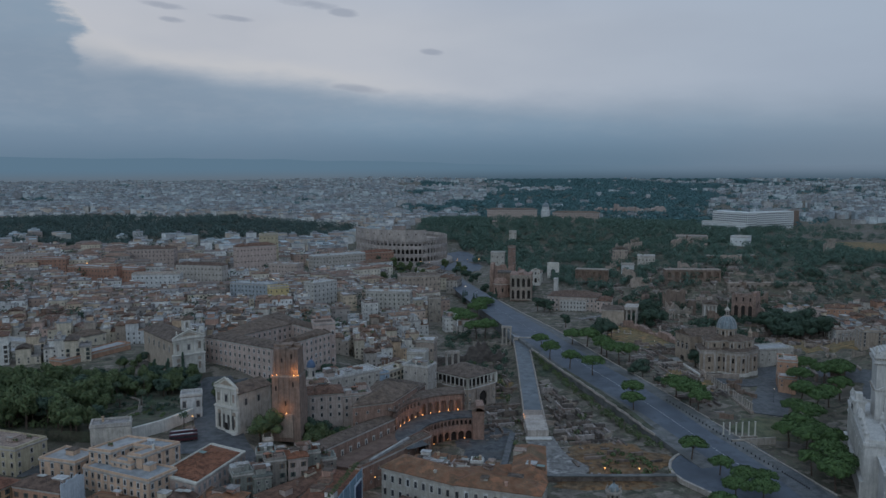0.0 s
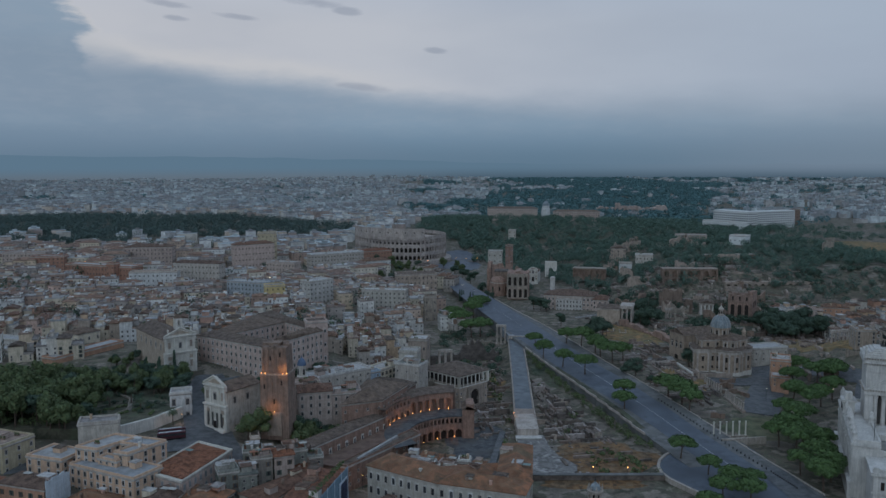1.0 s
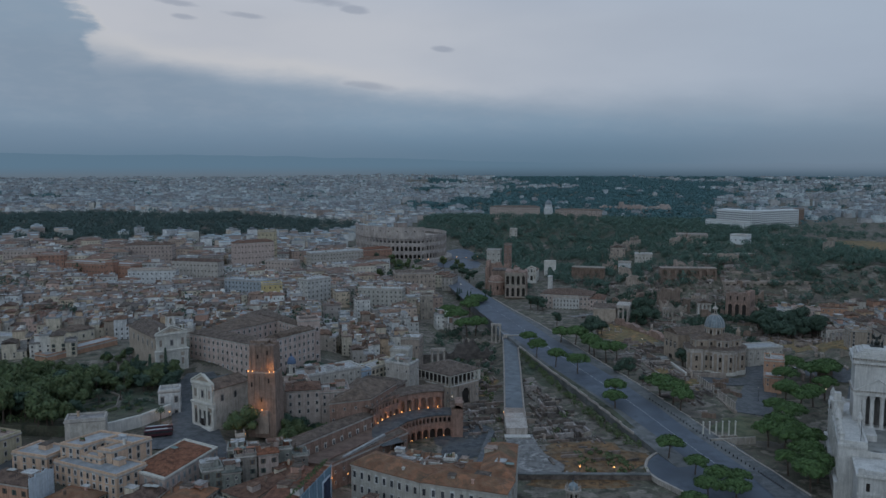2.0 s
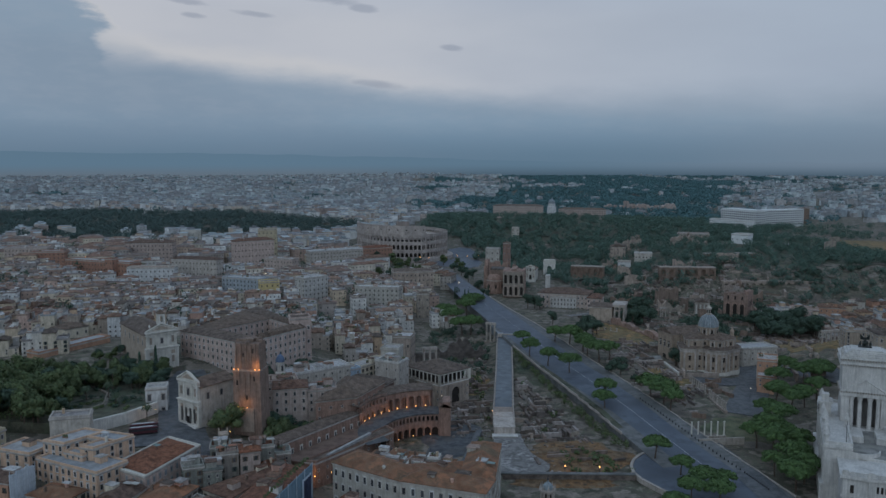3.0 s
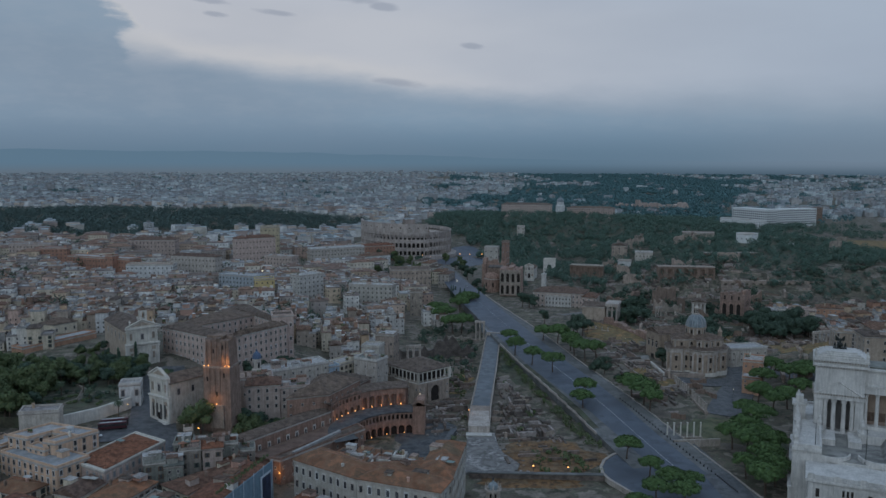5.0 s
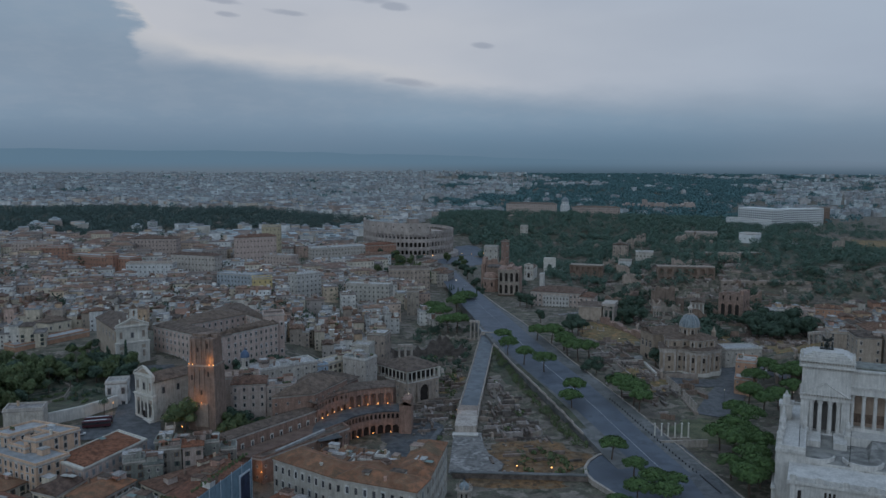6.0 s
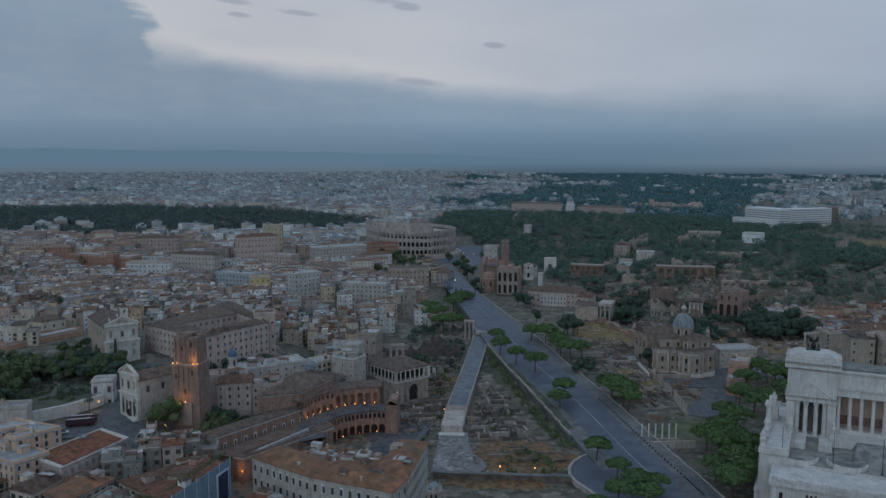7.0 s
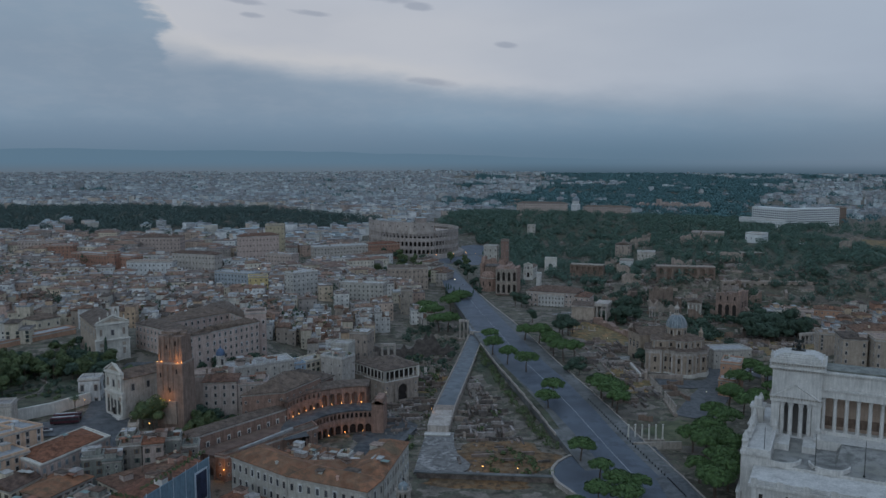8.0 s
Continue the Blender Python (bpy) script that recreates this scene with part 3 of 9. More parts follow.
# the blunt stone end of the raised street, with two steps
blunt = thing("causeway_end", "pale stone stepped end wall of the raised street", "wall", 49, 402, 0, 0)
part("upper_block", Shape().box(-5.4, 0, -2, 5.4, 30, 5.6), OLDTRAV, blunt)
part("lower_block", Shape().box(-6.4, -4, -2, 6.4, 0.2, 1.8), TRAVERTINE, blunt)
part("ledge", Shape().box(-6.6, -4.3, 1.8, 6.6, 0.1, 2.2), MARBLE, blunt)
s, fl, fr = ribbon(FORI, lambda u: 40.6 - 18 * ss(0.5, 0.8, u), road_h, 0)
parapet(fl[16:29], 0.9, 0.5, "avenue_wall_west", "low pale wall on the edge of the avenue's pavement")
parapet(fr[8:40], 0.6, 0.5, "avenue_wall_east", "low stone kerb wall on the edge of the avenue's pavement")
# planted verge with the pines, between the parapet and the avenue
verge_h = lambda y: 2.05 + 7.2 * ss(349, 512, y) + 3.0 * ss(500, 640, y)
s, _, _ = ribbon([(113, 392), (103.6, 425.2), (80.1, 507.5), (70, 556)], 3.4, lambda u: verge_h(392 + 164 * u), 0.6)
setting("verge", s, UNDERGROWTH, "dark planted verge beside the avenue", "verge")
# open apron where a side street meets the avenue, with a rounded pale kerb
APRON = [(104.5, 350), (104.8, 358), (107.5, 366), (112.5, 373.5), (119, 379), (126, 382.5), (131.5, 384), (133, 370), (134, 349), (138, 318), (122, 316), (113, 331), (106.5, 343)]
setting("apron", Shape().prism(APRON, -4, 2.3), ASPHALT, "blue-grey asphalt apron where a street meets the avenue", "road")
s = Shape()
for a, b in zip(APRON[9:] + APRON[:7], APRON[10:] + APRON[:7]):
    s.turned((a[0] + b[0]) / 2, (a[1] + b[1]) / 2, -2, math.dist(a, b) + 0.5, 1.3, 4.75, math.atan2(b[1] - a[1], b[0] - a[0]))
setting("apron_kerb", s, OLDTRAV, "pale curved kerb round the apron", "kerb")
# square and sloping street on the hill
s, _, _ = ribbon([(-62, 268), (-80, 312), (-100, 350), (-116, 390), (-128, 432)], lambda u: 24 - 6 * u, None, 0, 6, 0.5)
setting("hill_street", s, BASALT, "dark basalt street climbing to a small square", "street")
s, _, _ = ribbon([(-175, 318), (-130, 336), (-92, 344)], 20, None, 0, 6, 0.45)
setting("hill_square", s, BASALT, "dark paved square where buses stand", "street")
s, _, _ = ribbon([(215, 545), (245, 520), (262, 470), (240, 430)], 16, None, 0, 6, 0.5)
setting("church_street", s, BASALT, "dark paved lane behind the domed church", "street")
s, _, _ = ribbon([(184, 440), (198, 470), (212, 498), (224, 530)], 20, None, 1.5, 6, 0.45)
setting("church_square", s, BASALT, "dark grey paved lane beside the domed church", "street")
s, _, _ = ribbon([(176, 500), (192, 501), (208, 507), (226, 522)], 15, None, 1.5, 6, 0.6)
setting("church_plaza", s, BASALT, "dark blue-grey paving before the domed church", "street")
s, _, _ = ribbon([(158, 318), (156, 350), (149, 392)], 13, None, 0, 6, 1.6)
setting("side_road", s, BASALT, "dark paved strip beside the avenue", "street")
s = Shape().prism([(43, 350), (63, 350), (67, 356), (68, 362), (65, 368), (61, 375), (58.5, 386), (57, 404), (43, 404)], -3, 1.5)
setting("forum_paving", s, MARBLEFLOOR, "worn grey-white marble paving of the excavated square", "pavement")


def patch(name, cx, cy, rx, ry, material, label, lift=0.3, turn=0.0, n=26, seed=1):
    """An irregular draped patch of lawn or gravel."""
    s = Shape()
    rnd = random.Random(seed)
    wob = [0.82 + 0.3 * rnd.random() for _ in range(n)]
    c, sn = math.cos(radians(turn)), math.sin(radians(turn))
    rings_ = []
    for k in range(1, 8):
        row = []
        for i in range(n):
            a, f = 2 * math.pi * i / n, k / 7 * wob[i]
            u, q = rx * f * math.cos(a), ry * f * math.sin(a)
            x, y = cx + c * u - sn * q, cy + sn * u + c * q
            row.append((x, y, ground(x, y) + (lift if k < 7 else -0.1)))
        rings_.append(row)
    s.face(rings_[0])
    for a, b in zip(rings_, rings_[1:]):
        for i in range(n):
            s.face([a[i], b[i], b[(i + 1) % n], a[(i + 1) % n]])
    return setting(name, s, material, label, "lawn")


patch("lawn_1", 82, 374, 27, 24, REDGRASS, "ochre dry grass in the excavated forum", seed=2, lift=0.6)
patch("lawn_2", 72, 520, 9, 40, UNDERGROWTH, "olive and brown grass between the two streets", turn=8, seed=3)
patch("lawn_3", 72, 345, 26, 9, REDGRASS, "dry reddish grass beside the forum wall", seed=4)
patch("lawn_4", 153, 624, 25, 40, DRYGRASS, "dry ochre lawn before the brick senate house", seed=5, lift=0.6)
patch("lawn_5", 158, 500, 14, 26, DRYGRASS, "dry grass beside the ruins", seed=6)
patch("lawn_6", 180, 418, 26, 22, GRASS, "green lawn under the pines", seed=7)
patch("lawn_7", 26, 500, 20, 34, DRYGRASS, "dry grass in the sunken forum", seed=8)
patch("lawn_8", 655, 1300, 150, 90, DRYGRASS, "long pale dry field of the ancient racecourse", turn=-35, lift=0.6, seed=9)
patch("forecourt", 22, 400, 16, 34, WALKWAY, "dark paved forecourt before the market", seed=11)
patch("church_forecourt", -124, 430, 20, 16, BASALT, "dark paved forecourt before the convent church", lift=0.3, seed=15)
patch("lawn_11", 280, 584, 24, 60, DRYGRASS, "dry ochre grass slope below the hill", seed=12, lift=0.7)
patch("piazza", -4, 1090, 34, 40, ASPHALT, "open blue-grey paved square beside the amphitheatre", lift=0.5, seed=13)
patch("piazza_2", 30, 1090, 26, 50, ASPHALT, "open blue-grey paved square beside the amphitheatre", lift=0.5, seed=14)
patch("piazza_3", 26, 1182, 25, 46, ASPHALT, "blue-grey paved square behind the amphitheatre", lift=0.6, seed=18)
patch("lawn_13", 400, 975, 230, 150, UNDERGROWTH, "dark green overgrown top of the palace hill", lift=0.9, seed=22, n=40)
patch("lawn_14", 300, 720, 150, 70, UNDERGROWTH, "rough dark green slope below the palace hill", lift=0.7, seed=23, n=40)
patch("lawn_15", 300, 1420, 320, 200, UNDERGROWTH, "dark green undergrowth of the wooded hill", lift=1.2, seed=24, n=40)


# ---- building kit ----
def window_mesh(name, w, h, rim=0.22, shutters=False, head=False, pane=None, frame_of=None):
    """A window: surround (or folded shutters) standing out from the wall, and a pane set back in it."""
    sx = rim + (0.4 if shutters else 0.0)
    up = rim + (0.3 if head else 0.0)
    ring_at = lambda a, b, c, y: [(-w / 2 - a, y, -b), (w / 2 + a, y, -b), (w / 2 + a, y, h + c), (-w / 2 - a, y, h + c)]
    s = Shape()
    s.slot = 2 if shutters else 0
    s.solid(ring_at(sx, 0.25, up, 0.06), ring_at(sx, 0.25, up, -0.16), False)
    s.solid(ring_at(sx, 0.25, up, -0.16), ring_at(0, 0, 0, -0.16), False)
    s.solid(ring_at(0, 0, 0, -0.16), ring_at(0, 0, 0, -0.03), False)
    s.slot = 1
    s.face(ring_at(0, 0, 0, -0.03))
    return s.mesh(name, frame_of or FRAMEW, pane or GLASS, SHUTTER)


WIN = window_mesh("window", 1.0, 1.75, 0.18, head=True)
WIN_SHUT = window_mesh("window", 0.95, 1.6, 0.12, True)
WIN_SMALL = window_mesh("window", 0.8, 1.1, 0.15)
WIN_PALE = window_mesh("window", 1.25, 2.1, 0.2, head=True, pane=PALEGLASS)
WIN_BIG = window_mesh("window", 1.5, 3.0, 0.3, head=True)
WIN_TALL = window_mesh("window", 1.3, 2.6, 0.24, head=True, frame_of=PALE)
WIN_WHITE = window_mesh("window", 1.2, 2.0, 0.3, head=True, frame_of=TRAVERTINE)
WIN_DEEP = window_mesh("window", 1.15, 1.9, 0.2, head=True, frame_of=PALE)


def facade(parent, a, b, z0, z1, floors, gap, mesh, into=None, size=(1.1, 1.7), edge=1.6):
    """Rows of windows on the wall from a to b: each an object, or boxes added to one shape."""
    dx, dy = b[0] - a[0], b[1] - a[1]
    L = math.hypot(dx, dy)
    cols = max(1, int((L - 2 * edge) / gap) + 1)
    if L < 3 or floors < 1:
        return
    fh, ang = (z1 - z0) / floors, math.atan2(dy, dx)
    step = (L - 2 * edge) / max(1, cols - 1) if cols > 1 else 0
    ux, uy = dx / L, dy / L
    for k in range(floors):
        z = z0 + k * fh + fh * 0.28
        for i in range(cols):
            u = edge + i * step if cols > 1 else L / 2
            x, y = a[0] + ux * u, a[1] + uy * u
            if into is None:
                part("window", mesh, None, parent, at=pose(x, y, z, 0, 0, math.degrees(ang)))
            else:
                into.turned(x + uy * 0.03, y - ux * 0.03, z, size[0], 0.12, min(size[1], fh * 0.62), ang)


def hip_quad(p, z, rise, over=0.6, thick=0.35):
    """A hipped roof over any four-cornered plan."""
    cx, cy = sum(q[0] for q in p) / 4, sum(q[1] for q in p) / 4
    e = [(q[0] + (q[0] - cx) / math.hypot(q[0] - cx, q[1] - cy) * over * 1.4, q[1] + (q[1] - cy) / math.hypot(q[0] - cx, q[1] - cy) * over * 1.4) for q in p]
    s = Shape().prism(e, z, z + thick, False, True)
    mid = lambda a, b: ((a[0] + b[0]) / 2, (a[1] + b[1]) / 2)
    if math.dist(e[0], e[1]) < math.dist(e[1], e[2]):
        e = e[1:] + e[:1]
    m0, m1 = mid(e[3], e[0]), mid(e[1], e[2])
    L, half = math.dist(m0, m1), math.dist(e[1], e[2]) / 2
    f = min(0.49, half / L)
    r0 = (m0[0] + (m1[0] - m0[0]) * f, m0[1] + (m1[1] - m0[1]) * f, z + thick + rise)
    r1 = (m1[0] + (m0[0] - m1[0]) * f, m1[1] + (m0[1] - m1[1]) * f, z + thick + rise)
    E = [(q[0], q[1], z + thick) for q in e]
    s.face([E[0], E[1], r1, r0]), s.face([E[1], E[2], r1]), s.face([E[2], E[3], r0, r1]), s.face([E[3], E[0], r0])
    return s


def gable_quad(p, z, rise, over=0.5, thick=0.3):
    """A saddle roof over a four-cornered plan, ridge from the middle of side 0-1 to that of side 2-3; and its two gable walls."""
    cx, cy = sum(q[0] for q in p) / 4, sum(q[1] for q in p) / 4
    e = [(q[0] + (q[0] - cx) * over / 8, q[1] + (q[1] - cy) * over / 8) for q in p]
    s = Shape().prism(e, z, z + thick, False, True)
    E = [(q[0], q[1], z + thick) for q in e]
    a = ((e[0][0] + e[1][0]) / 2, (e[0][1] + e[1][1]) / 2, z + thick + rise)
    b = ((e[2][0] + e[3][0]) / 2, (e[2][1] + e[3][1]) / 2, z + thick + rise)
    s.face([E[1], E[2], b, a]), s.face([E[3], E[0], a, b]), s.face([E[0], E[1], a]), s.face([E[2], E[3], b])
    return s


def shrink(p, m):
    cx, cy = sum(q[0] for q in p) / len(p), sum(q[1] for q in p) / len(p)
    return [(q[0] + (cx - q[0]) * m / math.dist(q, (cx, cy)), q[1] + (cy - q[1]) * m / math.dist(q, (cx, cy))) for q in p]


def leaf_cloud(centres, count, size, rnd, flat=1.0):
    """Many small tilted leaf clumps inside a set of ellipsoids (x, y, z, rx, ry, rz)."""
    n = count * len(centres)
    g = np.random.default_rng(rnd)
    c = np.repeat(np.array(centres, float), count, 0)
    d = g.normal(size=(n, 3))
    d /= np.linalg.norm(d, axis=1)[:, None]
    r = g.uniform(0.55, 1.05, (n, 1)) ** 0.6
    p = c[:, :3] + d * r * c[:, 3:]
    a = g.normal(size=(n, 3))
    a /= np.linalg.norm(a, axis=1)[:, None]
    b = np.cross(a, d + 0.3 * g.normal(size=(n, 3)))
    b /= np.linalg.norm(b, axis=1)[:, None] + 1e-9
    a = np.cross(b, d)
    s = size * g.uniform(0.6, 1.3, (n, 1))
    q = np.stack([p - a * s - b * s * 0.6, p + a * s * 0.4 - b * s, p + a * s + b * s * 0.5, p - a * s * 0.3 + b * s], 1).reshape(-1, 3)
    sh = Shape()
    sh.v = q.tolist()
    sh.f = [(4 * i, 4 * i + 1, 4 * i + 2, 4 * i + 3) for i in range(n)]
    sh.m = [0] * n
    return sh


PLANTS = [leaf_cloud([(-0.7, 0, 0.5, 0.7, 0.5, 0.6), (0.6, 0.1, 0.4, 0.7, 0.5, 0.5 + 0.2 * i)], 40, 0.2, 200 + i).mesh("potted_plant", LEAF) for i in range(3)]


def palazzo(name, label, pts, z0, z1, wall=PLASTER, roof="hip", tiles=TILES, floors=4, gap=3.6, mesh=None, rise=None, singles=True, clutter=0, seed=0, category="building", group="", edge=1.8, win_top=0.0):
    """A town building over a plan of corners (anticlockwise from above)."""
    cx, cy = sum(q[0] for q in pts) / len(pts), sum(q[1] for q in pts) / len(pts)
    h = z1 - z0
    p = [(q[0] - cx, q[1] - cy) for q in pts]
    ob = thing(name, label, category, cx, cy, z0, 0, group)
    s = Shape().prism(p, -7, h)
    part("wall", s, wall, ob)
    c = Shape()
    out = shrink(p, -0.45)
    c.solid([(x, y, h - 0.9) for x, y in p], [(x, y, h - 0.45) for x, y in out], False)
    c.prism(out, h - 0.45, h - 0.02)
    part("cornice", c, FRAMEW if wall is not MARBLE else MARBLE, ob)
    many = Shape()
    for a, b in zip(p, p[1:] + p[:1]):
        nx, ny = b[1] - a[1], a[0] - b[0]
        L = math.hypot(nx, ny)
        mx, my = (a[0] + b[0]) / 2 + cx - 43, (a[1] + b[1]) / 2 + cy
        if (nx * mx + ny * my) / L / math.hypot(mx, my) < 0.25 and L > 4:
            facade(ob, a, b, 1.0, h - 0.8 - win_top, floors, gap, mesh or WIN, None if singles else many, edge=edge)
    if many.v:
        part("glazing", many, FARGLASS, ob, kind="stuff")
    rnd = random.Random(seed or int(abs(cx * 7 + cy * 13)))
    span = min(math.dist(p[0], p[1]), math.dist(p[1], p[2]))
    if roof == "hip":
        part("roof", hip_quad(p, h, rise or span * 0.17), tiles, ob)
    elif roof == "inset":
        part("roof_gutter", Shape().tray(shrink(p, -0.3), shrink(p, 0.5), h - 0.1, h + 0.5, h + 0.05), TRAVERTINE, ob)
        part("roof", hip_quad(shrink(p, 3.2), h + 0.1, rise or 2.0), tiles, ob)
    elif roof == "gable":
        part("roof", gable_quad(p, h, rise or span * 0.2), tiles, ob)
    elif roof == "flat":
        part("roof_parapet", Shape().tray(p, shrink(p, 0.7), h - 0.05, h + 0.9, h + 0.02), wall, ob)
        part("roof_terrace", Shape().prism(shrink(p, 0.72), h - 0.5, h + 0.12), tiles if tiles is not TILES else TERRACE, ob)
    base = h + (0.1 if roof == "flat" else span * 0.05)
    for i in range(clutter):
        a, b = rnd.random(), rnd.random()
        q = [(p[0][k] * (1 - a) + p[1][k] * a) * (1 - b) + (p[3][k] * (1 - a) + p[2][k] * a) * b for k in (0, 1)]
        q = [q[0] * 0.72, q[1] * 0.72]
        kind = rnd.random()
        ang = math.atan2(p[1][1] - p[0][1], p[1][0] - p[0][0])
        if kind < 0.14:
            t = Shape().turned(q[0], q[1], base + 2.1, 3.2, 2.2, 0.12, ang)
            aw = part("awning", t, AWNING, ob)
            c, sn = math.cos(ang), math.sin(ang)
            fr = Shape()
            for u, v in ((-1.5, -1), (1.5, -1), (1.5, 1), (-1.5, 1)):
                fr.post(q[0] + c * u - sn * v, q[1] + sn * u + c * v, base - 0.5, base + 2.1, 0.05, None, 4)
            part("awning_frame", fr, IRON, aw)
        elif kind < 0.32 and roof == "flat":
            t = Shape().turned(q[0], q[1], base - 0.3, 2.4, 0.7, 0.9, ang)
            pl = part("planter", t, BRICK, ob)
            part("potted_plant", PLANTS[rnd.randrange(3)], None, pl, at=pose(q[0], q[1], base + 0.5, 0, 0, math.degrees(ang)))
        elif kind < 0.5:
            t = Shape().turned(q[0], q[1], base - 0.6, 0.9, 0.7, 2.4 + rnd.random(), ang)
            t.turned(q[0], q[1], base + 1.8 + rnd.random() * 0.4, 1.2, 1.0, 0.25, ang)
            part("chimney", t, BRICK if rnd.random() < 0.5 else PLASTER, ob)
        elif kind < 0.8:
            w, d, hh = 2.5 + 3 * rnd.random(), 2.5 + 2 * rnd.random(), 2.3 + rnd.random()
            t = Shape().turned(q[0], q[1], base - 0.6, w, d, hh, ang)
            hut = part("roof_hut", t, wall if rnd.random() < 0.7 else DUSKPINK, ob)
            part("hut_roof", Shape().turned(q[0], q[1], base - 0.6 + hh, w + 0.5, d + 0.5, 0.22, ang), TERRACE if rnd.random() < 0.5 else TILES, hut)
        else:
            t = Shape().beam((q[0], q[1], base - 0.3), (q[0], q[1], base + 3.5), 0.05)
            t.beam((q[0] - 0.6, q[1], base + 3.2), (q[0] + 0.6, q[1], base + 3.2), 0.03)
            part("aerial", t, IRON, ob)
    return ob


def lamp_post(x, y, z, h=6.0, glow=LAMP_ORANGE, power=0.0, r=0.22, label="lit street lamp with a warm globe on a dark iron post"):
    ob = thing("street_lamp", label, "street lamp", x, y, z, 0, "street lamps")
    part("post", Shape().rings([(0.16, 0), (0.12, 0.6), (0.07, 0.8), (0.05, h - r)], 6), IRON, ob)
    g = Shape().rings([(0.02, h - r), (r * 0.75, h - r * 0.65), (r, h), (r * 0.75, h + r * 0.65), (0.02, h + r)], 8)
    part("globe", g, glow, ob)
    if power:
        li = bpy.data.lights.new("lamp_light", "POINT")
        li.energy, li.color, li.shadow_soft_size = power * 0.6, (1.0, 0.45, 0.13), 0.5
        lo = new("lamp_light", li)
        lo.location = (x, y - 0.9, z + h)
    return ob


# ---- the amphitheatre ----
def amphitheatre():
    cx, cy, A, B, tilt, z0 = -58.0, 1168.0, 84.0, 66.0, radians(28.7), 10.0
    ob = thing("amphitheatre", "huge ruined stone amphitheatre with tiers of arches, outer wall broken off", "amphitheatre", cx, cy, z0)

    def at(t, k):
        u, v = A * k * math.cos(t), B * k * math.sin(t)
        c, s = -math.sin(tilt), math.cos(tilt)
        return u * c + v * s, u * s - v * c

    pil = Shape().arch(6.0, 11.0, 4.1, 7.6, 2.6, sill=0.9).box(-3, -0.45, 10.1, 3, 0.2, 11)
    for sx in (-2.9, 2.5):
        pil.box(sx, -0.4, 0, sx + 0.4, 0.0, 10.1)
    panel = pil.mesh("arcade_bay", ARENASTONE)
    att = Shape().box(-3, -0.5, 11.0, 3, 0.5, 12.0).box(-3, 0, 0, 3, 2.2, 11.1)
    for sx in (-2.9, 2.5):
        att.box(sx, -0.3, 0, sx + 0.4, 0.0, 11.0)
    attic = att.mesh("attic_panel", ARENASTONE)
    hole = Shape().box(-0.7, -0.12, 5.2, 0.7, 0.1, 7.0).mesh("attic_window", DARKVOID)
    n = 72
    for i in range(n):
        t0, t1 = 2 * math.pi * i / n, 2 * math.pi * (i + 1) / n
        mx, my = at((t0 + t1) / 2, 1.0)
        tall = mx < 34 and my < 22
        k = 1.0 if tall else 0.90
        a, b = at(t0, k), at(t1, k)
        if (b[0] - a[0]) * (a[1] + b[1]) - (b[1] - a[1]) * (a[0] + b[0]) > 0:
            a, b = b, a
        L, ang = math.dist(a, b), math.degrees(math.atan2(b[1] - a[1], b[0] - a[0]))
        for storey in range(3):
            m = pose((a[0] + b[0]) / 2, (a[1] + b[1]) / 2, storey * 11.0, 0, 0, ang) @ Matrix.Diagonal((L / 6.0, 1, 1, 1))
            part("arcade_bay", panel, None, ob, at=m)
        if tall:
            m = pose((a[0] + b[0]) / 2, (a[1] + b[1]) / 2, 33.0, 0, 0, ang) @ Matrix.Diagonal((L / 6.0, 1, 1, 1))
            part("attic_panel", attic, None, ob, at=m)
            if i % 2:
                part("attic_window", hole, None, ob, at=m)
    foot = [(*at(-2 * math.pi * i / n, 1.015), -12) for i in range(n)]
    part("stone_base", Shape().solid(foot, [(x, y, 0.15) for x, y, _ in foot], True), ARENASTONE, ob)
    # inner ring walls and sloping seating remains; first ring painted near-black as arch shade
    for k0, k1, h0, h1, mat in ((0.80, 0.76, 22, 24, DARKVOID), (0.76, 0.73, 28, 29, ARENASTONE), (0.73, 0.45, 27, 6, ARENASTONE)):
        s = Shape()
        lo = [(*at(-2 * math.pi * i / n, k0), h0) for i in range(n)]
        hi = [(*at(-2 * math.pi * i / n, k1), h1) for i in range(n)]
        foot = [(x, y, -3) for x, y, _ in lo]
        s.solid(foot, lo, False)
        s.solid(lo, hi, False)
        part("inner_ring" if mat is DARKVOID else "seating", s, mat, ob)
    # slanted brick buttress where the outer wall ends
    ex, ey = 33, -54
    part("buttress", Shape().solid([(ex - 2, ey - 2, 0), (ex + 9, ey + 3, 0), (ex + 9, ey + 6, 0), (ex - 2, ey + 2, 0)], [(ex - 2, ey - 2, 44), (ex - 1, ey - 1.4, 44), (ex - 1, ey + 1.6, 44), (ex - 2, ey + 2, 44)]), BRICK, ob)


amphitheatre()


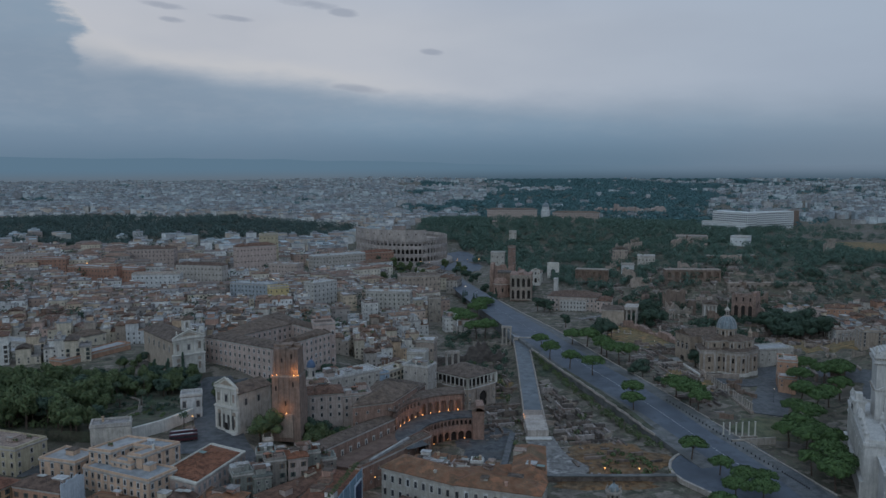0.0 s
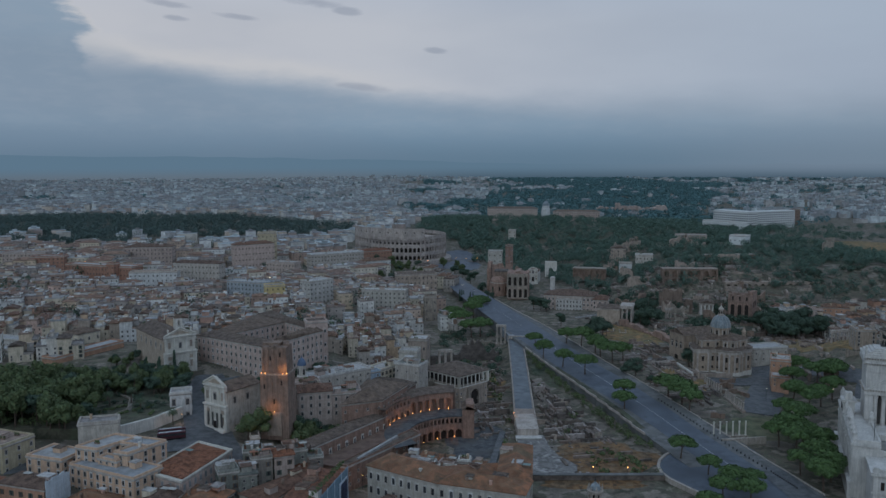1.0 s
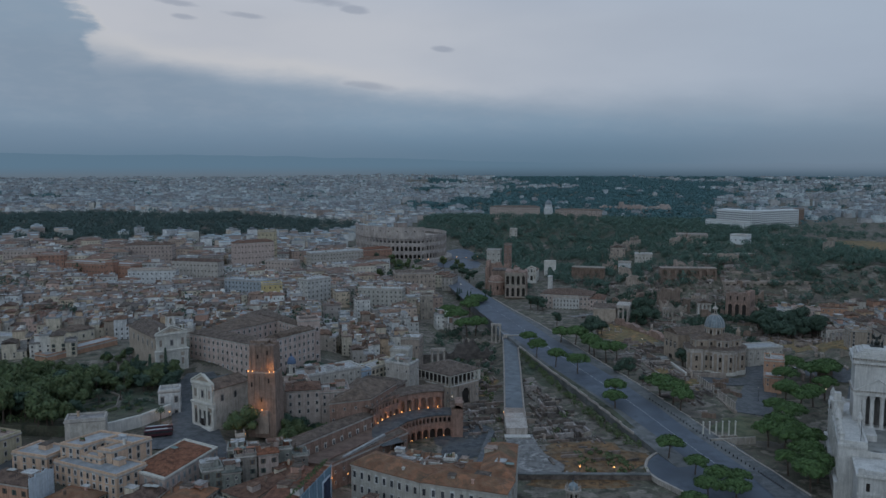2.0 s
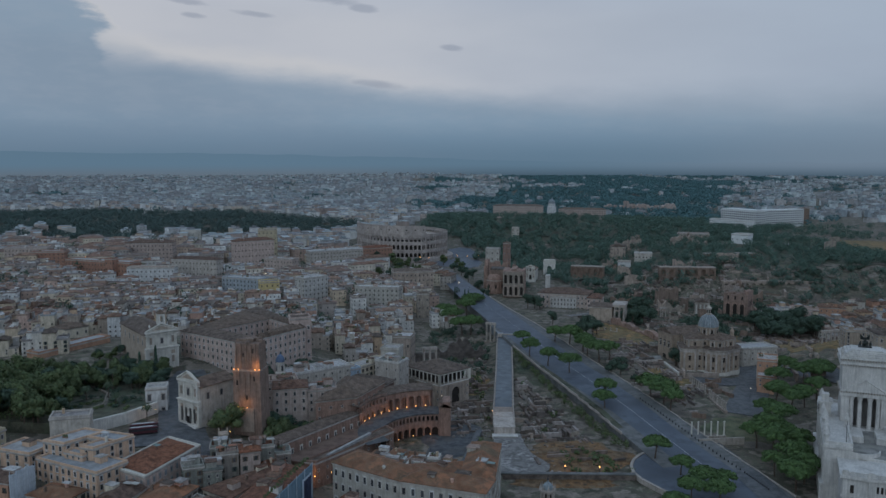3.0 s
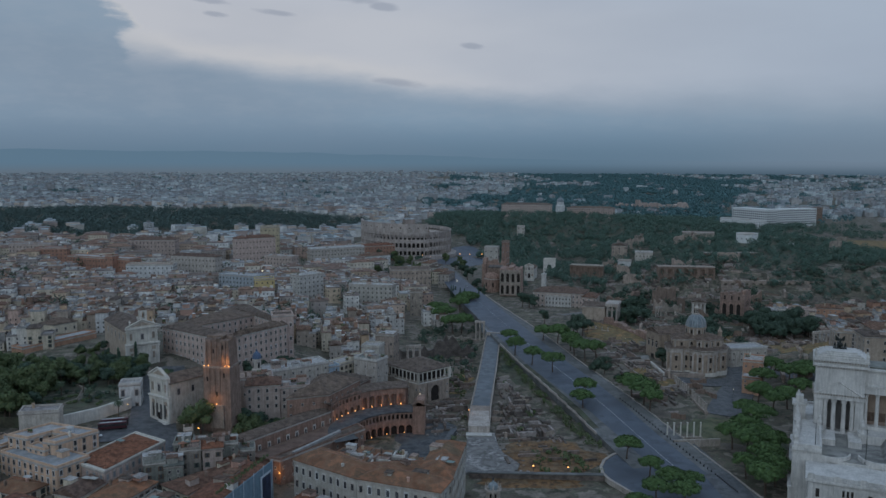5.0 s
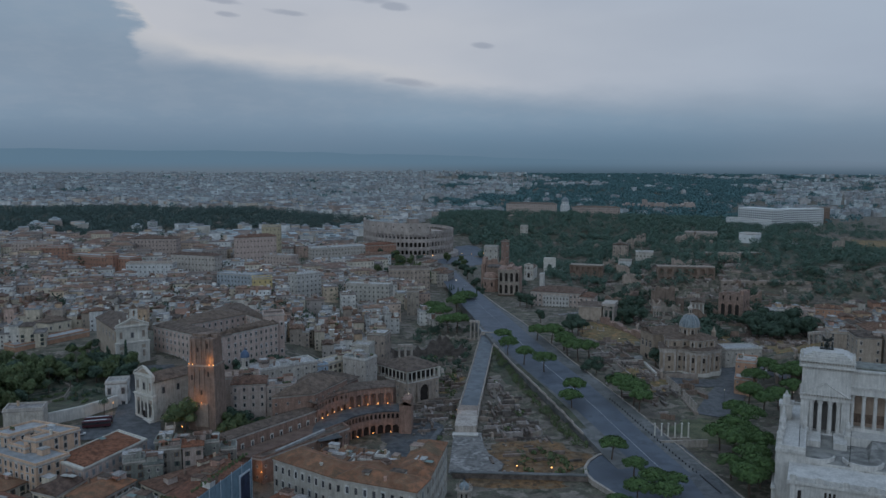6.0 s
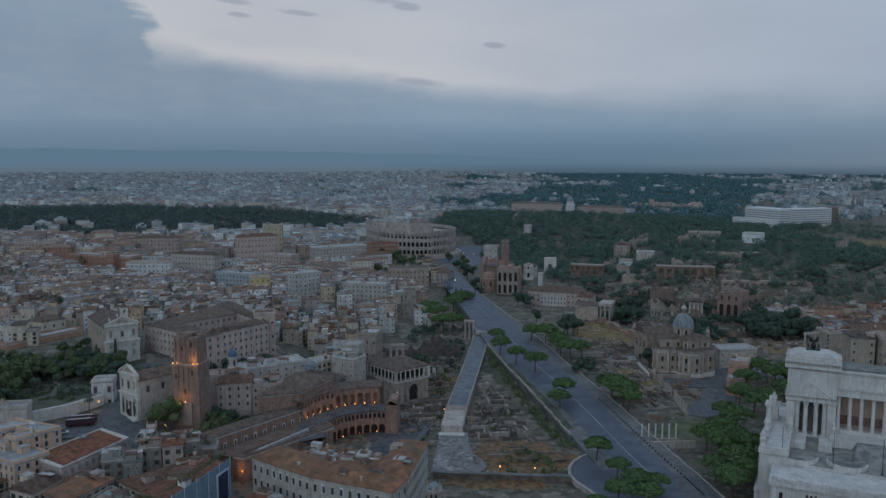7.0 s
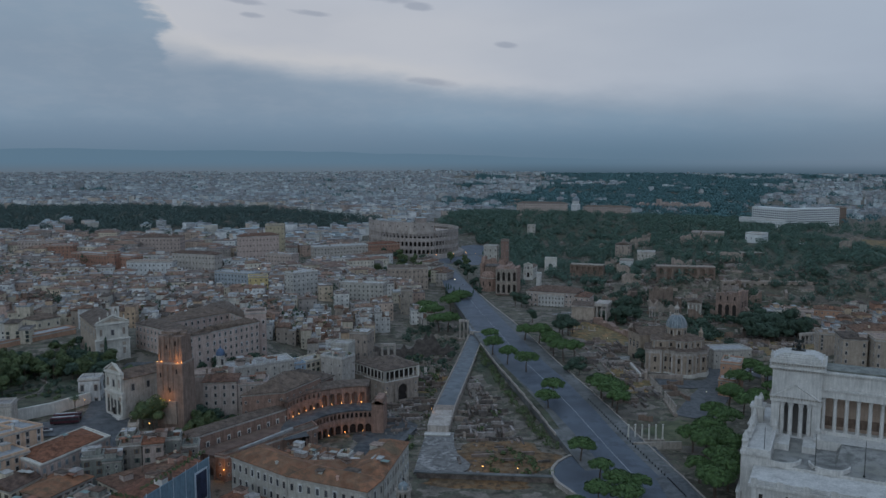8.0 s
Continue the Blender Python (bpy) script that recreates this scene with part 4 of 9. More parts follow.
# ---- tower on the hill ----
def brick_tower():
    ob = thing("medieval_tower", "massive brown brick medieval tower, ruined top, lit by warm lamps", "tower", -73.0, 370, 18.5, -6)
    body = Shape().solid([(-6.2, -9, -4), (7.5, -9, -4), (7.5, 3, -4), (-6.2, 3, -4)], [(-5.9, -8.4, 27), (7.1, -8.4, 27), (7.1, 2.6, 27), (-5.9, 2.6, 27)])
    part("lower_stage", body, TOWERBRICK, ob)
    for x in (-3.2, -0.6, 2.0):
        part("rib", Shape().box(x, -9.0, 14, x + 0.5, -8.4, 26), TOWERBRICK, ob)
    part("base_face", Shape().box(-2.6, -9.6, -2, 4.0, -8.6, 9), OLDSTONE, ob, "pale patched stone base")
    part("upper_stage", Shape().solid([(-5.4, -7.6, 27), (6.6, -7.6, 27), (6.6, 2.0, 27), (-5.4, 2.0, 27)], [(-5.1, -7.3, 39.5), (6.3, -7.3, 39.5), (6.3, 1.8, 39.5), (-5.1, 1.8, 39.5)]), TOWERBRICK, ob)
    for x in (-4.9, -2.5, 0.0, 2.3, 4.3):
        part("rib", Shape().box(x, -7.95, 28, x + 0.6, -7.3, 38.8), TOWERBRICK, ob)
    part("ledge", Shape().box(-6.1, -8.6, 26.4, 7.3, 2.8, 27.1), OLDSTONE, ob)
    rnd = random.Random(5)
    for i in range(9):
        a = i / 9 * 2 * math.pi
        part("broken_battlement", Shape().turned(5.2 * math.cos(a), -2.7 + 3.6 * math.sin(a), 38.6, 2.2 + rnd.random(), 1.8, 0.6 + 2.0 * rnd.random(), a), BRICK, ob)
    part("turret", Shape().box(-3.0, -4.5, 38.9, 2.6, 0.5, 41.0), BRICK, ob)
    slit = Shape().box(-0.35, -0.1, 0, 0.35, 0.1, 2.2).mesh("slit_window", DARKVOID)
    for x, y, z in ((0.6, -8.75, 13), (-4, -8.6, 20), (4.2, -8.6, 22), (-1.2, -7.35, 33), (3.4, -7.35, 35)):
        part("slit_window", slit, None, ob, at=pose(x, y, z))
    for x, z, y in ((-5.6, 27.6, -8.1), (-3.6, 27.6, -8.1), (4.6, 27.6, -8.1), (6.6, 27.6, -8.1), (1.2, 10.0, -10.2)):
        f = Shape().rings([(0.1, 0), (0.2, 0.15), (0.16, 0.35)], 7)
        fl = part("floodlight", f, LAMP_ORANGE, ob, at=pose(x, y, z - 0.4))
    for x, y, z, p in ((-81.4, 359.6, 47.4, 330), (-68.6, 359.6, 47.4, 330), (-74.0, 358.4, 30.2, 260)):
        li = bpy.data.lights.new("floodlight_light", "POINT")
        li.energy, li.color, li.shadow_soft_size = p, (1.0, 0.42, 0.10), 0.4
        new("floodlight_light", li).location = (x, y, z)


brick_tower()


# ---- churches ----
def church(name, label, a, b, length, z0, wall_h, front_h, front=TRAVERTINE, wall=PLASTER, tiles=TILES_OLD):
    """A church with its front between a and b and a nave running back from it."""
    L = math.dist(a, b)
    ang = math.degrees(math.atan2(b[1] - a[1], b[0] - a[0]))
    ob = thing(name, label, "church", (a[0] + b[0]) / 2, (a[1] + b[1]) / 2, z0, ang)
    hw = L / 2
    part("nave", Shape().box(-hw + 0.4, 0.6, -6, hw - 0.4, length, wall_h), wall, ob)
    part("roof", Shape().gable(L - 0.8, length - 0.6, wall_h, L * 0.2, 0.5, 0, length / 2 + 0.3), tiles, ob)
    f = Shape().box(-hw, -0.6, -6, hw, 0.7, front_h * 0.52)
    f.box(-hw * 0.92, -0.5, front_h * 0.52, hw * 0.92, 0.7, front_h * 0.88)
    f.solid([(-hw * 0.95, -0.6, front_h * 0.88), (hw * 0.95, -0.6, front_h * 0.88), (hw * 0.95, 0.7, front_h * 0.88), (-hw * 0.95, 0.7, front_h * 0.88)],
            [(-0.3, -0.6, front_h * 1.04), (0.3, -0.6, front_h * 1.04), (0.3, 0.7, front_h * 1.04), (-0.3, 0.7, front_h * 1.04)])
    part("front", f, front, ob)
    for z, k in ((front_h * 0.49, 1.04), (front_h * 0.86, 1.0)):
        part("cornice", Shape().box(-hw * k, -1.5, z, hw * k, 0.2, z + 0.5).box(-hw * k * 0.98, -1.1, z - 0.5, hw * k * 0.98, 0.2, z).box(-hw * k, -1.0, z - 1.6, hw * k, 0.2, z - 1.3), front, ob)
    rake = Shape()
    for sg in (-1, 1):
        rake.beam((sg * hw * 1.0, -0.9, front_h * 0.9), (0, -0.9, front_h * 1.06), 0.42, 4)
    part("pediment_edge", rake, front, ob)
    part("pediment_field", Shape().solid([(-hw * 0.6, -0.75, front_h * 0.915), (hw * 0.6, -0.75, front_h * 0.915), (hw * 0.6, -0.5, front_h * 0.915), (-hw * 0.6, -0.5, front_h * 0.915)], [(-0.2, -0.75, front_h * 1.0), (0.2, -0.75, front_h * 1.0), (0.2, -0.5, front_h * 1.0), (-0.2, -0.5, front_h * 1.0)]), BEIGESTONE, ob)
    for lo, hi, k in ((0, 0.5, 0.93), (0.55, 0.86, 0.85)):
        for u in (-1, -0.42, 0.42, 1):
            part("pilaster", Shape().box(u * hw * k - 0.5, -0.9, front_h * lo, u * hw * k + 0.5, -0.4, front_h * hi), front, ob)
    part("door", Shape().box(-1.3, -0.75, 0, 1.3, -0.5, 5), DARKVOID, ob)
    part("door_frame", Shape().box(-1.9, -1.0, 5, 1.9, -0.4, 5.8), front, ob)
    part("window", WIN_BIG, None, ob, at=pose(0, -0.6, front_h * 0.6))
    for side in (-1, 1):
        for lo in (0.14, 0.6):
            part("statue_niche", Shape().box(side * hw * 0.66 - 0.7, -0.72, front_h * lo, side * hw * 0.66 + 0.7, -0.55, front_h * (lo + 0.15)), OLDSTONE, ob)
            part("niche_hood", Shape().box(side * hw * 0.66 - 1.0, -1.0, front_h * (lo + 0.16), side * hw * 0.66 + 1.0, -0.5, front_h * (lo + 0.16) + 0.4), front, ob)
        part("panel", Shape().box(side * hw * 0.66 - 1.0, -0.7, front_h * 0.34, side * hw * 0.66 + 1.0, -0.55, front_h * 0.42), BEIGESTONE, ob)
        for i in range(int(length / 8)):
            part("window", WIN_BIG, None, ob, at=pose(side * (hw - 0.4), 5 + i * 8, wall_h - 6, 0, 0, 90 * side))
    return ob


c1 = church("convent_church", "pale two-storey baroque church front with a long brown nave", (-152, 439), (-137.5, 451), 46, 24, 20, 25, wall=BEIGESTONE)
for i in range(4):
    part("urn", Shape().rings([(0.5, 0), (0.25, 0.5), (0.6, 1.2), (0.1, 2.2)], 6), TRAVERTINE, c1, at=pose(-6.6 + i * 4.4, 0, 24.2 if i in (0, 3) else 26.4))
belfry = thing("belfry", "small pale bell tower with open arches on the church roof", "bell tower", -151, 461, 44, 37)
part("shaft", Shape().box(-2, -2, -6, 2, 2, 4), TRAVERTINE, belfry)
for k in range(4):
    part("bell_arch", Shape().arch(4, 5, 1.6, 4, 0.8), TRAVERTINE, belfry, at=pose(0, 0, 4, 0, 0, 90 * k) @ pose(0, -2, 0))
part("cap", Shape().rings([(3.0, 9), (2.6, 9.5), (0.1, 11.5)], 4, 0, 0, math.pi / 4, math.pi / 4 + 2 * math.pi), TILES_OLD, belfry)
c2 = church("corner_church", "pale church with a columned porch front above steps", (-107, 366.5), (-94.5, 358.5), 21, 18.5, 19, 25, front=TRAVERTINE, wall=PALE)
for i in range(4):
    part("stair_step", Shape().box(-7.6 + i * 0.3, -4 + i * 0.8, -2, 7.6 - i * 0.3, -0.5, 0.3 + i * 0.4), TRAVERTINE, c2)
for u in (-4.5, -1.5, 1.5, 4.5):
    part("tall_arch", Shape().box(u - 0.55, -1.15, 2.4, u + 0.55, -1.0, 9.0), FARGLASS, c2)

cup = thing("cupola", "small white cupola tower with a dark blue dome", "dome", -71.3, 421, 24, 20)
cup.scale = (0.8, 0.8, 0.98)
part("drum", Shape().rings([(3.6, -6), (3.6, 5), (2.7, 5.4), (2.7, 11)], 8), PALE, cup)
for k in range(4):
    part("window", WIN_BIG, None, cup, at=pose(0, 0, 6, 0, 0, 90 * k + 22) @ pose(0, -2.55, 0))
part("dome", Shape().rings([(3.1, 11), (3.0, 12), (2.5, 13.4), (1.5, 14.4), (0.5, 14.9), (0.4, 15.6), (0.05, 16.6)], 12), BLUEDOME, cup)


def domed_church():
    ob = thing("domed_church", "tan church with rounded apses, pilasters and a ribbed lead dome", "church", 193, 535, 3, -6)
    arc = [(4 + 9.3 * math.cos(radians(195 + 21.25 * i)), -9 + 8.6 * math.sin(radians(195 + 21.25 * i))) for i in range(8)]
    w = [(-19.5, -4), (-19.5, -12), (-18.2, -13.6), (-9.5, -13.6), (-8.6, -11.6), (-6, -11.6)] + arc + [(14.5, -10.5), (18.5, -8), (20.5, -2), (19.5, 5), (14, 10), (-13, 10), (-19, 3)]
    low, up = shrink(w, -0.9), shrink(w, 3.6)
    part("lower_wall", Shape().prism(w, -4, 15.0), CHURCHWALL, ob)
    part("base_course", Shape().prism(shrink(w, -0.5), -4, 1.4), TRAVERTINE, ob, "pale stone base course")
    part("lower_frieze", Shape().prism(shrink(w, -0.25), 13.4, 14.9), OLDTRAV, ob)
    part("lower_cornice", Shape().solid([(x, y, 14.9) for x, y in w], [(x, y, 15.6) for x, y in low]).prism(low, 15.6, 16.1), OLDTRAV, ob)
    part("lower_roof", Shape().solid([(x, y, 16.1) for x, y in low], [(x, y, 17.6) for x, y in up], False), TILES_OLD, ob, "brown tiled skirt roof")
    part("upper_wall", Shape().prism(up, 15.5, 21.6), CHURCHWALL, ob)
    eave = shrink(up, -0.8)
    part("upper_cornice", Shape().solid([(x, y, 21.2) for x, y in up], [(x, y, 21.8) for x, y in eave]).prism(eave, 21.8, 22.2), OLDTRAV, ob)
    part("upper_roof", Shape().solid([(x, y, 22.2) for x, y in eave], [(x * 0.36, y * 0.36, 25.0) for x, y in eave]), TILES_OLD, ob, "brown tiled upper roof")
    pil = Shape().box(-0.55, -0.4, 1.2, 0.55, 0.2, 13.6).box(-0.7, -0.55, 12.6, 0.7, 0.2, 13.6).mesh("pilaster", OLDTRAV)
    short = Shape().box(-0.45, -0.3, 16.5, 0.45, 0.2, 21.3).mesh("upper_pilaster", OLDTRAV)
    niche = Shape().box(-0.75, -0.12, 8.2, 0.75, 0.15, 11.4).mesh("dark_window", DARKVOID)
    hood = Shape().box(-1.25, -0.5, 11.5, 1.25, 0.1, 12.0).mesh("window_hood", OLDTRAV)
    lowwin = Shape().box(-0.6, -0.12, 3.2, 0.6, 0.15, 4.8).mesh("dark_window", DARKVOID)
    upwin = Shape().box(-0.65, -0.12, 18.0, 0.65, 0.15, 20.2).mesh("dark_window", DARKVOID)
    for i, (a, b) in enumerate(zip(w, w[1:])):
        L, ang = math.dist(a, b), math.degrees(math.atan2(b[1] - a[1], b[0] - a[0]))
        if a[1] + b[1] > 6 or L < 2.5:
            continue
        on = lambda k: pose(a[0] + (b[0] - a[0]) * k, a[1] + (b[1] - a[1]) * k, 0, 0, 0, ang)
        for k in (0.1, 0.9) if L > 5 else (0.06,):
            part("pilaster", pil, None, ob, at=on(k))
        if L > 5 or i % 2 == 0:
            part("dark_window", niche, None, ob, at=on(0.5))
            part("window_hood", hood, None, ob, at=on(0.5))
            part("dark_window", lowwin, None, ob, at=on(0.5))
    for i, (a, b) in enumerate(zip(up, up[1:])):
        L, ang = math.dist(a, b), math.degrees(math.atan2(b[1] - a[1], b[0] - a[0]))
        if a[1] + b[1] < 5 and L > 2:
            part("upper_pilaster", short, None, ob, at=pose(a[0], a[1], 0, 0, 0, ang))
            if i % 2 == 0:
                part("dark_window", upwin, None, ob, at=pose((a[0] + b[0]) / 2, (a[1] + b[1]) / 2, 0, 0, 0, ang))
    part("drum", Shape().rings([(7.1, 22.5), (7.1, 24.0), (6.2, 24.1), (6.2, 28.0), (6.9, 28.3), (6.9, 29.0)], 16), CHURCHWALL, ob)
    dw = Shape().box(-0.7, -0.15, 24.6, 0.7, 0.2, 27.2).mesh("drum_window", DARKVOID)
    dp = Shape().box(-0.35, -0.35, 24.0, 0.35, 0.2, 28.1).mesh("drum_pilaster", OLDTRAV)
    for k in range(8):
        part("drum_window", dw, None, ob, at=pose(0, 0, 0, 0, 0, 45 * k + 11.25) @ pose(0, -6.1, 0))
        for e in (-12, 12):
            part("drum_pilaster", dp, None, ob, at=pose(0, 0, 0, 0, 0, 45 * k + 11.25 + e) @ pose(0, -6.1, 0))
    prof = [(6.6 * math.cos(t), 29.0 + 8.2 * math.sin(t)) for t in (0, 0.25, 0.5, 0.75, 1.0, 1.2, 1.36)]
    part("dome", Shape().rings(prof, 24), LEAD, ob, "blue-grey weathered lead dome")
    for k in range(12):
        rib = Shape()
        for (r0, h0), (r1, h1) in zip(prof, prof[1:]):
            rib.beam((r0 + 0.05, 0, h0), (r1 + 0.05, 0, h1), 0.22, 4)
        part("dome_rib", rib, SHEET, ob, at=pose(0, 0, 0, 0, 0, 30 * k))
    part("lantern", Shape().rings([(2.1, 36.9), (2.1, 37.5), (1.35, 37.6), (1.35, 40.6), (1.9, 40.9), (1.9, 41.3), (1.1, 42.2), (0.35, 43.0), (0.25, 44.2), (0.02, 45.6)], 10), OLDTRAV, ob)
    lw = Shape().box(-0.3, -0.1, 37.9, 0.3, 0.15, 40.2).mesh("lantern_window", DARKVOID)
    for k in range(6):
        part("lantern_window", lw, None, ob, at=pose(0, 0, 0, 0, 0, 60 * k) @ pose(0, -1.28, 0))
    turret = part("side_turret", Shape().rings([(1.4, 16), (1.4, 25.5), (1.7, 25.8), (0.9, 27), (0.1, 29.5)], 8, 15.5, 0), CHURCHWALL, ob, "small round turret")
    senate = thing("senate_house", "plain brown brick ancient hall with a shallow gabled roof", "ancient hall", 181, 557, 2, 18.7)
    part("wall", Shape().box(-13, -8.5, -4, 13, 8.5, 22), CHURCHWALL, senate)
    part("roof", Shape().gable(26, 17, 22, 3.2, 0.7, 0, 0, "x"), TILES_OLD, senate)
    part("gable", Shape().solid([(-13.2, -8.5, 22), (-12.6, -8.5, 22), (-12.6, 8.5, 22), (-13.2, 8.5, 22)], [(-13.2, -0.2, 25.4), (-12.6, -0.2, 25.4), (-12.6, 0.2, 25.4), (-13.2, 0.2, 25.4)]), BEIGESTONE, senate)
    for y in (-5, 0, 5):
        part("window", WIN_BIG, None, senate, at=pose(-13, y, 12, 0, 0, -90))
    for x in (-8, 0):
        part("window", WIN_BIG, None, senate, at=pose(x, -8.5, 13))
    part("plinth", Shape().box(-13.4, -8.9, -4, 13.4, 8.9, 2), OLDSTONE, senate)
    part("eave", Shape().box(-13.5, -9.3, 21.4, 13.5, 9.3, 22.0), OLDSTONE, senate)
    for y in (-5, 0, 5):
        part("dark_window", Shape().box(-13.15, y - 1.1, 12.2, -12.9, y + 1.1, 16.4), DARKVOID, senate)
    part("door", Shape().box(-13.15, -1.8, -2, -12.9, 1.8, 6.5), DARKVOID, senate)


domed_church()

near_dome = thing("lantern_dome", "weathered stone lantern with urns on a grey ribbed church dome", "dome", 53.7, 243.2, 0)
part("drum", Shape().rings([(9.5, -3), (9.5, 22), (10, 22.3), (10, 23.2)], 16), OLDTRAV, near_dome)
part("dome", Shape().rings([(9.4 * math.cos(t), 23.2 + 10.5 * math.sin(t)) for t in (0, 0.3, 0.6, 0.9, 1.15, 1.33)], 24), LEAD, near_dome)
part("lantern_base", Shape().rings([(2.7, 33), (2.7, 34.0), (2.4, 34.1), (2.4, 34.5)], 16), OLDTRAV, near_dome)
# core coloured near-black as the shade between the lantern columns
part("lantern_core", Shape().rings([(1.35, 34.4), (1.35, 39.2)], 10), DARKVOID, near_dome)
for k in range(8):
    a = k * math.pi / 4
    for e in (-0.13, 0.13):
        part("lantern_column", Shape().post(2.0 * math.cos(a + e), 2.0 * math.sin(a + e), 34.4, 39.0, 0.22, 0.19), OLDTRAV, near_dome)
    part("urn", Shape().rings([(0.28, 39.8), (0.16, 40.1), (0.34, 40.5), (0.12, 40.9), (0.03, 41.6)], 8, 2.25 * math.cos(a), 2.25 * math.sin(a)), OLDTRAV, near_dome)
part("lantern_cornice", Shape().rings([(2.3, 38.8), (2.3, 39.2), (2.65, 39.3), (2.65, 39.8), (1.7, 39.9)], 16), OLDTRAV, near_dome)
part("lantern_cap", Shape().rings([(1.75, 39.8), (1.7, 40.4), (1.35, 41.2), (0.7, 41.8), (0.3, 42.0), (0.22, 42.5)], 14), LEAD, near_dome)
part("ball", Shape().rings([(0.1, 42.4), (0.42, 42.8), (0.1, 43.2), (0.06, 44.2)], 8), IRON, near_dome)


# ---- white marble monument ----
def monument():
    ang = math.degrees(math.atan2(-0.37, 0.93))
    ob = thing("marble_monument", "vast white marble monument with columned pavilion and long colonnade", "monument", 198.8, 358.5, 0, ang)
    P = lambda n, s, m=MARBLE, lab="", at=None: part(n, s, m, ob, lab, at=at)
    wide = Matrix.Diagonal((1.12, 1, 1, 1))
    Q = lambda n, s, m=MARBLE, lab="": part(n, s, m, ob, lab, at=wide)
    # local x runs along the front, -y faces the town
    Q("pavilion_base", Shape().box(-0.8, -3.4, -4, 18.2, 16, 21.0))
    Q("pavilion_step", Shape().box(-0.2, -2.6, 21, 17.6, 15.6, 22.2))
    Q("pavilion_back", Shape().box(2.5, 4.5, 22, 15.5, 15, 37), surface_back)
    # thin dark sheet standing in for the shade between the columns
    Q("dark_niche", Shape().box(3.4, 4.2, 22.2, 14.2, 4.6, 36), niche_shade)
    for x in (0.0, 14.4):
        Q("corner_pier", Shape().box(x, -1.2, 22.2, x + 3.0, 15, 37))
        Q("pier_base", Shape().box(x - 0.4, -1.6, 22.2, x + 3.4, 15.2, 23.6))
    for x in (3.9, 6.9, 10.5, 13.5):
        Q("column", Shape().rings([(1.05, 22.2), (1.05, 22.8), (0.85, 23.0), (0.76, 35.0), (0.9, 35.2), (1.15, 36.6), (1.15, 37.0)], 12, x, -0.4))
    Q("entablature", Shape().box(-0.4, -1.9, 37, 17.8, 15.8, 39.4))
    Q("pediment", Shape().solid([(1.0, -2.6, 39.4), (16.4, -2.6, 39.4), (16.4, 0, 39.4), (1.0, 0, 39.4)], [(8.5, -2.6, 44.8), (8.9, -2.6, 44.8), (8.9, 0, 44.8), (8.5, 0, 44.8)]))
    Q("pediment_edge", Shape().beam((0.6, -2.5, 39.4), (8.7, -2.5, 45.1), 0.45, 5).beam((16.8, -2.5, 39.4), (8.7, -2.5, 45.1), 0.45, 5))
    Q("attic", Shape().box(0, -1.2, 39.4, 17.4, 15.4, 51.6))
    Q("attic_cornice", Shape().box(-1.2, -2.4, 51.6, 18.6, 16.6, 52.7))
    Q("attic_tier", Shape().box(-0.6, -1.6, 52.7, 18.0, 16.0, 54.0))
    Q("crown_cornice", Shape().box(-1.2, -2.4, 54.0, 18.6, 16.6, 54.8))
    Q("crown_tier", Shape().box(-0.2, -1.2, 54.8, 17.6, 15.6, 55.7))
    Q("crown_tier", Shape().box(0.8, -0.2, 55.7, 16.6, 14.6, 56.5))
    Q("crown_tier", Shape().box(1.8, 0.8, 56.5, 15.6, 13.6, 57.1))
    Q("crown_step", Shape().box(3.0, 2.0, 57.1, 14.4, 12.6, 57.7))
    for z, y0, d in ((51.0, -1.85, 0.55), (53.3, -2.1, 0.6), (38.7, -2.4, 0.5)):
        dent = Shape()
        for i in range(19):
            dent.box(-0.3 + i * 0.98, y0, z, 0.2 + i * 0.98, y0 + d, z + 0.55)
            dent.box(-0.9 + 0.0 * i, y0 + 0.9 + i * 0.9, z, -0.3, y0 + 1.35 + i * 0.9, z + 0.55)
        tagged(Q("dentil_row", dent, OLDTRAV), kind="stuff")
    for x in (-0.4, 17.8):
        Q("corner_statue", Shape().rings([(0.7, 54.8), (0.5, 56), (0.75, 57.2), (0.35, 58.2), (0.42, 58.8), (0.1, 59.3)], 7, x, -1.4))
    Q("pavilion_stair", Shape().solid([(3.4, -14.5, 20.8), (14.0, -14.5, 20.8), (14.0, -2.7, 20.8), (3.4, -2.7, 20.8)], [(3.6, -3.6, 22.1), (13.8, -3.6, 22.1), (13.8, -2.7, 22.1), (3.6, -2.7, 22.1)]), GREYTERRACE)
    for x in (1.0, 15.8):
        Q("pedestal", Shape().box(x, -9.5, 20.6, x + 2.2, -3.3, 24.6).box(x - 0.3, -9.8, 24.6, x + 2.5, -3.3, 25.2))
        Q("pedestal_statue", Shape().rings([(1.1, 25.2), (0.7, 26.6), (1.0, 28.2), (0.5, 29.6), (0.55, 30.3), (0.1, 31)], 8, x + 1.1, -7.5))
    for i in range(9):
        Q("acroterion", Shape().solid([(-0.8 + i * 2.2, -1.9, 54.9), (0.4 + i * 2.2, -1.9, 54.9), (0.4 + i * 2.2, -1.1, 54.9), (-0.8 + i * 2.2, -1.1, 54.9)], [(-0.4 + i * 2.2, -1.7, 56.2), (0.0 + i * 2.2, -1.7, 56.2), (0.0 + i * 2.2, -1.4, 56.2), (-0.4 + i * 2.2, -1.4, 56.2)]))
    for i in range(6):
        Q("frieze_panel", Shape().box(1.0 + i * 2.7, -1.4, 47.4, 3.2 + i * 2.7, -1.1, 50.6))
    # colonnade to the side
    P("colonnade_base", Shape().box(18.2, 2, -4, 112, 18, 24.4))
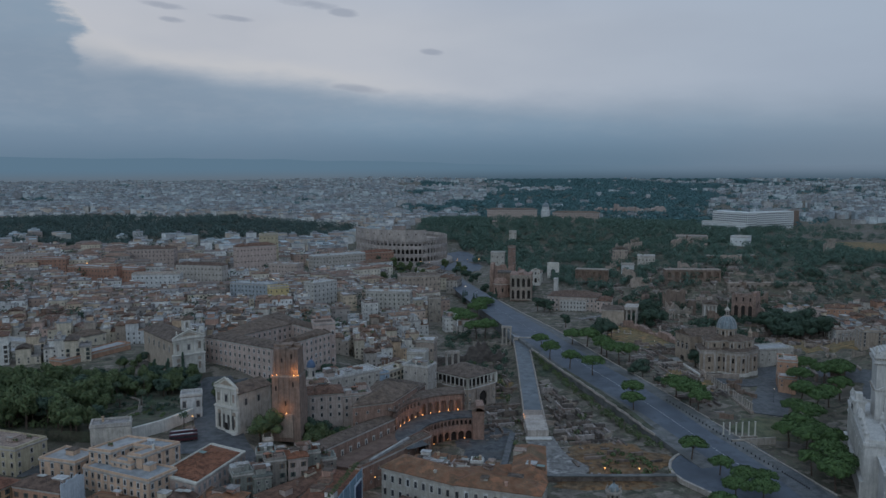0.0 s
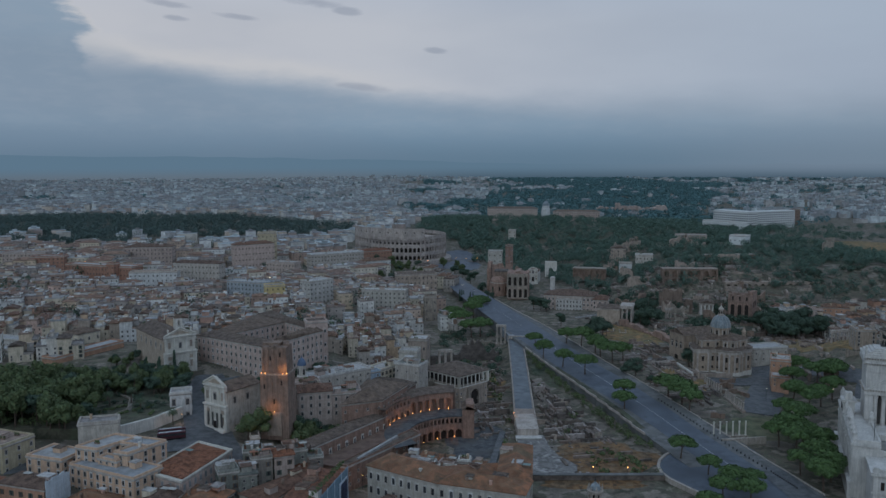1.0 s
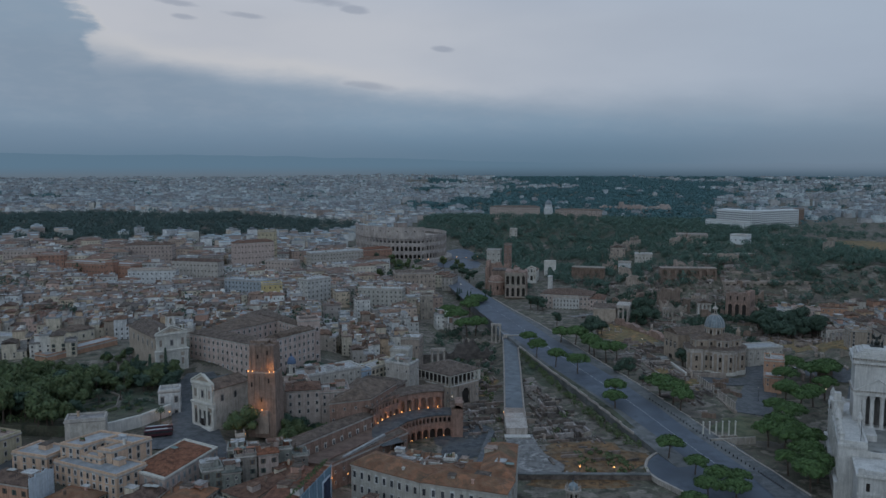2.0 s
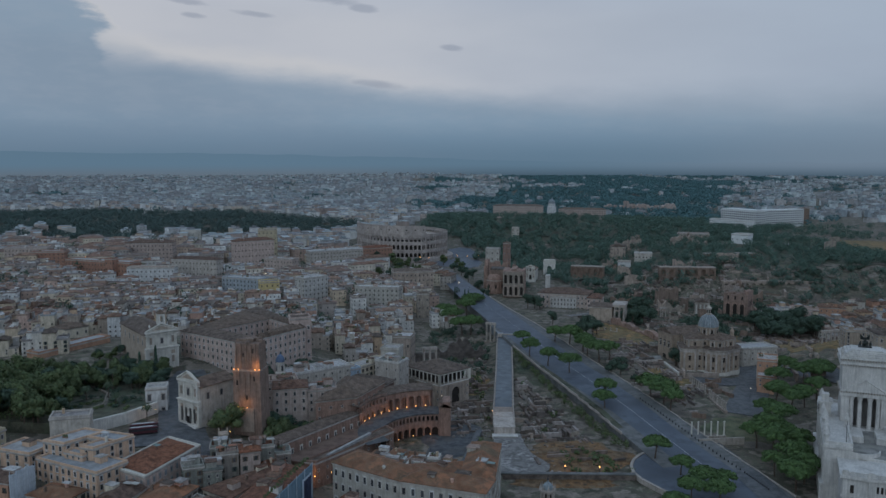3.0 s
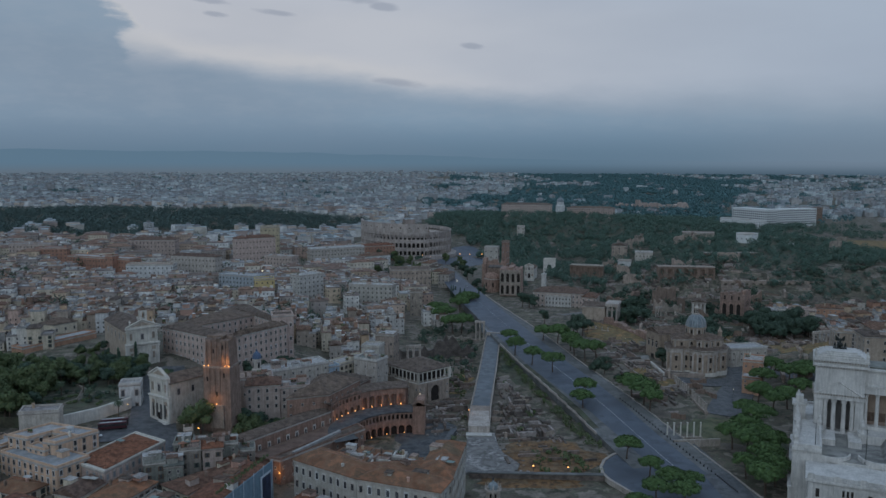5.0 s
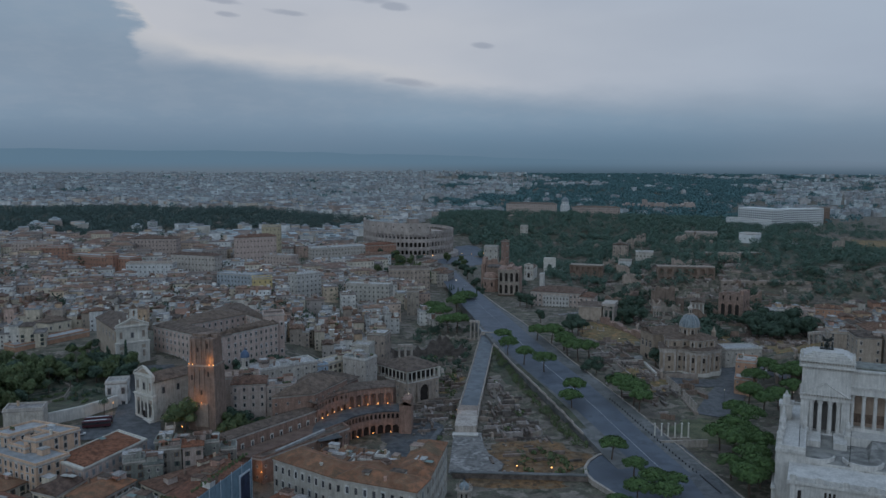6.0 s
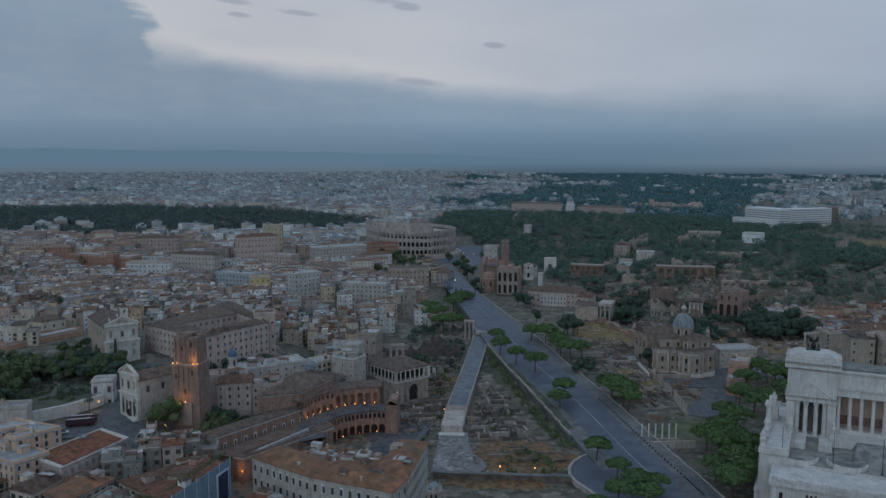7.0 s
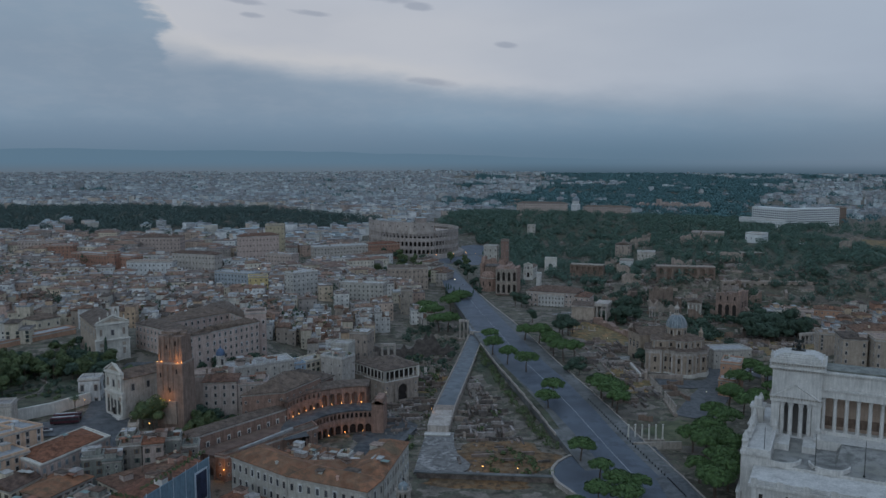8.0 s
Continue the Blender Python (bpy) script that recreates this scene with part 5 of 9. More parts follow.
    P("colonnade_plinth", Shape().box(18.2, 0.4, 23.0, 112, 4, 26.0))
    P("colonnade_wall", Shape().box(18.2, 9.5, 24, 112, 13, 41), colonnade_tint)
    P("dark_dado", Shape().box(18.3, 9.2, 26.0, 112, 9.55, 30), BRICK)
    for i in range(20):
        P("column", Shape().rings([(1.0, 26), (1.0, 26.5), (0.82, 26.7), (0.72, 39.2), (0.85, 39.4), (1.05, 40.5)], 10, 20.4 + i * 4.4, 1.8))
    P("colonnade_frieze", Shape().box(18.0, 0.2, 40.5, 112, 15, 43.6))
    P("colonnade_cornice", Shape().box(17.9, -0.5, 43.6, 112, 15.5, 44.4))
    P("colonnade_attic", Shape().box(18.0, 1.0, 44.4, 112, 15, 50.6))
    P("attic_rail", Shape().box(17.9, 0.2, 50.6, 112, 15.6, 51.4))
    P("colonnade_roof", Shape().box(18.2, 2.6, 51.4, 112, 15, 52.2), GREENCOPPER)
    # terraces towards the town
    P("side_wing", Shape().box(-7.5, -36, -4, 3.0, 30, 24.4))
    P("side_wing_cornice", Shape().box(-8.2, -36.8, 23.6, 3.0, 30.7, 24.9))
    P("side_wing_parapet", Shape().tray([(-7.5, -36), (3, -36), (3, 30), (-7.5, 30)], [(-6.6, -35), (2.2, -35), (2.2, 29), (-6.6, 29)], 24.6, 26.2, 24.95))
    P("side_plinth", Shape().box(-9.0, -37.0, -4, -7.4, 31, 7.5))
    P("side_plinth_cap", Shape().box(-9.3, -37.4, 7.5, -7.3, 31.4, 8.2))
    tr = random.Random(17)
    for i in range(16):
        k = 0.8 + 0.9 * tr.random()
        P("trophy", Shape().rings([(1.0, 0), (0.5 + 0.4 * tr.random(), 0.8), (0.7 + 0.4 * tr.random(), 1.8), (0.5, 2.6), (0.15, 3.3)], 7), at=pose(-7.0 + 0.6 * tr.random(), -34 + i * 4.1, 26.1) @ Matrix.Diagonal((k, k, k * 1.1, 1)))
    P("side_turret", Shape().box(-8.4, 4, 24.9, -3.4, 11, 31).box(-9.0, 3.4, 31, -2.8, 11.6, 32).box(-7.4, 5.4, 32, -4.4, 9.6, 35))
    for y in (5.2, 9.0):
        P("side_window", Shape().box(-8.55, y, 26.4, -8.3, y + 1.2, 29.4), DARKVOID)
    for i in range(13):
        P("side_pilaster", Shape().box(-8.0, -35.4 + i * 5.2, 9, -7.4, -34.0 + i * 5.2, 23.6))
        P("side_window", Shape().box(-7.65, -32.6 + i * 5.2, 15, -7.4, -31.4 + i * 5.2, 19), DARKVOID)
        P("window_hood", Shape().box(-8.1, -33.1 + i * 5.2, 19.3, -7.4, -30.9 + i * 5.2, 19.8))
    P("mid_terrace", Shape().box(3.0, -36, -4, 112, 2, 20.6))
    P("terrace_floor", Shape().box(3.2, -35, 20.6, 112, -3.6, 20.9), GREYTERRACE)
    P("relief_wall", Shape().box(18.5, -9, 20.6, 112, 1.9, 24.6))
    P("stair_flight", Shape().solid([(26, -30, 20.8), (60, -30, 20.8), (60, -9, 20.8), (26, -9, 20.8)], [(28, -12, 24.4), (58, -12, 24.4), (58, -9, 24.4), (28, -9, 24.4)]), GREYTERRACE)
    P("stair_wall", Shape().box(3.0, -17, 20.6, 8.5, -3.4, 23.5))
    P("stair_wall", Shape().box(13.5, -17, 20.6, 18.5, -3.4, 23.5))
    P("curved_parapet", Shape().rings([(7.5, 20.4), (7.5, 22.4), (6.8, 22.4), (6.8, 20.8)], 14, 6.5, -29, math.pi, 2 * math.pi, False))
    P("curved_parapet", Shape().rings([(7.5, 20.4), (7.5, 22.4), (6.8, 22.4), (6.8, 20.8)], 14, 24, -29, math.pi, 2 * math.pi, False))
    P("front_block", Shape().box(-2.0, -56, -6, 112, -35.9, 18.6))
    P("front_cornice", Shape().box(-2.8, -56.9, 18.6, 112, -35.5, 19.8))
    P("front_ledge", Shape().box(-2.4, -56.4, 11.2, 112, -56.0, 11.9))
    P("front_parapet", Shape().box(-2.2, -56.3, 20.9, 112, -55.4, 21.4))
    rail = Shape()
    for i in range(150):
        rail.box(-2.0 + i * 0.75, -56.1, 19.8, -1.6 + i * 0.75, -55.6, 20.9)
    tagged(P("balustrade", rail), kind="stuff")
    for i in range(9):
        P("front_pilaster", Shape().box(-1.6 + i * 9.0, -56.5, -4, 0.0 + i * 9.0, -55.9, 18.6))
        P("rail_pier", Shape().box(-1.8 + i * 9.0, -56.6, 19.8, 0.2 + i * 9.0, -55.2, 22.0))
    for k in range(5):
        for i in range(3):
            P("front_window", Shape().box(10.2 + i * 1.5 + k * 18, -56.2, 14.0, 11.0 + i * 1.5 + k * 18, -55.9, 16.6), DARKVOID)
        P("front_door", Shape().box(10.0 + k * 18, -56.2, -4, 14.0 + k * 18, -55.9, 9.5), DARKVOID)
        P("front_window", Shape().box(1.0 + k * 18, -56.2, 12.8, 2.3 + k * 18, -55.9, 16.0), DARKVOID)
    for x, y in ((0.5, -34), (19, -34), (36, -34), (53, -34)):
        P("flag_mast", Shape().rings([(0.5, 20), (0.5, 21.5), (0.16, 21.7), (0.1, 35)], 6, x, y), BRONZE)
    q = thing("bronze_quadriga", "dark bronze statue group of a winged chariot on the roof", "statue", 211, 364, 57.5, ang)
    q.scale = (0.8, 0.8, 0.8)
    s = Shape().box(-3.5, -2, 0, 3.5, 3, 0.8).rings([(0.9, 0.8), (1.2, 2.2), (0.7, 3.6), (0.45, 4.6), (0.5, 5.4), (0.1, 6.0)], 8, 0, 1.2)
    for k in (-2.6, -0.9, 0.9, 2.6):
        s.beam((k, 0.6, 2.4), (k, -2.0, 2.6), 0.62, 7).beam((k, -1.9, 2.6), (k, -2.7, 4.1), 0.34, 6).beam((k, -2.6, 4.0), (k, -3.3, 3.6), 0.25, 5)
        for lx, ly in ((-0.3, 0.4), (0.3, 0.4), (-0.3, -1.8), (0.3, -1.8)):
            s.beam((k + lx, ly, 0.7), (k + lx, ly, 2.4), 0.14, 5)
    for sd in (-1, 1):
        s.solid([(sd * 0.3, 1.3, 4.0), (sd * 2.4, 2.4, 4.2), (sd * 2.4, 2.6, 4.2), (sd * 0.3, 1.6, 4.0)], [(sd * 0.3, 1.3, 5.2), (sd * 2.6, 2.6, 7.4), (sd * 2.6, 2.8, 7.4), (sd * 0.3, 1.6, 5.2)], True, True)
    ob2 = new("quadriga", s.mesh("quadriga", BRONZE))
    ob2.parent = q


# dark grey painted as the shade in the pavilion's openings
niche_shade = surface("niche_shadow", ((0.17, 0.16, 0.15),), streak=True, mottle=0.3)
# white marble darkened in its colour, as the wall lies in shade
surface_back = surface("shaded_marble", ((0.50, 0.49, 0.47),), streak=True, mottle=0.3)
colonnade_tint = surface("warm_marble", ((0.50, 0.38, 0.30),), streak=True, mottle=0.2)
monument()


# ---- palaces near the camera ----
palazzo("corner_palace", "cream palace wing with an orange tiled roof", [(-25, 309), (3, 291), (10, 303), (-16, 323)], 3, 22, GREYCREAM, "hip", TILES_MIX, 3, 3.6, WIN_TALL, clutter=3, rise=3.2)
palazzo("corner_palace", "palace wing with an orange tiled roof and roof windows", [(3.2, 291), (35, 280), (39, 293), (10.2, 303)], 3, 22, GREYCREAM, "hip", TILES_MIX, 3, 3.6, WIN_TALL, clutter=4, rise=3.0)
palazzo("corner_palace", "long palace wing with orange tiles and a window-lined street front", [(26, 297.5), (39.2, 293.2), (43.5, 331), (31, 333)], 3, 22, GREYCREAM, "hip", TILES_MIX, 3, 3.6, WIN_TALL, clutter=5, rise=3.0)
palazzo("courtyard_house", "small tiled house with roof huts in the palace court", [(-13, 325), (9, 305), (24, 300), (30, 332)], 3, 14, DUSKPINK, "hip", TILES_MIX, 3, 4, WIN_SMALL, clutter=5)
rk = random.Random(29)
for k in range(13):
    x, y = -10 + (k % 5) * 7.6 + 2 * rk.random(), 331 + (k // 5) * 7.0 + 2 * rk.random()
    w, d, z1 = 5 + 3 * rk.random(), 5 + 2.5 * rk.random(), 8 + 5.5 * rk.random()
    a = radians(-20 + 12 * rk.random())
    q = [(x + math.cos(a) * m - math.sin(a) * n, y + math.sin(a) * m + math.cos(a) * n) for m, n in ((-w / 2, -d / 2), (w / 2, -d / 2), (w / 2, d / 2), (-w / 2, d / 2))]
    tiled = rk.random() < 0.65
    palazzo("court_house", "small house with a red tiled roof behind the palace" if tiled else "small house with a grey roof terrace behind the palace", q, 2, z1, rk.choice((PLASTER, DUSKPINK, PLASTER)), "hip" if tiled else "flat", TILES_MIX if tiled else TERRACE, 2, 3.2, WIN_SMALL, clutter=3, group="court houses")
netted = palazzo("netted_building", "building wrapped in blue-grey scaffold netting with a dark poster", [(-55, 270), (-41.5, 266), (-33.5, 304), (-46.5, 309.5)], 4, 21, PLASTER, "hip", TILES_RED, 4, 4, WIN_SHUT, clutter=7, rise=1.4)
u = Vector((-33.5 + 41.5, 304 - 266)).normalized()
am = math.degrees(math.atan2(u.y, u.x))
ncx, ncy = (-55 - 41.5 - 33.5 - 46.5) / 4, (270 + 266 + 304 + 309.5) / 4
net_at = pose(-37.5 - ncx, 285 - ncy, 0, 0, 0, am)
part("netting", Shape().box(-19.6, -1.3, -2, 19.8, -0.9, 19.5), NETTING, netted, "blue-grey scaffold netting", at=net_at)
part("poster_rim", Shape().box(9.4, -1.7, 4, 17.6, -1.25, 16.6), POSTERRIM, netted, at=net_at)
part("poster", Shape().box(10.1, -1.82, 4.7, 16.9, -1.6, 15.9), POSTERDARK, netted, "dark blue poster", at=net_at)
for i in range(15):
    part("roof_hedge", PLANTS[i % 3], None, netted, "green plants along the roof edge", at=net_at @ pose(-18 + 2.55 * i, 0.6, 21.5 - 4 + 4, 0, 0, 10 * i))
for i in range(7):
    part("roof_hedge", PLANTS[i % 3], None, netted, at=pose(-9.6 + 1.95 * i, -17.0 - 0.6 * i, 21.6 - 4, 0, 0, 25 * i))
for i in range(6):
    part("scaffold_pole", Shape().post(-19 + i * 7.6, -1.5, -2, 20.5, 0.12, None, 5), POSTERRIM, netted, at=net_at)

wing_at = lambda s, r: (-141 + 24 * s + 10 * r, 307 - 8 * s + 15 * r)
for lab, s0, s1, r0, r1 in (("peach palace wing beside a small open court", 0, 0.42, 0, 1), ("peach rear wing with a pale roof terrace", 0.425, 1, 0.55, 1), ("short peach wing closing a roof court", 0.74, 1, 0, 0.545)):
    palazzo("terrace_palace_wing", lab, [wing_at(s0, r0), wing_at(s1, r0), wing_at(s1, r1), wing_at(s0, r1)], 14, 30.5, PEACH, "flat", SHEET, 5, 3.4, WIN_DEEP, clutter=1, group="peach palace wings")
palazzo("terrace_palace", "ochre palace with a wide pale roof terrace and many windows", [(-141, 301.5), (-110, 286.5), (-103.5, 299), (-134.5, 314)], 10, 25.5, PEACH, "flat", SHEET, 4, 3.3, WIN_DEEP, clutter=2)
palazzo("roof_room", "low peach roof room with a pale roof on the terrace", [(-130, 302), (-121, 298), (-119, 302), (-128, 306)], 25, 28, PEACH, "flat", SHEET, 1, 3, WIN_SMALL)
palazzo("side_palace", "ochre palace wing with a pale terrace", [(-163, 311), (-146, 305.5), (-141.5, 317), (-158, 324)], 11, 25.5, PEACH, "flat", SHEET, 4, 3.6, WIN_DEEP, clutter=2)
sheeted = palazzo("sheeted_building", "brown-roofed building with white builders' sheeting on one side", [(-161, 287), (-140.5, 280.5), (-137, 291), (-157.5, 298)], 10, 24, PLASTER, "hip", TILES, 3, 3.6, WIN_SHUT, clutter=4)
palazzo("low_house", "small brown-roofed house below the peach palace", [(-135, 283), (-119, 277), (-115, 288), (-131, 294)], 7, 18.5, CREAM, "hip", TILES_MIX, 4, 3.0, WIN_SHUT, clutter=4)
sheet_at = pose(-145.75 + 156, 285.75 - 289.1, 0, 0, 0, math.degrees(math.atan2(10.5, 3.5)))
for k in range(4):
    part("white_sheet", Shape().solid([(-5.6 + 2.8 * k, -1.1, -2), (-2.9 + 2.8 * k, -1.1, -2), (-2.9 + 2.8 * k, -0.8, -2), (-5.6 + 2.8 * k, -0.8, -2)], [(-5.6 + 2.8 * k, -1.0, 17.2 + 0.5 * (k % 2)), (-2.9 + 2.8 * k, -1.2, 17.0 + 0.6 * (k % 3)), (-2.9 + 2.8 * k, -0.8, 17.0 + 0.6 * (k % 3)), (-5.6 + 2.8 * k, -0.7, 17.2 + 0.5 * (k % 2))]), WHITENET, sheeted, "white builders' sheeting", at=sheet_at)
for k in range(5):
    part("scaffold_pole", Shape().post(-5.7 + 2.8 * k, -1.4, -2, 18.6, 0.1, None, 5), POSTERRIM, sheeted, at=sheet_at)
palazzo("brown_roof_palace", "pale pink palace with a long brown tiled roof", [(-111, 299), (-93, 289), (-83, 323), (-100, 333)], 9, 23.5, PINKISH, "inset", TILES_RED, 3, 3.4, WIN_PALE, clutter=2, rise=1.8)
palazzo("low_house", "cream house with a low brown tiled roof", [(-106, 277), (-95, 273), (-92, 287), (-104, 291)], 8, 20, CREAM, "gable", TILES, 3, 3.4, WIN_SHUT, clutter=3)
palazzo("low_house", "grey house with tiled roof edges and dormer huts", [(-92, 262), (-80, 259), (-77, 270), (-90, 275)], 6, 18, PLASTER, "hip", TILES, 4, 3.0, WIN_SHUT, clutter=5)
palazzo("low_house", "ochre house with a red tiled roof", [(-124, 262), (-108, 257), (-105, 270), (-120, 276)], 8, 20, ORANGE, "hip", TILES_RED, 4, 3.0, WIN_SHUT, clutter=4)
palazzo("low_house", "small house with red tiles below the palace", [(-24, 282), (-8, 274), (-2, 287), (-18, 296)], 3, 14, PLASTER, "hip", TILES_RED, 3, 3.2, WIN_SMALL, clutter=6)
palazzo("low_house", "pale house with a cluttered roof terrace", [(-14, 268), (8, 260), (12, 272), (-8, 280)], 3, 12.5, PALE, "flat", TERRACE, 3, 3.2, WIN_SMALL, clutter=12)
palazzo("low_house", "pink house with a low red-brown tiled roof", [(-93, 277), (-80, 272), (-74, 292), (-90, 298)], 8, 18.5, DUSKPINK, "hip", TILES_MIX, 3, 3.2, WIN_SHUT, clutter=6)
palazzo("roof_garden_house", "grey-green house with a planted roof terrace and huts", [(-77, 268), (-63, 264), (-60, 280), (-73, 288)], 6, 17, GREYGREEN, "flat", TERRACE, 4, 3.0, WIN_SHUT, clutter=10)
palazzo("long_roof_house", "long low house under a brown tiled roof", [(-72, 292), (-58.5, 283), (-47.5, 311), (-48, 320)], 6, 17.8, CREAM, "hip", TILES, 3, 3.2, WIN_SHUT, rise=1.4, clutter=5)
rj = random.Random(19)
for k in range(13):
    u, v = k % 4, k // 4
    if v == 0 and u > 1:
        continue
    x, y = -81 + u * 8.2 + v * 3.2 + 2 * rj.random(), 302 + v * 8.6 + u * 2.2 + 2 * rj.random()
    w, d, z1 = 6.5 + 3 * rj.random(), 6.5 + 3 * rj.random(), 20 + 7.5 * rj.random() - 0.8 * u
    a = radians(14 + 10 * rj.random())
    q = [(x + math.cos(a) * m - math.sin(a) * n, y + math.sin(a) * m + math.cos(a) * n) for m, n in ((-w / 2, -d / 2), (w / 2, -d / 2), (w / 2, d / 2), (-w / 2, d / 2))]
    palazzo("stepped_house", rj.choice(("grey-green stuccoed house with stepped roof terraces", "weathered grey house with a planted roof terrace", "beige house with small balconies and roof huts")), q, 8, z1, rj.choice((GREYGREEN, GREYGREEN, GREYGREEN, DUSKPINK)), "flat" if rj.random() < 0.75 else "hip", rj.choice((GREENCOPPER, TERRACE, GREENCOPPER, TILES_RED)), 4, 2.6, WIN_SHUT if rj.random() < 0.5 else WIN_SMALL, clutter=6, group="stepped houses")
alt = thing("roof_pavilion", "pale open roof pavilion with statues on its corners", "pavilion", -74, 326, 22.5, 20)
alt.scale = (0.62, 0.62, 0.62)
part("pavilion_body", Shape().box(-3, -3, 0, 3, 3, 4), BEIGESTONE, alt)
for k in range(4):
    part("pavilion_arch", Shape().arch(6, 4.5, 3.2, 3.8, 0.6), BEIGESTONE, alt, at=pose(0, 0, 4, 0, 0, 90 * k) @ pose(0, -3, 0))
part("pavilion_roof", Shape().box(-3.4, -3.4, 8.5, 3.4, 3.4, 9.1), BEIGESTONE, alt)
for x in (-2.8, 2.8):
    for y in (-2.8, 2.8):
        part("finial", Shape().rings([(0.4, 9.1), (0.25, 9.8), (0.5, 10.6), (0.2, 11.6)], 6, x, y), BEIGESTONE, alt)
palazzo("yellow_villa", "yellow stuccoed palace with a planted roof terrace", [(-212, 322), (-172, 310), (-166, 324), (-204, 338)], 16, 29.5, OCHRE, "flat", TERRACE, 3, 4, WIN, clutter=9)
palazzo("orange_house", "orange plastered house with a tiled roof", [(-196, 286), (-166, 278), (-161, 292), (-190, 302)], 11, 24, ORANGE, "hip", TILES_RED, 4, 3.6, WIN_SHUT, clutter=3)
palazzo("garden_pavilion", "white garden pavilion with dark niches beside a terrace wall", [(-152, 333), (-136, 337), (-139, 346), (-155, 342)], 15, 31, PALE, "flat", TERRACE, 1, 8, WIN_BIG, clutter=1)
palazzo("gate_house", "small white gate house with a flat roof and urns", [(-127.5, 377), (-118, 380), (-120.5, 389), (-130, 386)], 16, 31.5, PALE, "flat", TERRACE, 2, 4, WIN_BIG, clutter=1)
s = Shape()
for a, b in (((-142, 346), (-130, 360)), ((-130, 360), (-122, 377))):
    s.turned((a[0] + b[0]) / 2, (a[1] + b[1]) / 2, 12, math.dist(a, b) + 0.6, 1.4, 13.6, math.atan2(b[1] - a[1], b[0] - a[0]))
setting("terrace_wall", s, TRAVERTINE, "high pale retaining wall of a terrace garden", "wall")
s = Shape().prism([(-250, 352), (-156, 345), (-142, 347), (-130, 361), (-122, 384), (-150, 425), (-205, 425), (-260, 410)], 8, 25.0)
setting("garden_terrace", s, UNDERGROWTH, "raised terrace garden with grass and paths", "garden")

for k, line in enumerate(([(-170, 372), (-158, 384), (-140, 388), (-128, 380)], [(-150, 360), (-146, 374), (-152, 392), (-166, 404)], [(-200, 400), (-176, 396), (-158, 402)])):
    s, gl, gr = ribbon(line, 1.8, 25.12, 0, 5)
    setting("garden_path", s, DUSTPATH, "dusty gravel path in the terrace garden", "path")
    if k == 1:
        parapet(gl, 0.7, 0.4, "garden_edge", "low stone edge beside the garden path", OLDSTONE)

# convent round its courtyard
for lab, q in (("long convent wing with pink walls and rows of small windows", [(-142, 468), (-96, 437), (-88, 449), (-134, 481)]),
               ("convent wing with pale walls and arched loggia windows", [(-96, 437.2), (-69, 480), (-80, 488), (-88.5, 449)]),
               ("rear convent wing with a wide brown tiled roof", [(-80, 488.5), (-69, 480.5), (-112, 545), (-122, 534)]),
               ("inner convent wing with a wide brown tiled roof", [(-134, 481.5), (-122, 473), (-98, 508), (-122, 533)])):
    palazzo("convent_wing", lab, q, 22, 41, PINKISH, "hip", TILES_OLD, 4, 3.9, WIN_DEEP, rise=2.6, group="convent wings")
palazzo("corner_tower", "square pinkish corner tower of the convent with a tall arch window", [(-79, 483), (-67, 488), (-71, 500), (-83, 495)], 18, 45.5, PINKISH, "flat", TILES_OLD, 3, 4, WIN_DEEP, category="tower")
palazzo("orange_range", "long low orange building with a pale flat roof", [(-223, 457), (-201, 504), (-210.5, 508.5), (-232.5, 461.5)], 16, 29.5, DUSKORANGE, "flat", SHEET, 1, 4.6, WIN_SMALL)
palazzo("white_court_house", "white house with dark windows behind the orange range", [(-252, 478), (-238, 474), (-234, 488), (-248, 492)], 18, 29, PALE, "flat", TERRACE, 2, 3.2, WIN_SMALL, clutter=2)
palazzo("small_villa", "cream villa with a brown gabled roof", [(-249, 522), (-237, 518), (-228, 531), (-240, 537)], 18, 31, CREAM, "hip", TILES_OLD, 2, 5, WIN, rise=3)
palazzo("long_shed", "long building with a pale grey flat roof", [(-300, 520), (-253, 508), (-249, 518), (-296, 531)], 18, 28, PALE, "flat", SHEET, 2, 4, WIN_SMALL)
palazzo("long_shed", "long white house with a pale sheet roof and dark windows", [(-300, 488), (-262, 492), (-263, 503), (-301, 499)], 18, 27, PALE, "flat", SHEET, 2, 4, WIN_SMALL)

# houses between tower and market
palazzo("hill_house", "brown plastered house beside the tower", [(-66, 382), (-50, 386), (-53, 400), (-69, 396)], 17, 30.5, DUSKPINK, "hip", TILES, 3, 4, WIN, clutter=6)
palazzo("hill_house", "brown plastered house with a flat roof", [(-50, 387), (-36, 391), (-39, 404), (-53, 400)], 16, 28.5, DUSKPINK, "flat", TERRACE, 3, 4, WIN, clutter=6)
palazzo("hill_house", "pale house with roof terraces", [(-80, 398), (-58, 404), (-62, 416), (-84, 410)], 18, 29, DUSKPINK, "flat", TERRACE, 2, 5, WIN_SMALL, clutter=6)
palazzo("hill_house", "long pale house with a grey terrace", [(-66, 416), (-36, 440), (-44, 452), (-74, 428)], 16, 28, PALE, "flat", TERRACE, 3, 4.6, WIN_SMALL, clutter=12)
palazzo("blue_front_house", "narrow house with a pale blue front", [(-38, 441), (-31, 446), (-38, 455), (-45, 450)], 12, 25, surface("pale_blue_plaster", ((0.36, 0.44, 0.52),), streak=True), "flat", TERRACE, 4, 2.6, WIN_SMALL)
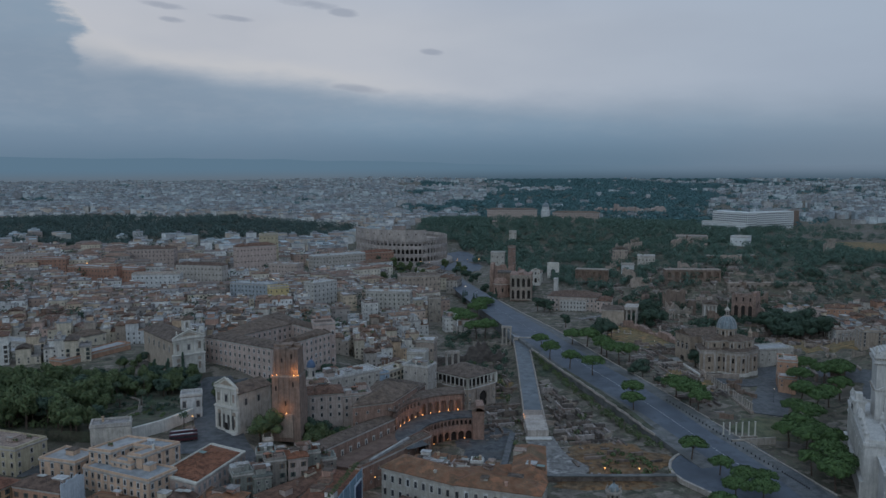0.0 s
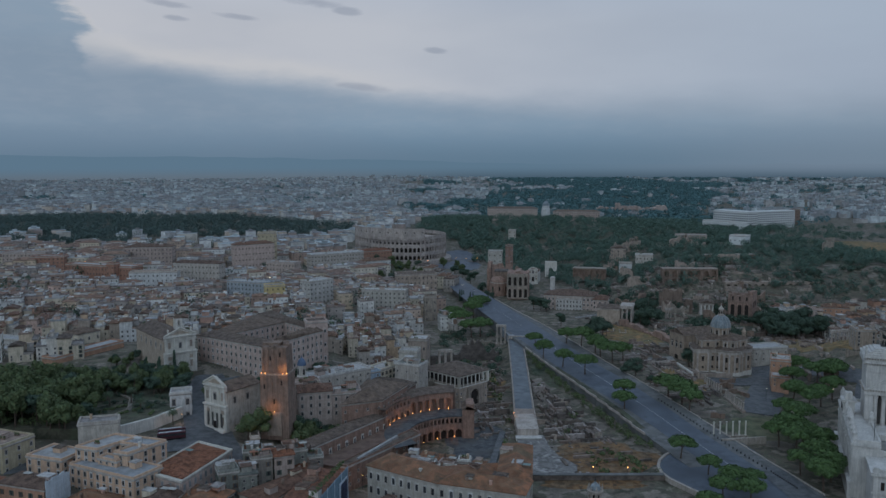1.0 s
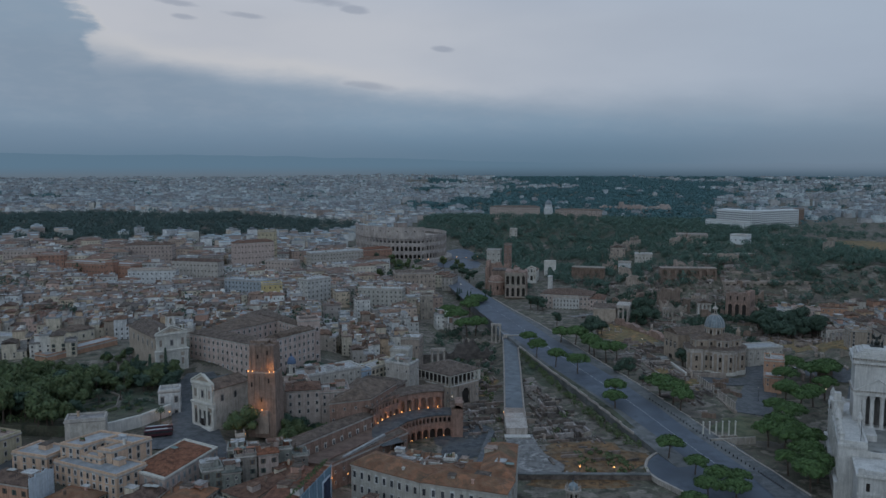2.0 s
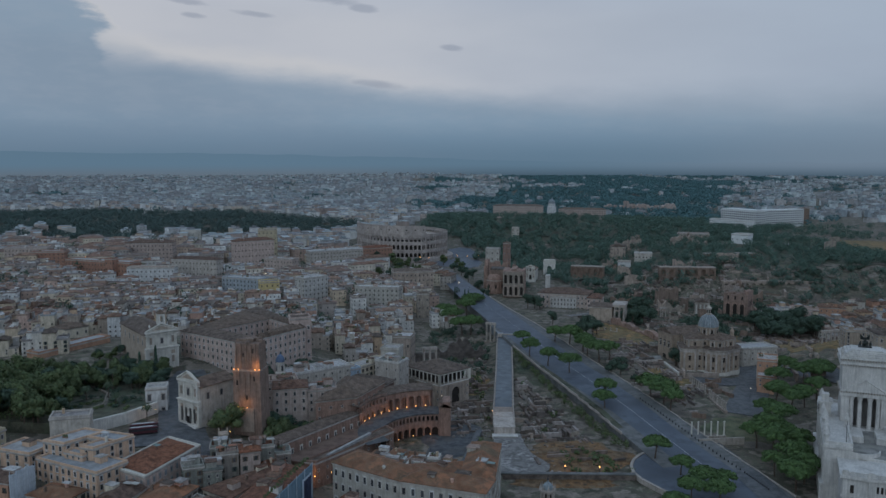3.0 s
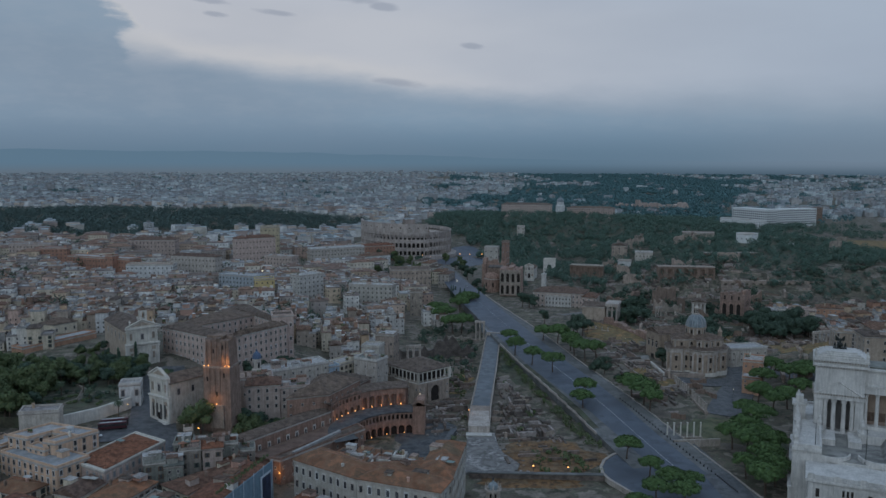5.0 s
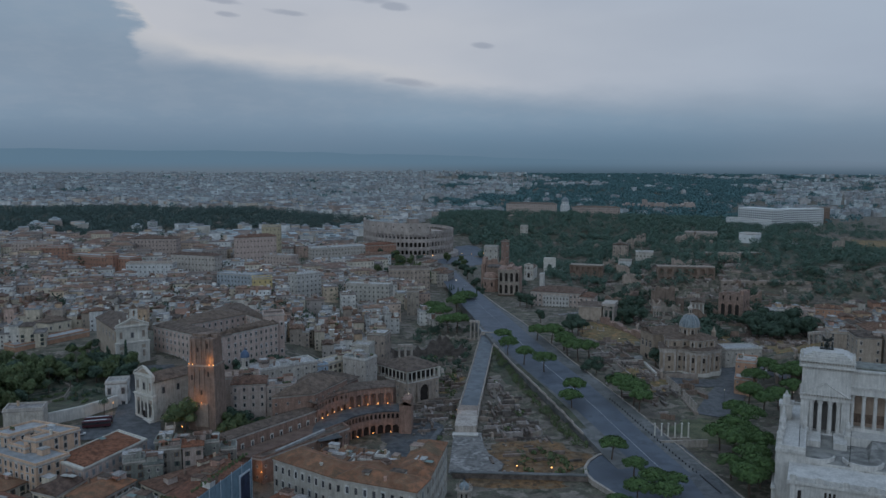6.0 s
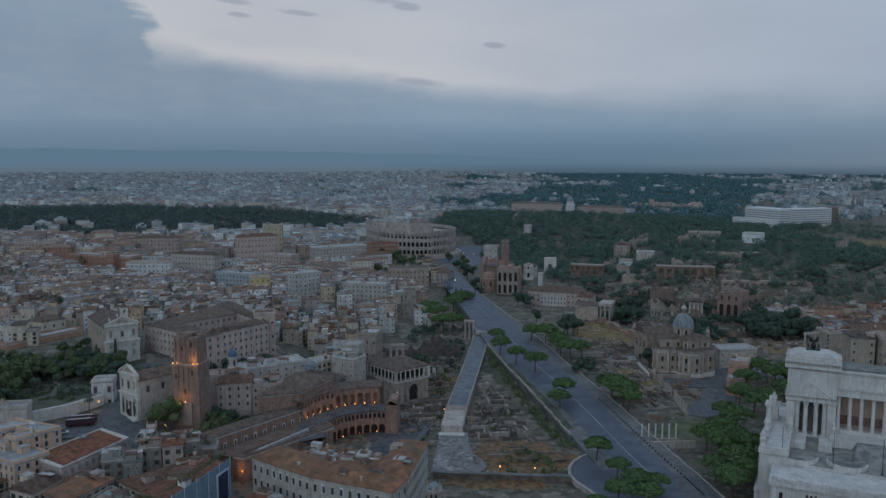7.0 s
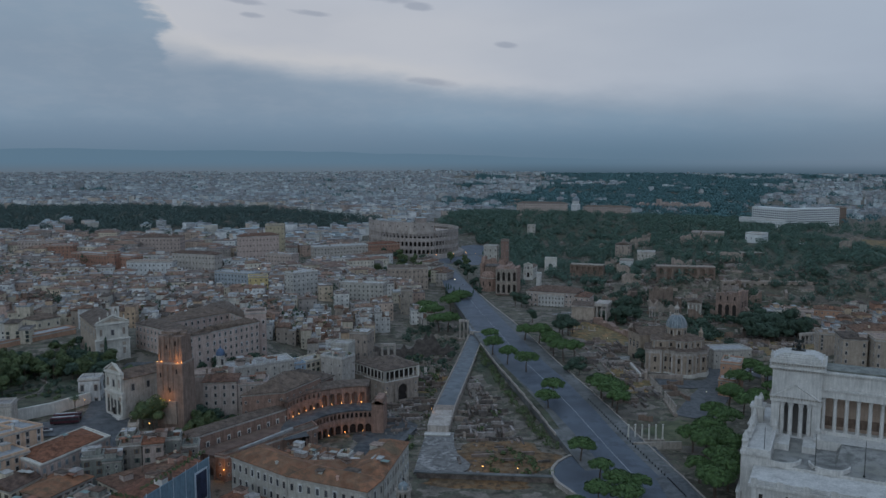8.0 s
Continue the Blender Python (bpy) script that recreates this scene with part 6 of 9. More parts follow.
palazzo("row_house", "brown house with an arched doorway and a flat roof", [(-31, 447), (-17, 468), (-25, 474), (-39, 454)], 10, 25, CREAM, "flat", TERRACE, 4, 3.4, WIN_SHUT, clutter=4)
palazzo("white_house", "tall white house with roof gardens and a green terrace", [(-23, 449), (-9, 442), (-4, 453), (-18, 460)], 6, 28.5, PALE, "flat", GREENCOPPER, 4, 4.6, WIN_SMALL, clutter=7)
palazzo("round_tower_house", "squat grey tower house behind the white house", [(-22, 470), (-11, 468), (-9, 479), (-20, 481)], 8, 30.5, GREYCREAM, "flat", TERRACE, 2, 5, WIN_SMALL)


# ---- the brick market ----
def market():
    ob = thing("brick_market", "ancient semicircular brick market with tiers of arches and warm lamps", "ancient market", 14, 376, 1)

    def bay_ring(R, a0, a1, n, z, h, aw, ah, name, mat, mesh_sill=0.0):
        w = R * abs(a1 - a0) / n
        mesh = Shape().arch(w * 1.01, h, aw, ah, 1.6, sill=mesh_sill).mesh(name, mat)
        for i in range(n):
            a = a0 + (a1 - a0) * (i + 0.5) / n
            part(name, mesh, None, ob, at=pose(R * math.cos(a), R * math.sin(a), z, 0, 0, math.degrees(a) + 90 - 180))

    A0, A1 = radians(88), radians(216)
    bay_ring(26, A0, A1, 15, 0, 6.0, 3.2, 4.6, "shop_bay", MARKETBRICK)
    bay_ring(26, A0, A1, 26, 6.0, 5.8, 1.4, 4.4, "gallery_bay", MARKETBRICK, 1.6)
    back = Shape().rings([(27.7, -3), (27.7, 11.6)], 30, 0, 0, A0, A1, False)
    # wall painted near-black as the shade behind the market's arches
    part("inner_wall", back, DARKVOID, ob)
    s = Shape()
    n = 30
    for i in range(n):
        a, b = A0 + (A1 - A0) * i / n, A0 + (A1 - A0) * (i + 1) / n
        q = lambda t, r, z: (r * math.cos(t), r * math.sin(t), z)
        s.face([q(a, 25.7, 11.8), q(a, 37.5, 11.9), q(b, 37.5, 11.9), q(b, 25.7, 11.8)][::-1])
        s.face([q(a, 25.7, 11.2), q(a, 25.7, 11.8), q(b, 25.7, 11.8), q(b, 25.7, 11.2)])
    part("gallery_roof", s, WALKWAY, ob, "dark paved walkway over the gallery")
    bay_ring(38, radians(96), radians(133), 6, 11.0, 9.5, 2.9, 6.8, "street_arch", MARKETBRICK)
    bay_ring(38, radians(133), radians(171), 6, 11.0, 5.0, 2.2, 3.4, "shop_front", MARKETBRICK)
    bay_ring(38, radians(133), radians(171), 9, 16.0, 6.0, 1.3, 3.6, "upper_window_bay", MARKETBRICK, 1.4)
    part("upper_inner_wall", Shape().rings([(40.2, -3), (40.2, 20)], 20, 0, 0, radians(94), radians(172), False), MARKETBRICK, ob)
    part("upper_roof", Shape().rings([(37.6, 20.5), (37.6, 20.9), (46, 22.5), (46, 8)], 20, 0, 0, radians(94), radians(172), False), TILES_OLD, ob)
    end = Shape().box(-3, 0, -3, 3, 12, 15).box(-1.2, -0.5, 15, 2.8, 10, 18)
    part("end_block", end, MARKETBRICK, ob, at=pose(4, 25.5, 0))
    part("end_roof", Shape().gable(6.4, 12.4, 15, 1.6, 0.3, 0, 6), TILES_OLD, ob, at=pose(4, 25.5, 0))
    rnd = random.Random(3)
    for i in range(9):
        a = radians(100 + i * 8.2)
        r = 36.6
        lamp = part("wall_lamp", Shape().rings([(0.06, 0), (0.13, 0.15), (0.13, 0.7), (0.05, 0.85)], 6), LAMP_ORANGE, ob, at=pose(r * math.cos(a), r * math.sin(a), 12.3))
        if i % 2 == 0:
            li = bpy.data.lights.new("market_light", "POINT")
            li.energy, li.color, li.shadow_soft_size = 80, (1.0, 0.38, 0.09), 0.4
            new("market_light", li).location = (14 + 35.4 * math.cos(a), 376 + 35.4 * math.sin(a), 15.0)
    for i in range(3):
        a = radians(98 + i * 22)
        part("ground_lamp", Shape().rings([(0.1, 0), (0.18, 0.2), (0.15, 0.4)], 6), LAMP_ORANGE, ob, at=pose(24 * math.cos(a), 24 * math.sin(a), 1.2))
        li = bpy.data.lights.new("market_light", "POINT")
        li.energy, li.color, li.shadow_soft_size = 70, (1.0, 0.38, 0.10), 0.4
        new("market_light", li).location = (14 + 22.5 * math.cos(a), 376 + 22.5 * math.sin(a), 3.4)


market()
palazzo("market_hall", "ancient brick hall with a broad mossy tiled roof", [(-44, 376), (-25, 384), (-14, 412), (-36, 420)], 10, 26.5, MARKETBRICK, "hip", TILES_OLD, 3, 4.6, WIN_SMALL, rise=4.5, category="ancient market")
palazzo("market_hall", "ancient brick hall with a low tiled roof", [(-38, 420.5), (-15, 412.5), (-10, 424), (-32, 434)], 10, 24, MARKETBRICK, "hip", TILES, 2, 4.6, WIN_SMALL, rise=3, category="ancient market")
palazzo("arcade_row", "long brown brick range with pale framed openings", [(-53, 338), (-23, 384), (-30, 389), (-60, 345)], 8, 18.5, MARKETBRICK, "hip", TILES_OLD, 1, 5.4, WIN_WHITE, rise=1.2, win_top=-3, category="ancient market")
s = Shape().prism([(-52.5, 337), (-41, 333), (-10, 380), (-22.5, 384)], -2, 12.6)
setting("market_terrace", s, surface("brick_paving", ((0.20, 0.125, 0.095), (0.17, 0.115, 0.09)), per="noise", mottle=0.35, size=4), "broad brown brick-paved terrace of the market", "terrace")
palazzo("terrace_range", "narrow brick range with a pale metal roof edge", [(-40.8, 332), (-36, 330.5), (-6, 373), (-10, 379)], 2, 13.2, MARKETBRICK, "flat", TILES_OLD, 2, 5, WIN_SMALL, category="ancient market")
for k in range(2):
    ar_ = Shape().arch(6.0, 13.2, 3.8, 9.5, 2.2)
    setting("terrace_arch", ar_, MARKETBRICK, "tall brick arch in the market terrace wall", "arch").matrix_basis = pose(-49.2 + 6.4 * k, 333.0 - 2.2 * k, -0.6, 0, 0, -19)
setting("roof_flashing", Shape().turned(-24.4, 352.6, 13.0, 33, 1.3, 1.4, math.atan2(29.9, 15.7)), SHEET, "pale sheet-metal roof edge", "roof edge")


# ---- loggia house ----
def loggia_house():
    p = [(14, 449), (31, 465), (13, 486), (-8, 469)]
    ob = thing("loggia_house", "medieval stone house with a columned loggia under brown tiles", "house", 0, 0, 2)
    part("wall", Shape().prism(p, -4, 11.5), OLDSTONE, ob)
    part("ledge", Shape().prism(shrink(p, -0.4), 11.5, 12.1), TRAVERTINE, ob)
    # loggia core painted dark in place of the shade under its roof
    part("loggia_core", Shape().prism(shrink(p, 3.5), 12, 18.5), DARKVOID, ob)
    part("roof", hip_quad(p, 18.5, 4.2, 0.9), TILES_OLD, ob)
    for a, b in ((p[3], p[0]), (p[0], p[1])):
        L = math.dist(a, b)
        n = 9 if a == p[3] else 7
        for i in range(n + 1):
            x, y = a[0] + (b[0] - a[0]) * i / n, a[1] + (b[1] - a[1]) * i / n
            part("loggia_pier" if i in (0, n) else "loggia_column", Shape().post(x, y, 12, 18.5, 1.0 if i in (0, n) else 0.36, None, 8), TRAVERTINE, ob)
        part("loggia_parapet", Shape().turned((a[0] + b[0]) / 2, (a[1] + b[1]) / 2, 12, L, 0.5, 1.2, math.atan2(b[1] - a[1], b[0] - a[0])), OLDSTONE, ob)
        part("loggia_lintel", Shape().turned((a[0] + b[0]) / 2, (a[1] + b[1]) / 2, 17.6, L, 0.7, 0.9, math.atan2(b[1] - a[1], b[0] - a[0])), TRAVERTINE, ob)
        facade(ob, a, b, 1.5, 11, 2, 6.5, WIN_SMALL)
    ang = math.degrees(math.atan2(16, 17))
    arch = Shape().arch(11, 11, 6.5, 9.4, 1.6)
    part("great_arch", arch, OLDSTONE, ob, at=pose(23.4, 456.4, 0, 0, 0, ang))
    # dark sheet painted as the shade within the great arch
    part("arch_shadow", Shape().box(-3.2, 0.9, 0, 3.2, 1.3, 9.3), DARKVOID, ob, at=pose(23.4, 456.4, 0, 0, 0, ang))
    lamp_post(15.2, 446.0, 2, 7, LAMP_WHITE)


loggia_house()


# ---- ruins ----
def ruin_wall(x, y, w, d, h, turn, seed, mat=OLDSTONE, label="broken ancient masonry wall"):
    """A wall with a broken, stepped top."""
    rnd = random.Random(seed)
    n = max(2, int(w / 2.2))
    s = Shape()
    hh = h * (0.6 + 0.4 * rnd.random())
    top = []
    for i in range(n + 1):
        hh = min(h, max(h * 0.3, hh + (rnd.random() - 0.5) * h * 0.5))
        top.append(hh)
    for i in range(n):
        a, b = -w / 2 + w * i / n, -w / 2 + w * (i + 1) / n
        s.solid([(a, -d / 2, -2), (b, -d / 2, -2), (b, d / 2, -2), (a, d / 2, -2)], [(a, -d / 2, top[i]), (b, -d / 2, top[i + 1]), (b, d / 2, top[i + 1] - 0.3), (a, d / 2, top[i] - 0.2)])
    ob = tagged(new("ruined_wall", s.mesh("ruined_wall", mat)), label, "ruin", "ruins")
    ob.matrix_basis = pose(x, y, ground(x, y), 0, 0, turn)
    return ob


def column_row(x, y, n, gap, turn, h, z=None, lintel=False, r=0.5, label="row of pale ancient columns", mat=OLDTRAV):
    ob = thing("column_row", label, "ruin", x, y, ground(x, y) if z is None else z, turn, "ruins")
    part("stylobate", Shape().box(-0.9, -1, -2, (n - 1) * gap + 0.9, 1, 0.5), OLDSTONE, ob)
    for i in range(n):
        part("column", Shape().rings([(r * 1.3, 0.5), (r * 1.3, 0.8), (r, 0.9), (r * 0.85, h - 0.7), (r * 1.3, h - 0.1), (r * 1.3, h)], 10, i * gap, 0), mat, ob)
    if lintel:
        part("lintel", Shape().box(-0.8, -0.75, h, (n - 1) * gap + 0.8, 0.75, h + 1.7), mat, ob)
    return ob


rnd = random.Random(11)
# low walls and rooms in the sunken fora beside the straight street
for i in range(150):
    x, y = 58 + rnd.random() * 46, 356 + rnd.random() * 150
    lim = 113 - 0.30 * (y - 349)
    if x > lim - 4 or x < 57.5 + 0.05 * (y - 400) or 58 < x < 97 and y < 394 and rnd.random() < 0.94:
        continue
    ruin_wall(x, y, 4 + 8 * rnd.random(), 0.8 + 0.6 * rnd.random(), 1.2 + 2.6 * rnd.random(), 8 + (90 if rnd.random() < 0.5 else 0) + 6 * rnd.random(), i, TUFA if rnd.random() < 0.6 else OLDSTONE, "low broken tufa wall in the sunken forum")
for i in range(60):
    x, y = 12 + rnd.random() * 26, 432 + rnd.random() * 140
    if x < 33 and y < 492 or x > 40 + 0.06 * (y - 430):
        continue
    ruin_wall(x, y, 4 + 9 * rnd.random(), 1.0 + rnd.random(), 1.5 + 3.5 * rnd.random(), 8 + (90 if rnd.random() < 0.5 else 0), 100 + i, TUFA if rnd.random() < 0.5 else OLDSTONE, "low broken wall of the ancient forum")
ruin_wall(14, 560, 62, 3, 22, 12, 7, TUFA, "tall dark tufa fire wall of the ancient forum")
ruin_wall(-10, 520, 40, 3, 18, 80, 8, TUFA, "tall dark tufa wall of the ancient forum")
ruin_wall(38, 612, 30, 2.5, 8, 6, 9, OLDSTONE)
ruin_wall(6, 500, 22, 4, 14, 15, 10, OLDSTONE, "ruined temple podium wall")
ruin_wall(2, 470, 18, 3, 16, 60, 12, OLDSTONE, "ruined stone wall beside the loggia house")
column_row(46, 610, 3, 3.2, -20, 14, 3, True, 0.8, "three tall pale temple columns with their lintel")
column_row(2, 512, 3, 4.0, 10, 17, 3, True, 0.9, "three tall temple columns against a dark wall")
s = Shape().box(45, 346, -4, 104.6, 347.4, 3.0)
setting("forum_wall", s, TUFA, "long low retaining wall across the excavated forum", "wall")
setting("forum_wall_cap", Shape().box(44, 345.6, 3.0, 104.4, 347.9, 3.5), PAVING, "pale coping of the forum wall", "wall")
s = Shape().turned(30, 372, -1, 3.0, 70, 3.8, radians(-10))
setting("forum_path", s, BASALT, "dark path between street wall and palace", "path")
rocks = Shape()
for i in range(1100):
    u = rnd.random()
    x, y = (48 + 14 * rnd.random(), 350 + 55 * rnd.random()) if u < 0.3 else (18 + 24 * rnd.random(), 400 + 150 * rnd.random()) if u < 0.55 else (60 + 38 * rnd.random(), 352 + 150 * rnd.random())
    if x > 112 - 0.3 * (y - 349) - 6 or x > 50 and y < 394 and rnd.random() < 0.8:
        continue
    w = 0.4 + 1.1 * rnd.random()
    rocks.turned(x, y, ground(x, y) - 0.2, w, w * (0.5 + 0.5 * rnd.random()), 0.5 + 0.7 * rnd.random(), rnd.random() * 3)
tagged(new("marble_fragments", rocks.mesh("marble_fragments", RUBBLE)), "scattered pale marble blocks and column fragments", "rubble", "", "stuff")

rooms = Shape()
rr_ = random.Random(71)
for x0, x1, y0, y1, n in ((14, 43, 405, 560, 150), (60, 100, 352, 545, 230), (128, 170, 440, 690, 300), (165, 330, 560, 860, 900)):
    for _ in range(n):
        x, y = x0 + (x1 - x0) * rr_.random(), y0 + (y1 - y0) * rr_.random()
        if x1 == 100 and y < 394 and rr_.random() < 0.85 or 126 < x < 180 and 590 < y < 660 and rr_.random() < 0.9:
            continue
        if x1 == 100 and x > 108 - 0.31 * (y - 349) or x0 == 128 and x < 149 - 0.27 * (y - 430) + 4 or math.hypot(x - 190, y - 545) < 30:
            continue
        L, a = 3 + 8 * rr_.random(), radians(8 + (90 if rr_.random() < 0.5 else 0) + 6 * rr_.random())
        rooms.turned(x, y, ground(x, y) - 1, L, 0.8 + 0.5 * rr_.random(), 1.8 + 2.4 * rr_.random() ** 2, a)
tagged(new("low_ruins", rooms.mesh("low_ruins", RUINMIX)), "low broken brick and stone room walls of the ancient fora", "ruins", "", "stuff")

# between avenue and senate house, and over the open forum
for i in range(270):
    x, y = 125 + rnd.random() * 250, 430 + rnd.random() * 400
    if math.hypot(x - 193, y - 535) < 30 or math.hypot(x - 181, y - 557) < 24 or abs(x - 173) < 9 and y < 500 or x < 149 - 0.27 * (y - 430) + 6 or y < 470 and x > 185 or 100 < x < 175 and 655 < y < 705 or 126 < x < 180 and 590 < y < 660 or 176 < x < 232 and y < 530:
        continue
    ruin_wall(x, y, 6 + 14 * rnd.random(), 1 + rnd.random(), 1.2 + 3.5 * rnd.random(), -20 + (90 if rnd.random() < 0.5 else 0) + 10 * rnd.random(), 200 + i, BRICK if rnd.random() < 0.4 else OLDSTONE, "low broken brick wall of the old forum")
column_row(171, 497, 8, 3.3, -84, 5.5, 2.6, label="row of weathered short columns below the church", mat=OLDTRAV)
column_row(174.5, 469, 9, 3.3, -88, 5.0, 2.2, label="row of weathered short columns below the church", mat=OLDTRAV)
setting("church_wall", Shape().turned(167, 529, 0, 40, 1.2, 6.5, math.atan2(-37, 8)).turned(181, 508.5, 0, 24, 1.2, 6.5, 0.1), OLDSTONE, "low stone retaining wall round the church lawn", "wall")
for i, (x, y, w, h, t) in enumerate(((183, 492, 16, 4.5, -84), (187, 476, 14, 3.5, -80), (180, 478, 9, 3.0, 8), (179, 490, 8, 3.2, 12), (186, 499, 10, 4.0, 6))):
    ruin_wall(x, y, w, 1.6, h, t, 640 + i, BRICK, "broken brick wall beside the short columns")
column_row(128, 640, 6, 5, -30, 3, label="row of broken columns")
column_row(144, 399, 6, 3.4, 5, 8, 2.2, label="row of slender pale columns beside the avenue", r=0.4, mat=TRAVERTINE)
setting("forum_rail_wall", Shape().turned(157, 392.2, 0, 24, 1.0, 4.2, 0.15), OLDTRAV, "pale low wall beside the avenue", "wall")
column_row(206, 716, 3, 2.4, 10, 8, 2, True, 0.5, "three white temple columns with a piece of lintel")
column_row(279, 556, 8, 3.6, 20, 9, 14, True, 0.7, "temple porch of pale columns on the hillside")
patch("lawn_12", 215, 640, 40, 30, DRYGRASS, "dry grass of the old forum", seed=21)

for k, line in enumerate(([(140, 610), (190, 640), (240, 655), (300, 650)], [(170, 700), (200, 665), (225, 620), (230, 585)], [(120, 690), (170, 720), (230, 745)])):
    s, _, _ = ribbon(line, 5.0, None, 0, 8, 0.35)
    setting("forum_road", s, MARBLEFLOOR, "worn grey stone road through the ruins", "path")

ant = thing("columned_church", "ancient temple with pale columns and a tall brick church behind them", "church", 146, 676, 3, -18)
part("cella", Shape().box(-9, -9, -3, 10, 9, 17), BEIGESTONE, ant)
part("cella_cornice", Shape().box(-9.5, -9.6, 16.2, 10.2, 9.6, 17.3), OLDTRAV, ant)
part("roof", Shape().gable(19, 18, 17.3, 2.6, 0.5, 0.5, 0, "x"), TILES_OLD, ant)
part("podium", Shape().box(9.5, -10, -3, 21, 10, 4), TUFA, ant)
for i in range(6):
    part("column", Shape().rings([(1.0, 4), (0.8, 4.6), (0.7, 17), (1.0, 18)], 10, 19.5, -8.5 + i * 3.4), OLDTRAV, ant)
for x in (12, 15.8):
    part("column", Shape().rings([(1.0, 4), (0.8, 4.6), (0.7, 17), (1.0, 18)], 10, x, -8.5), OLDTRAV, ant)
part("lintel", Shape().box(10, -9.6, 18, 20.8, 9.6, 20.4), OLDTRAV, ant)
palazzo("cloister_house", "brown-roofed cloister building with a pale arcaded front", [(98, 742), (143, 730), (152, 756), (107, 768)], 4, 20, DUSKPINK, "hip", TILES, 3, 3.4, WIN_DEEP, rise=4)
palazzo("white_cloister", "white arcaded front of the cloister with rows of dark windows", [(109, 736.5), (132, 730.3), (133.2, 735), (110.2, 741)], 4, 17.5, PALE, "flat", TILES, 3, 2.7, WIN, edge=1.4)
palazzo("cloister_annex", "pinkish end wing of the cloister under brown tiles", [(141, 726), (154, 722.5), (160, 744), (147, 747.5)], 4, 18, PINKISH, "hip", TILES, 3, 3.6, WIN_DEEP, rise=2.5)
tw = palazzo("cloister_tower", "short white bell tower", [(108, 772), (112, 771), (113, 775), (109, 776)], 6, 32, PALE, "flat", TERRACE, 1, 9, WIN_SMALL, category="bell tower")


def great_basilica():
    ob = thing("great_basilica", "huge ruined brick basilica with tiers of tall arched windows", "ruin", 79, 803, 6, -8)
    core = Shape()
    rnd = random.Random(81)
    for i in range(8):
        core.box(-13.5 + 3.4 * i, 1.6, -3, -10.1 + 3.4 * i, 24 + 4 * rnd.random(), 25 + 3.5 * rnd.random())
    part("core_wall", core, PINKBRICK, ob)
    bay = Shape().arch(6.7, 12.2, 3.7, 10.2, 1.6, sill=1.2).box(-3.35, -0.3, 11.4, 3.35, 0.1, 12.2).mesh("arched_bay", OLDSTONE)
    gloom = Shape().box(-1.9, 1.45, 1.2, 1.9, 1.7, 10.2).mesh("dark_opening", DARKVOID)
    for k in range(2):
        for i in range(4):
            at = pose(-10.05 + 6.7 * i, 0, 12.2 * k)
            part("arched_bay", bay, None, ob, at=at)
            part("dark_opening", gloom, None, ob, at=at)
        for i in range(3):
            at = pose(-13.4, 4 + 6.7 * i, 12.2 * k, 0, 0, -90)
            part("arched_bay", bay, None, ob, at=at)
    part("parapet", Shape().box(-13.6, -0.2, 24.4, 13.5, 1.8, 25.6), OLDSTONE, ob)
    vault = Shape().arch(17, 24, 12.5, 19, 14, n=10).mesh("vault_bay", BRICK)
    part("vault_bay", vault, None, ob, at=pose(-23, 22, 0))
    part("vault_back", Shape().box(-32, 35.5, -3, -14.5, 38, 23), BRICK, ob)
    part("vault_roof", Shape().box(-32, 22.1, 24, -14.5, 38, 25.6), TUFA, ob)
    ob.scale = (0.8, 1.0, 1.0)


great_basilica()
apse = thing("ruined_apse", "half-domed pinkish brick apse of a ruined temple", "ruin", 62, 832, 7, 0)
part("wall", Shape().rings([(9.0, -3), (9.0, 12), (8.2, 15.5), (5.6, 18.4), (1.6, 19.6)], 16, 0, 0, math.pi, 2 * math.pi), PINKBRICK, apse)
part("cornice", Shape().rings([(9.4, 11.6), (9.4, 12.4), (8.9, 12.4)], 16, 0, 0, math.pi, 2 * math.pi, False), OLDTRAV, apse)
for k in range(3):
    part("dark_opening", Shape().box(-0.9, -0.1, 4, 0.9, 0.2, 8), DARKVOID, apse, at=pose(0, 0, 0, 0, 0, -50 + 50 * k) @ pose(0, -9.0, 0))
for x, y, w, h, t in ((54, 866, 18, 30, 80), (66, 852, 20, 30, 4), (82, 856, 18, 30, -6)):
    ruin_wall(x, y, w, 4, h, t, 600 + x, PINKBRICK, "tall broken brick wall of a ruined double temple")
palazzo("temple_convent", "pale convent block built into the ruined temple", [(53, 884), (68, 880), (70, 892), (55, 896)], 12, 46, GREYCREAM, "flat", SHEET, 5, 4, None, singles=False)
arch_t = thing("triumphal_arch", "pale single-span triumphal arch", "arch", 128, 921, 14, -10)
part("pier_front", Shape().arch(13.5, 11, 5.4, 8.4, 4.8), TRAVERTINE, arch_t)
part("attic", Shape().box(-6.7, 0, 11, 6.7, 4.8, 15.6), TRAVERTINE, arch_t)
part("pier", Shape().box(-6.7, 0.1, -2, -2.8, 4.8, 11), TRAVERTINE, arch_t)
part("pier", Shape().box(2.8, 0.1, -2, 6.7, 4.8, 11), TRAVERTINE, arch_t)
part("cornice", Shape().box(-7.1, -0.5, 10.8, 7.1, 5.2, 11.6), TRAVERTINE, arch_t)
wc = church("white_church", "small white church front beside ruins", (97, 872), (107, 869.5), 24, 14, 10, 15, TRAVERTINE, PLASTER)
bt = palazzo("brick_belfry", "tall square brick bell tower", [(72, 878), (80, 877), (81, 885), (73, 886)], 12, 53, MARKETBRICK, "hip", TILES_OLD, 6, 2.5, WIN_SMALL, category="bell tower")
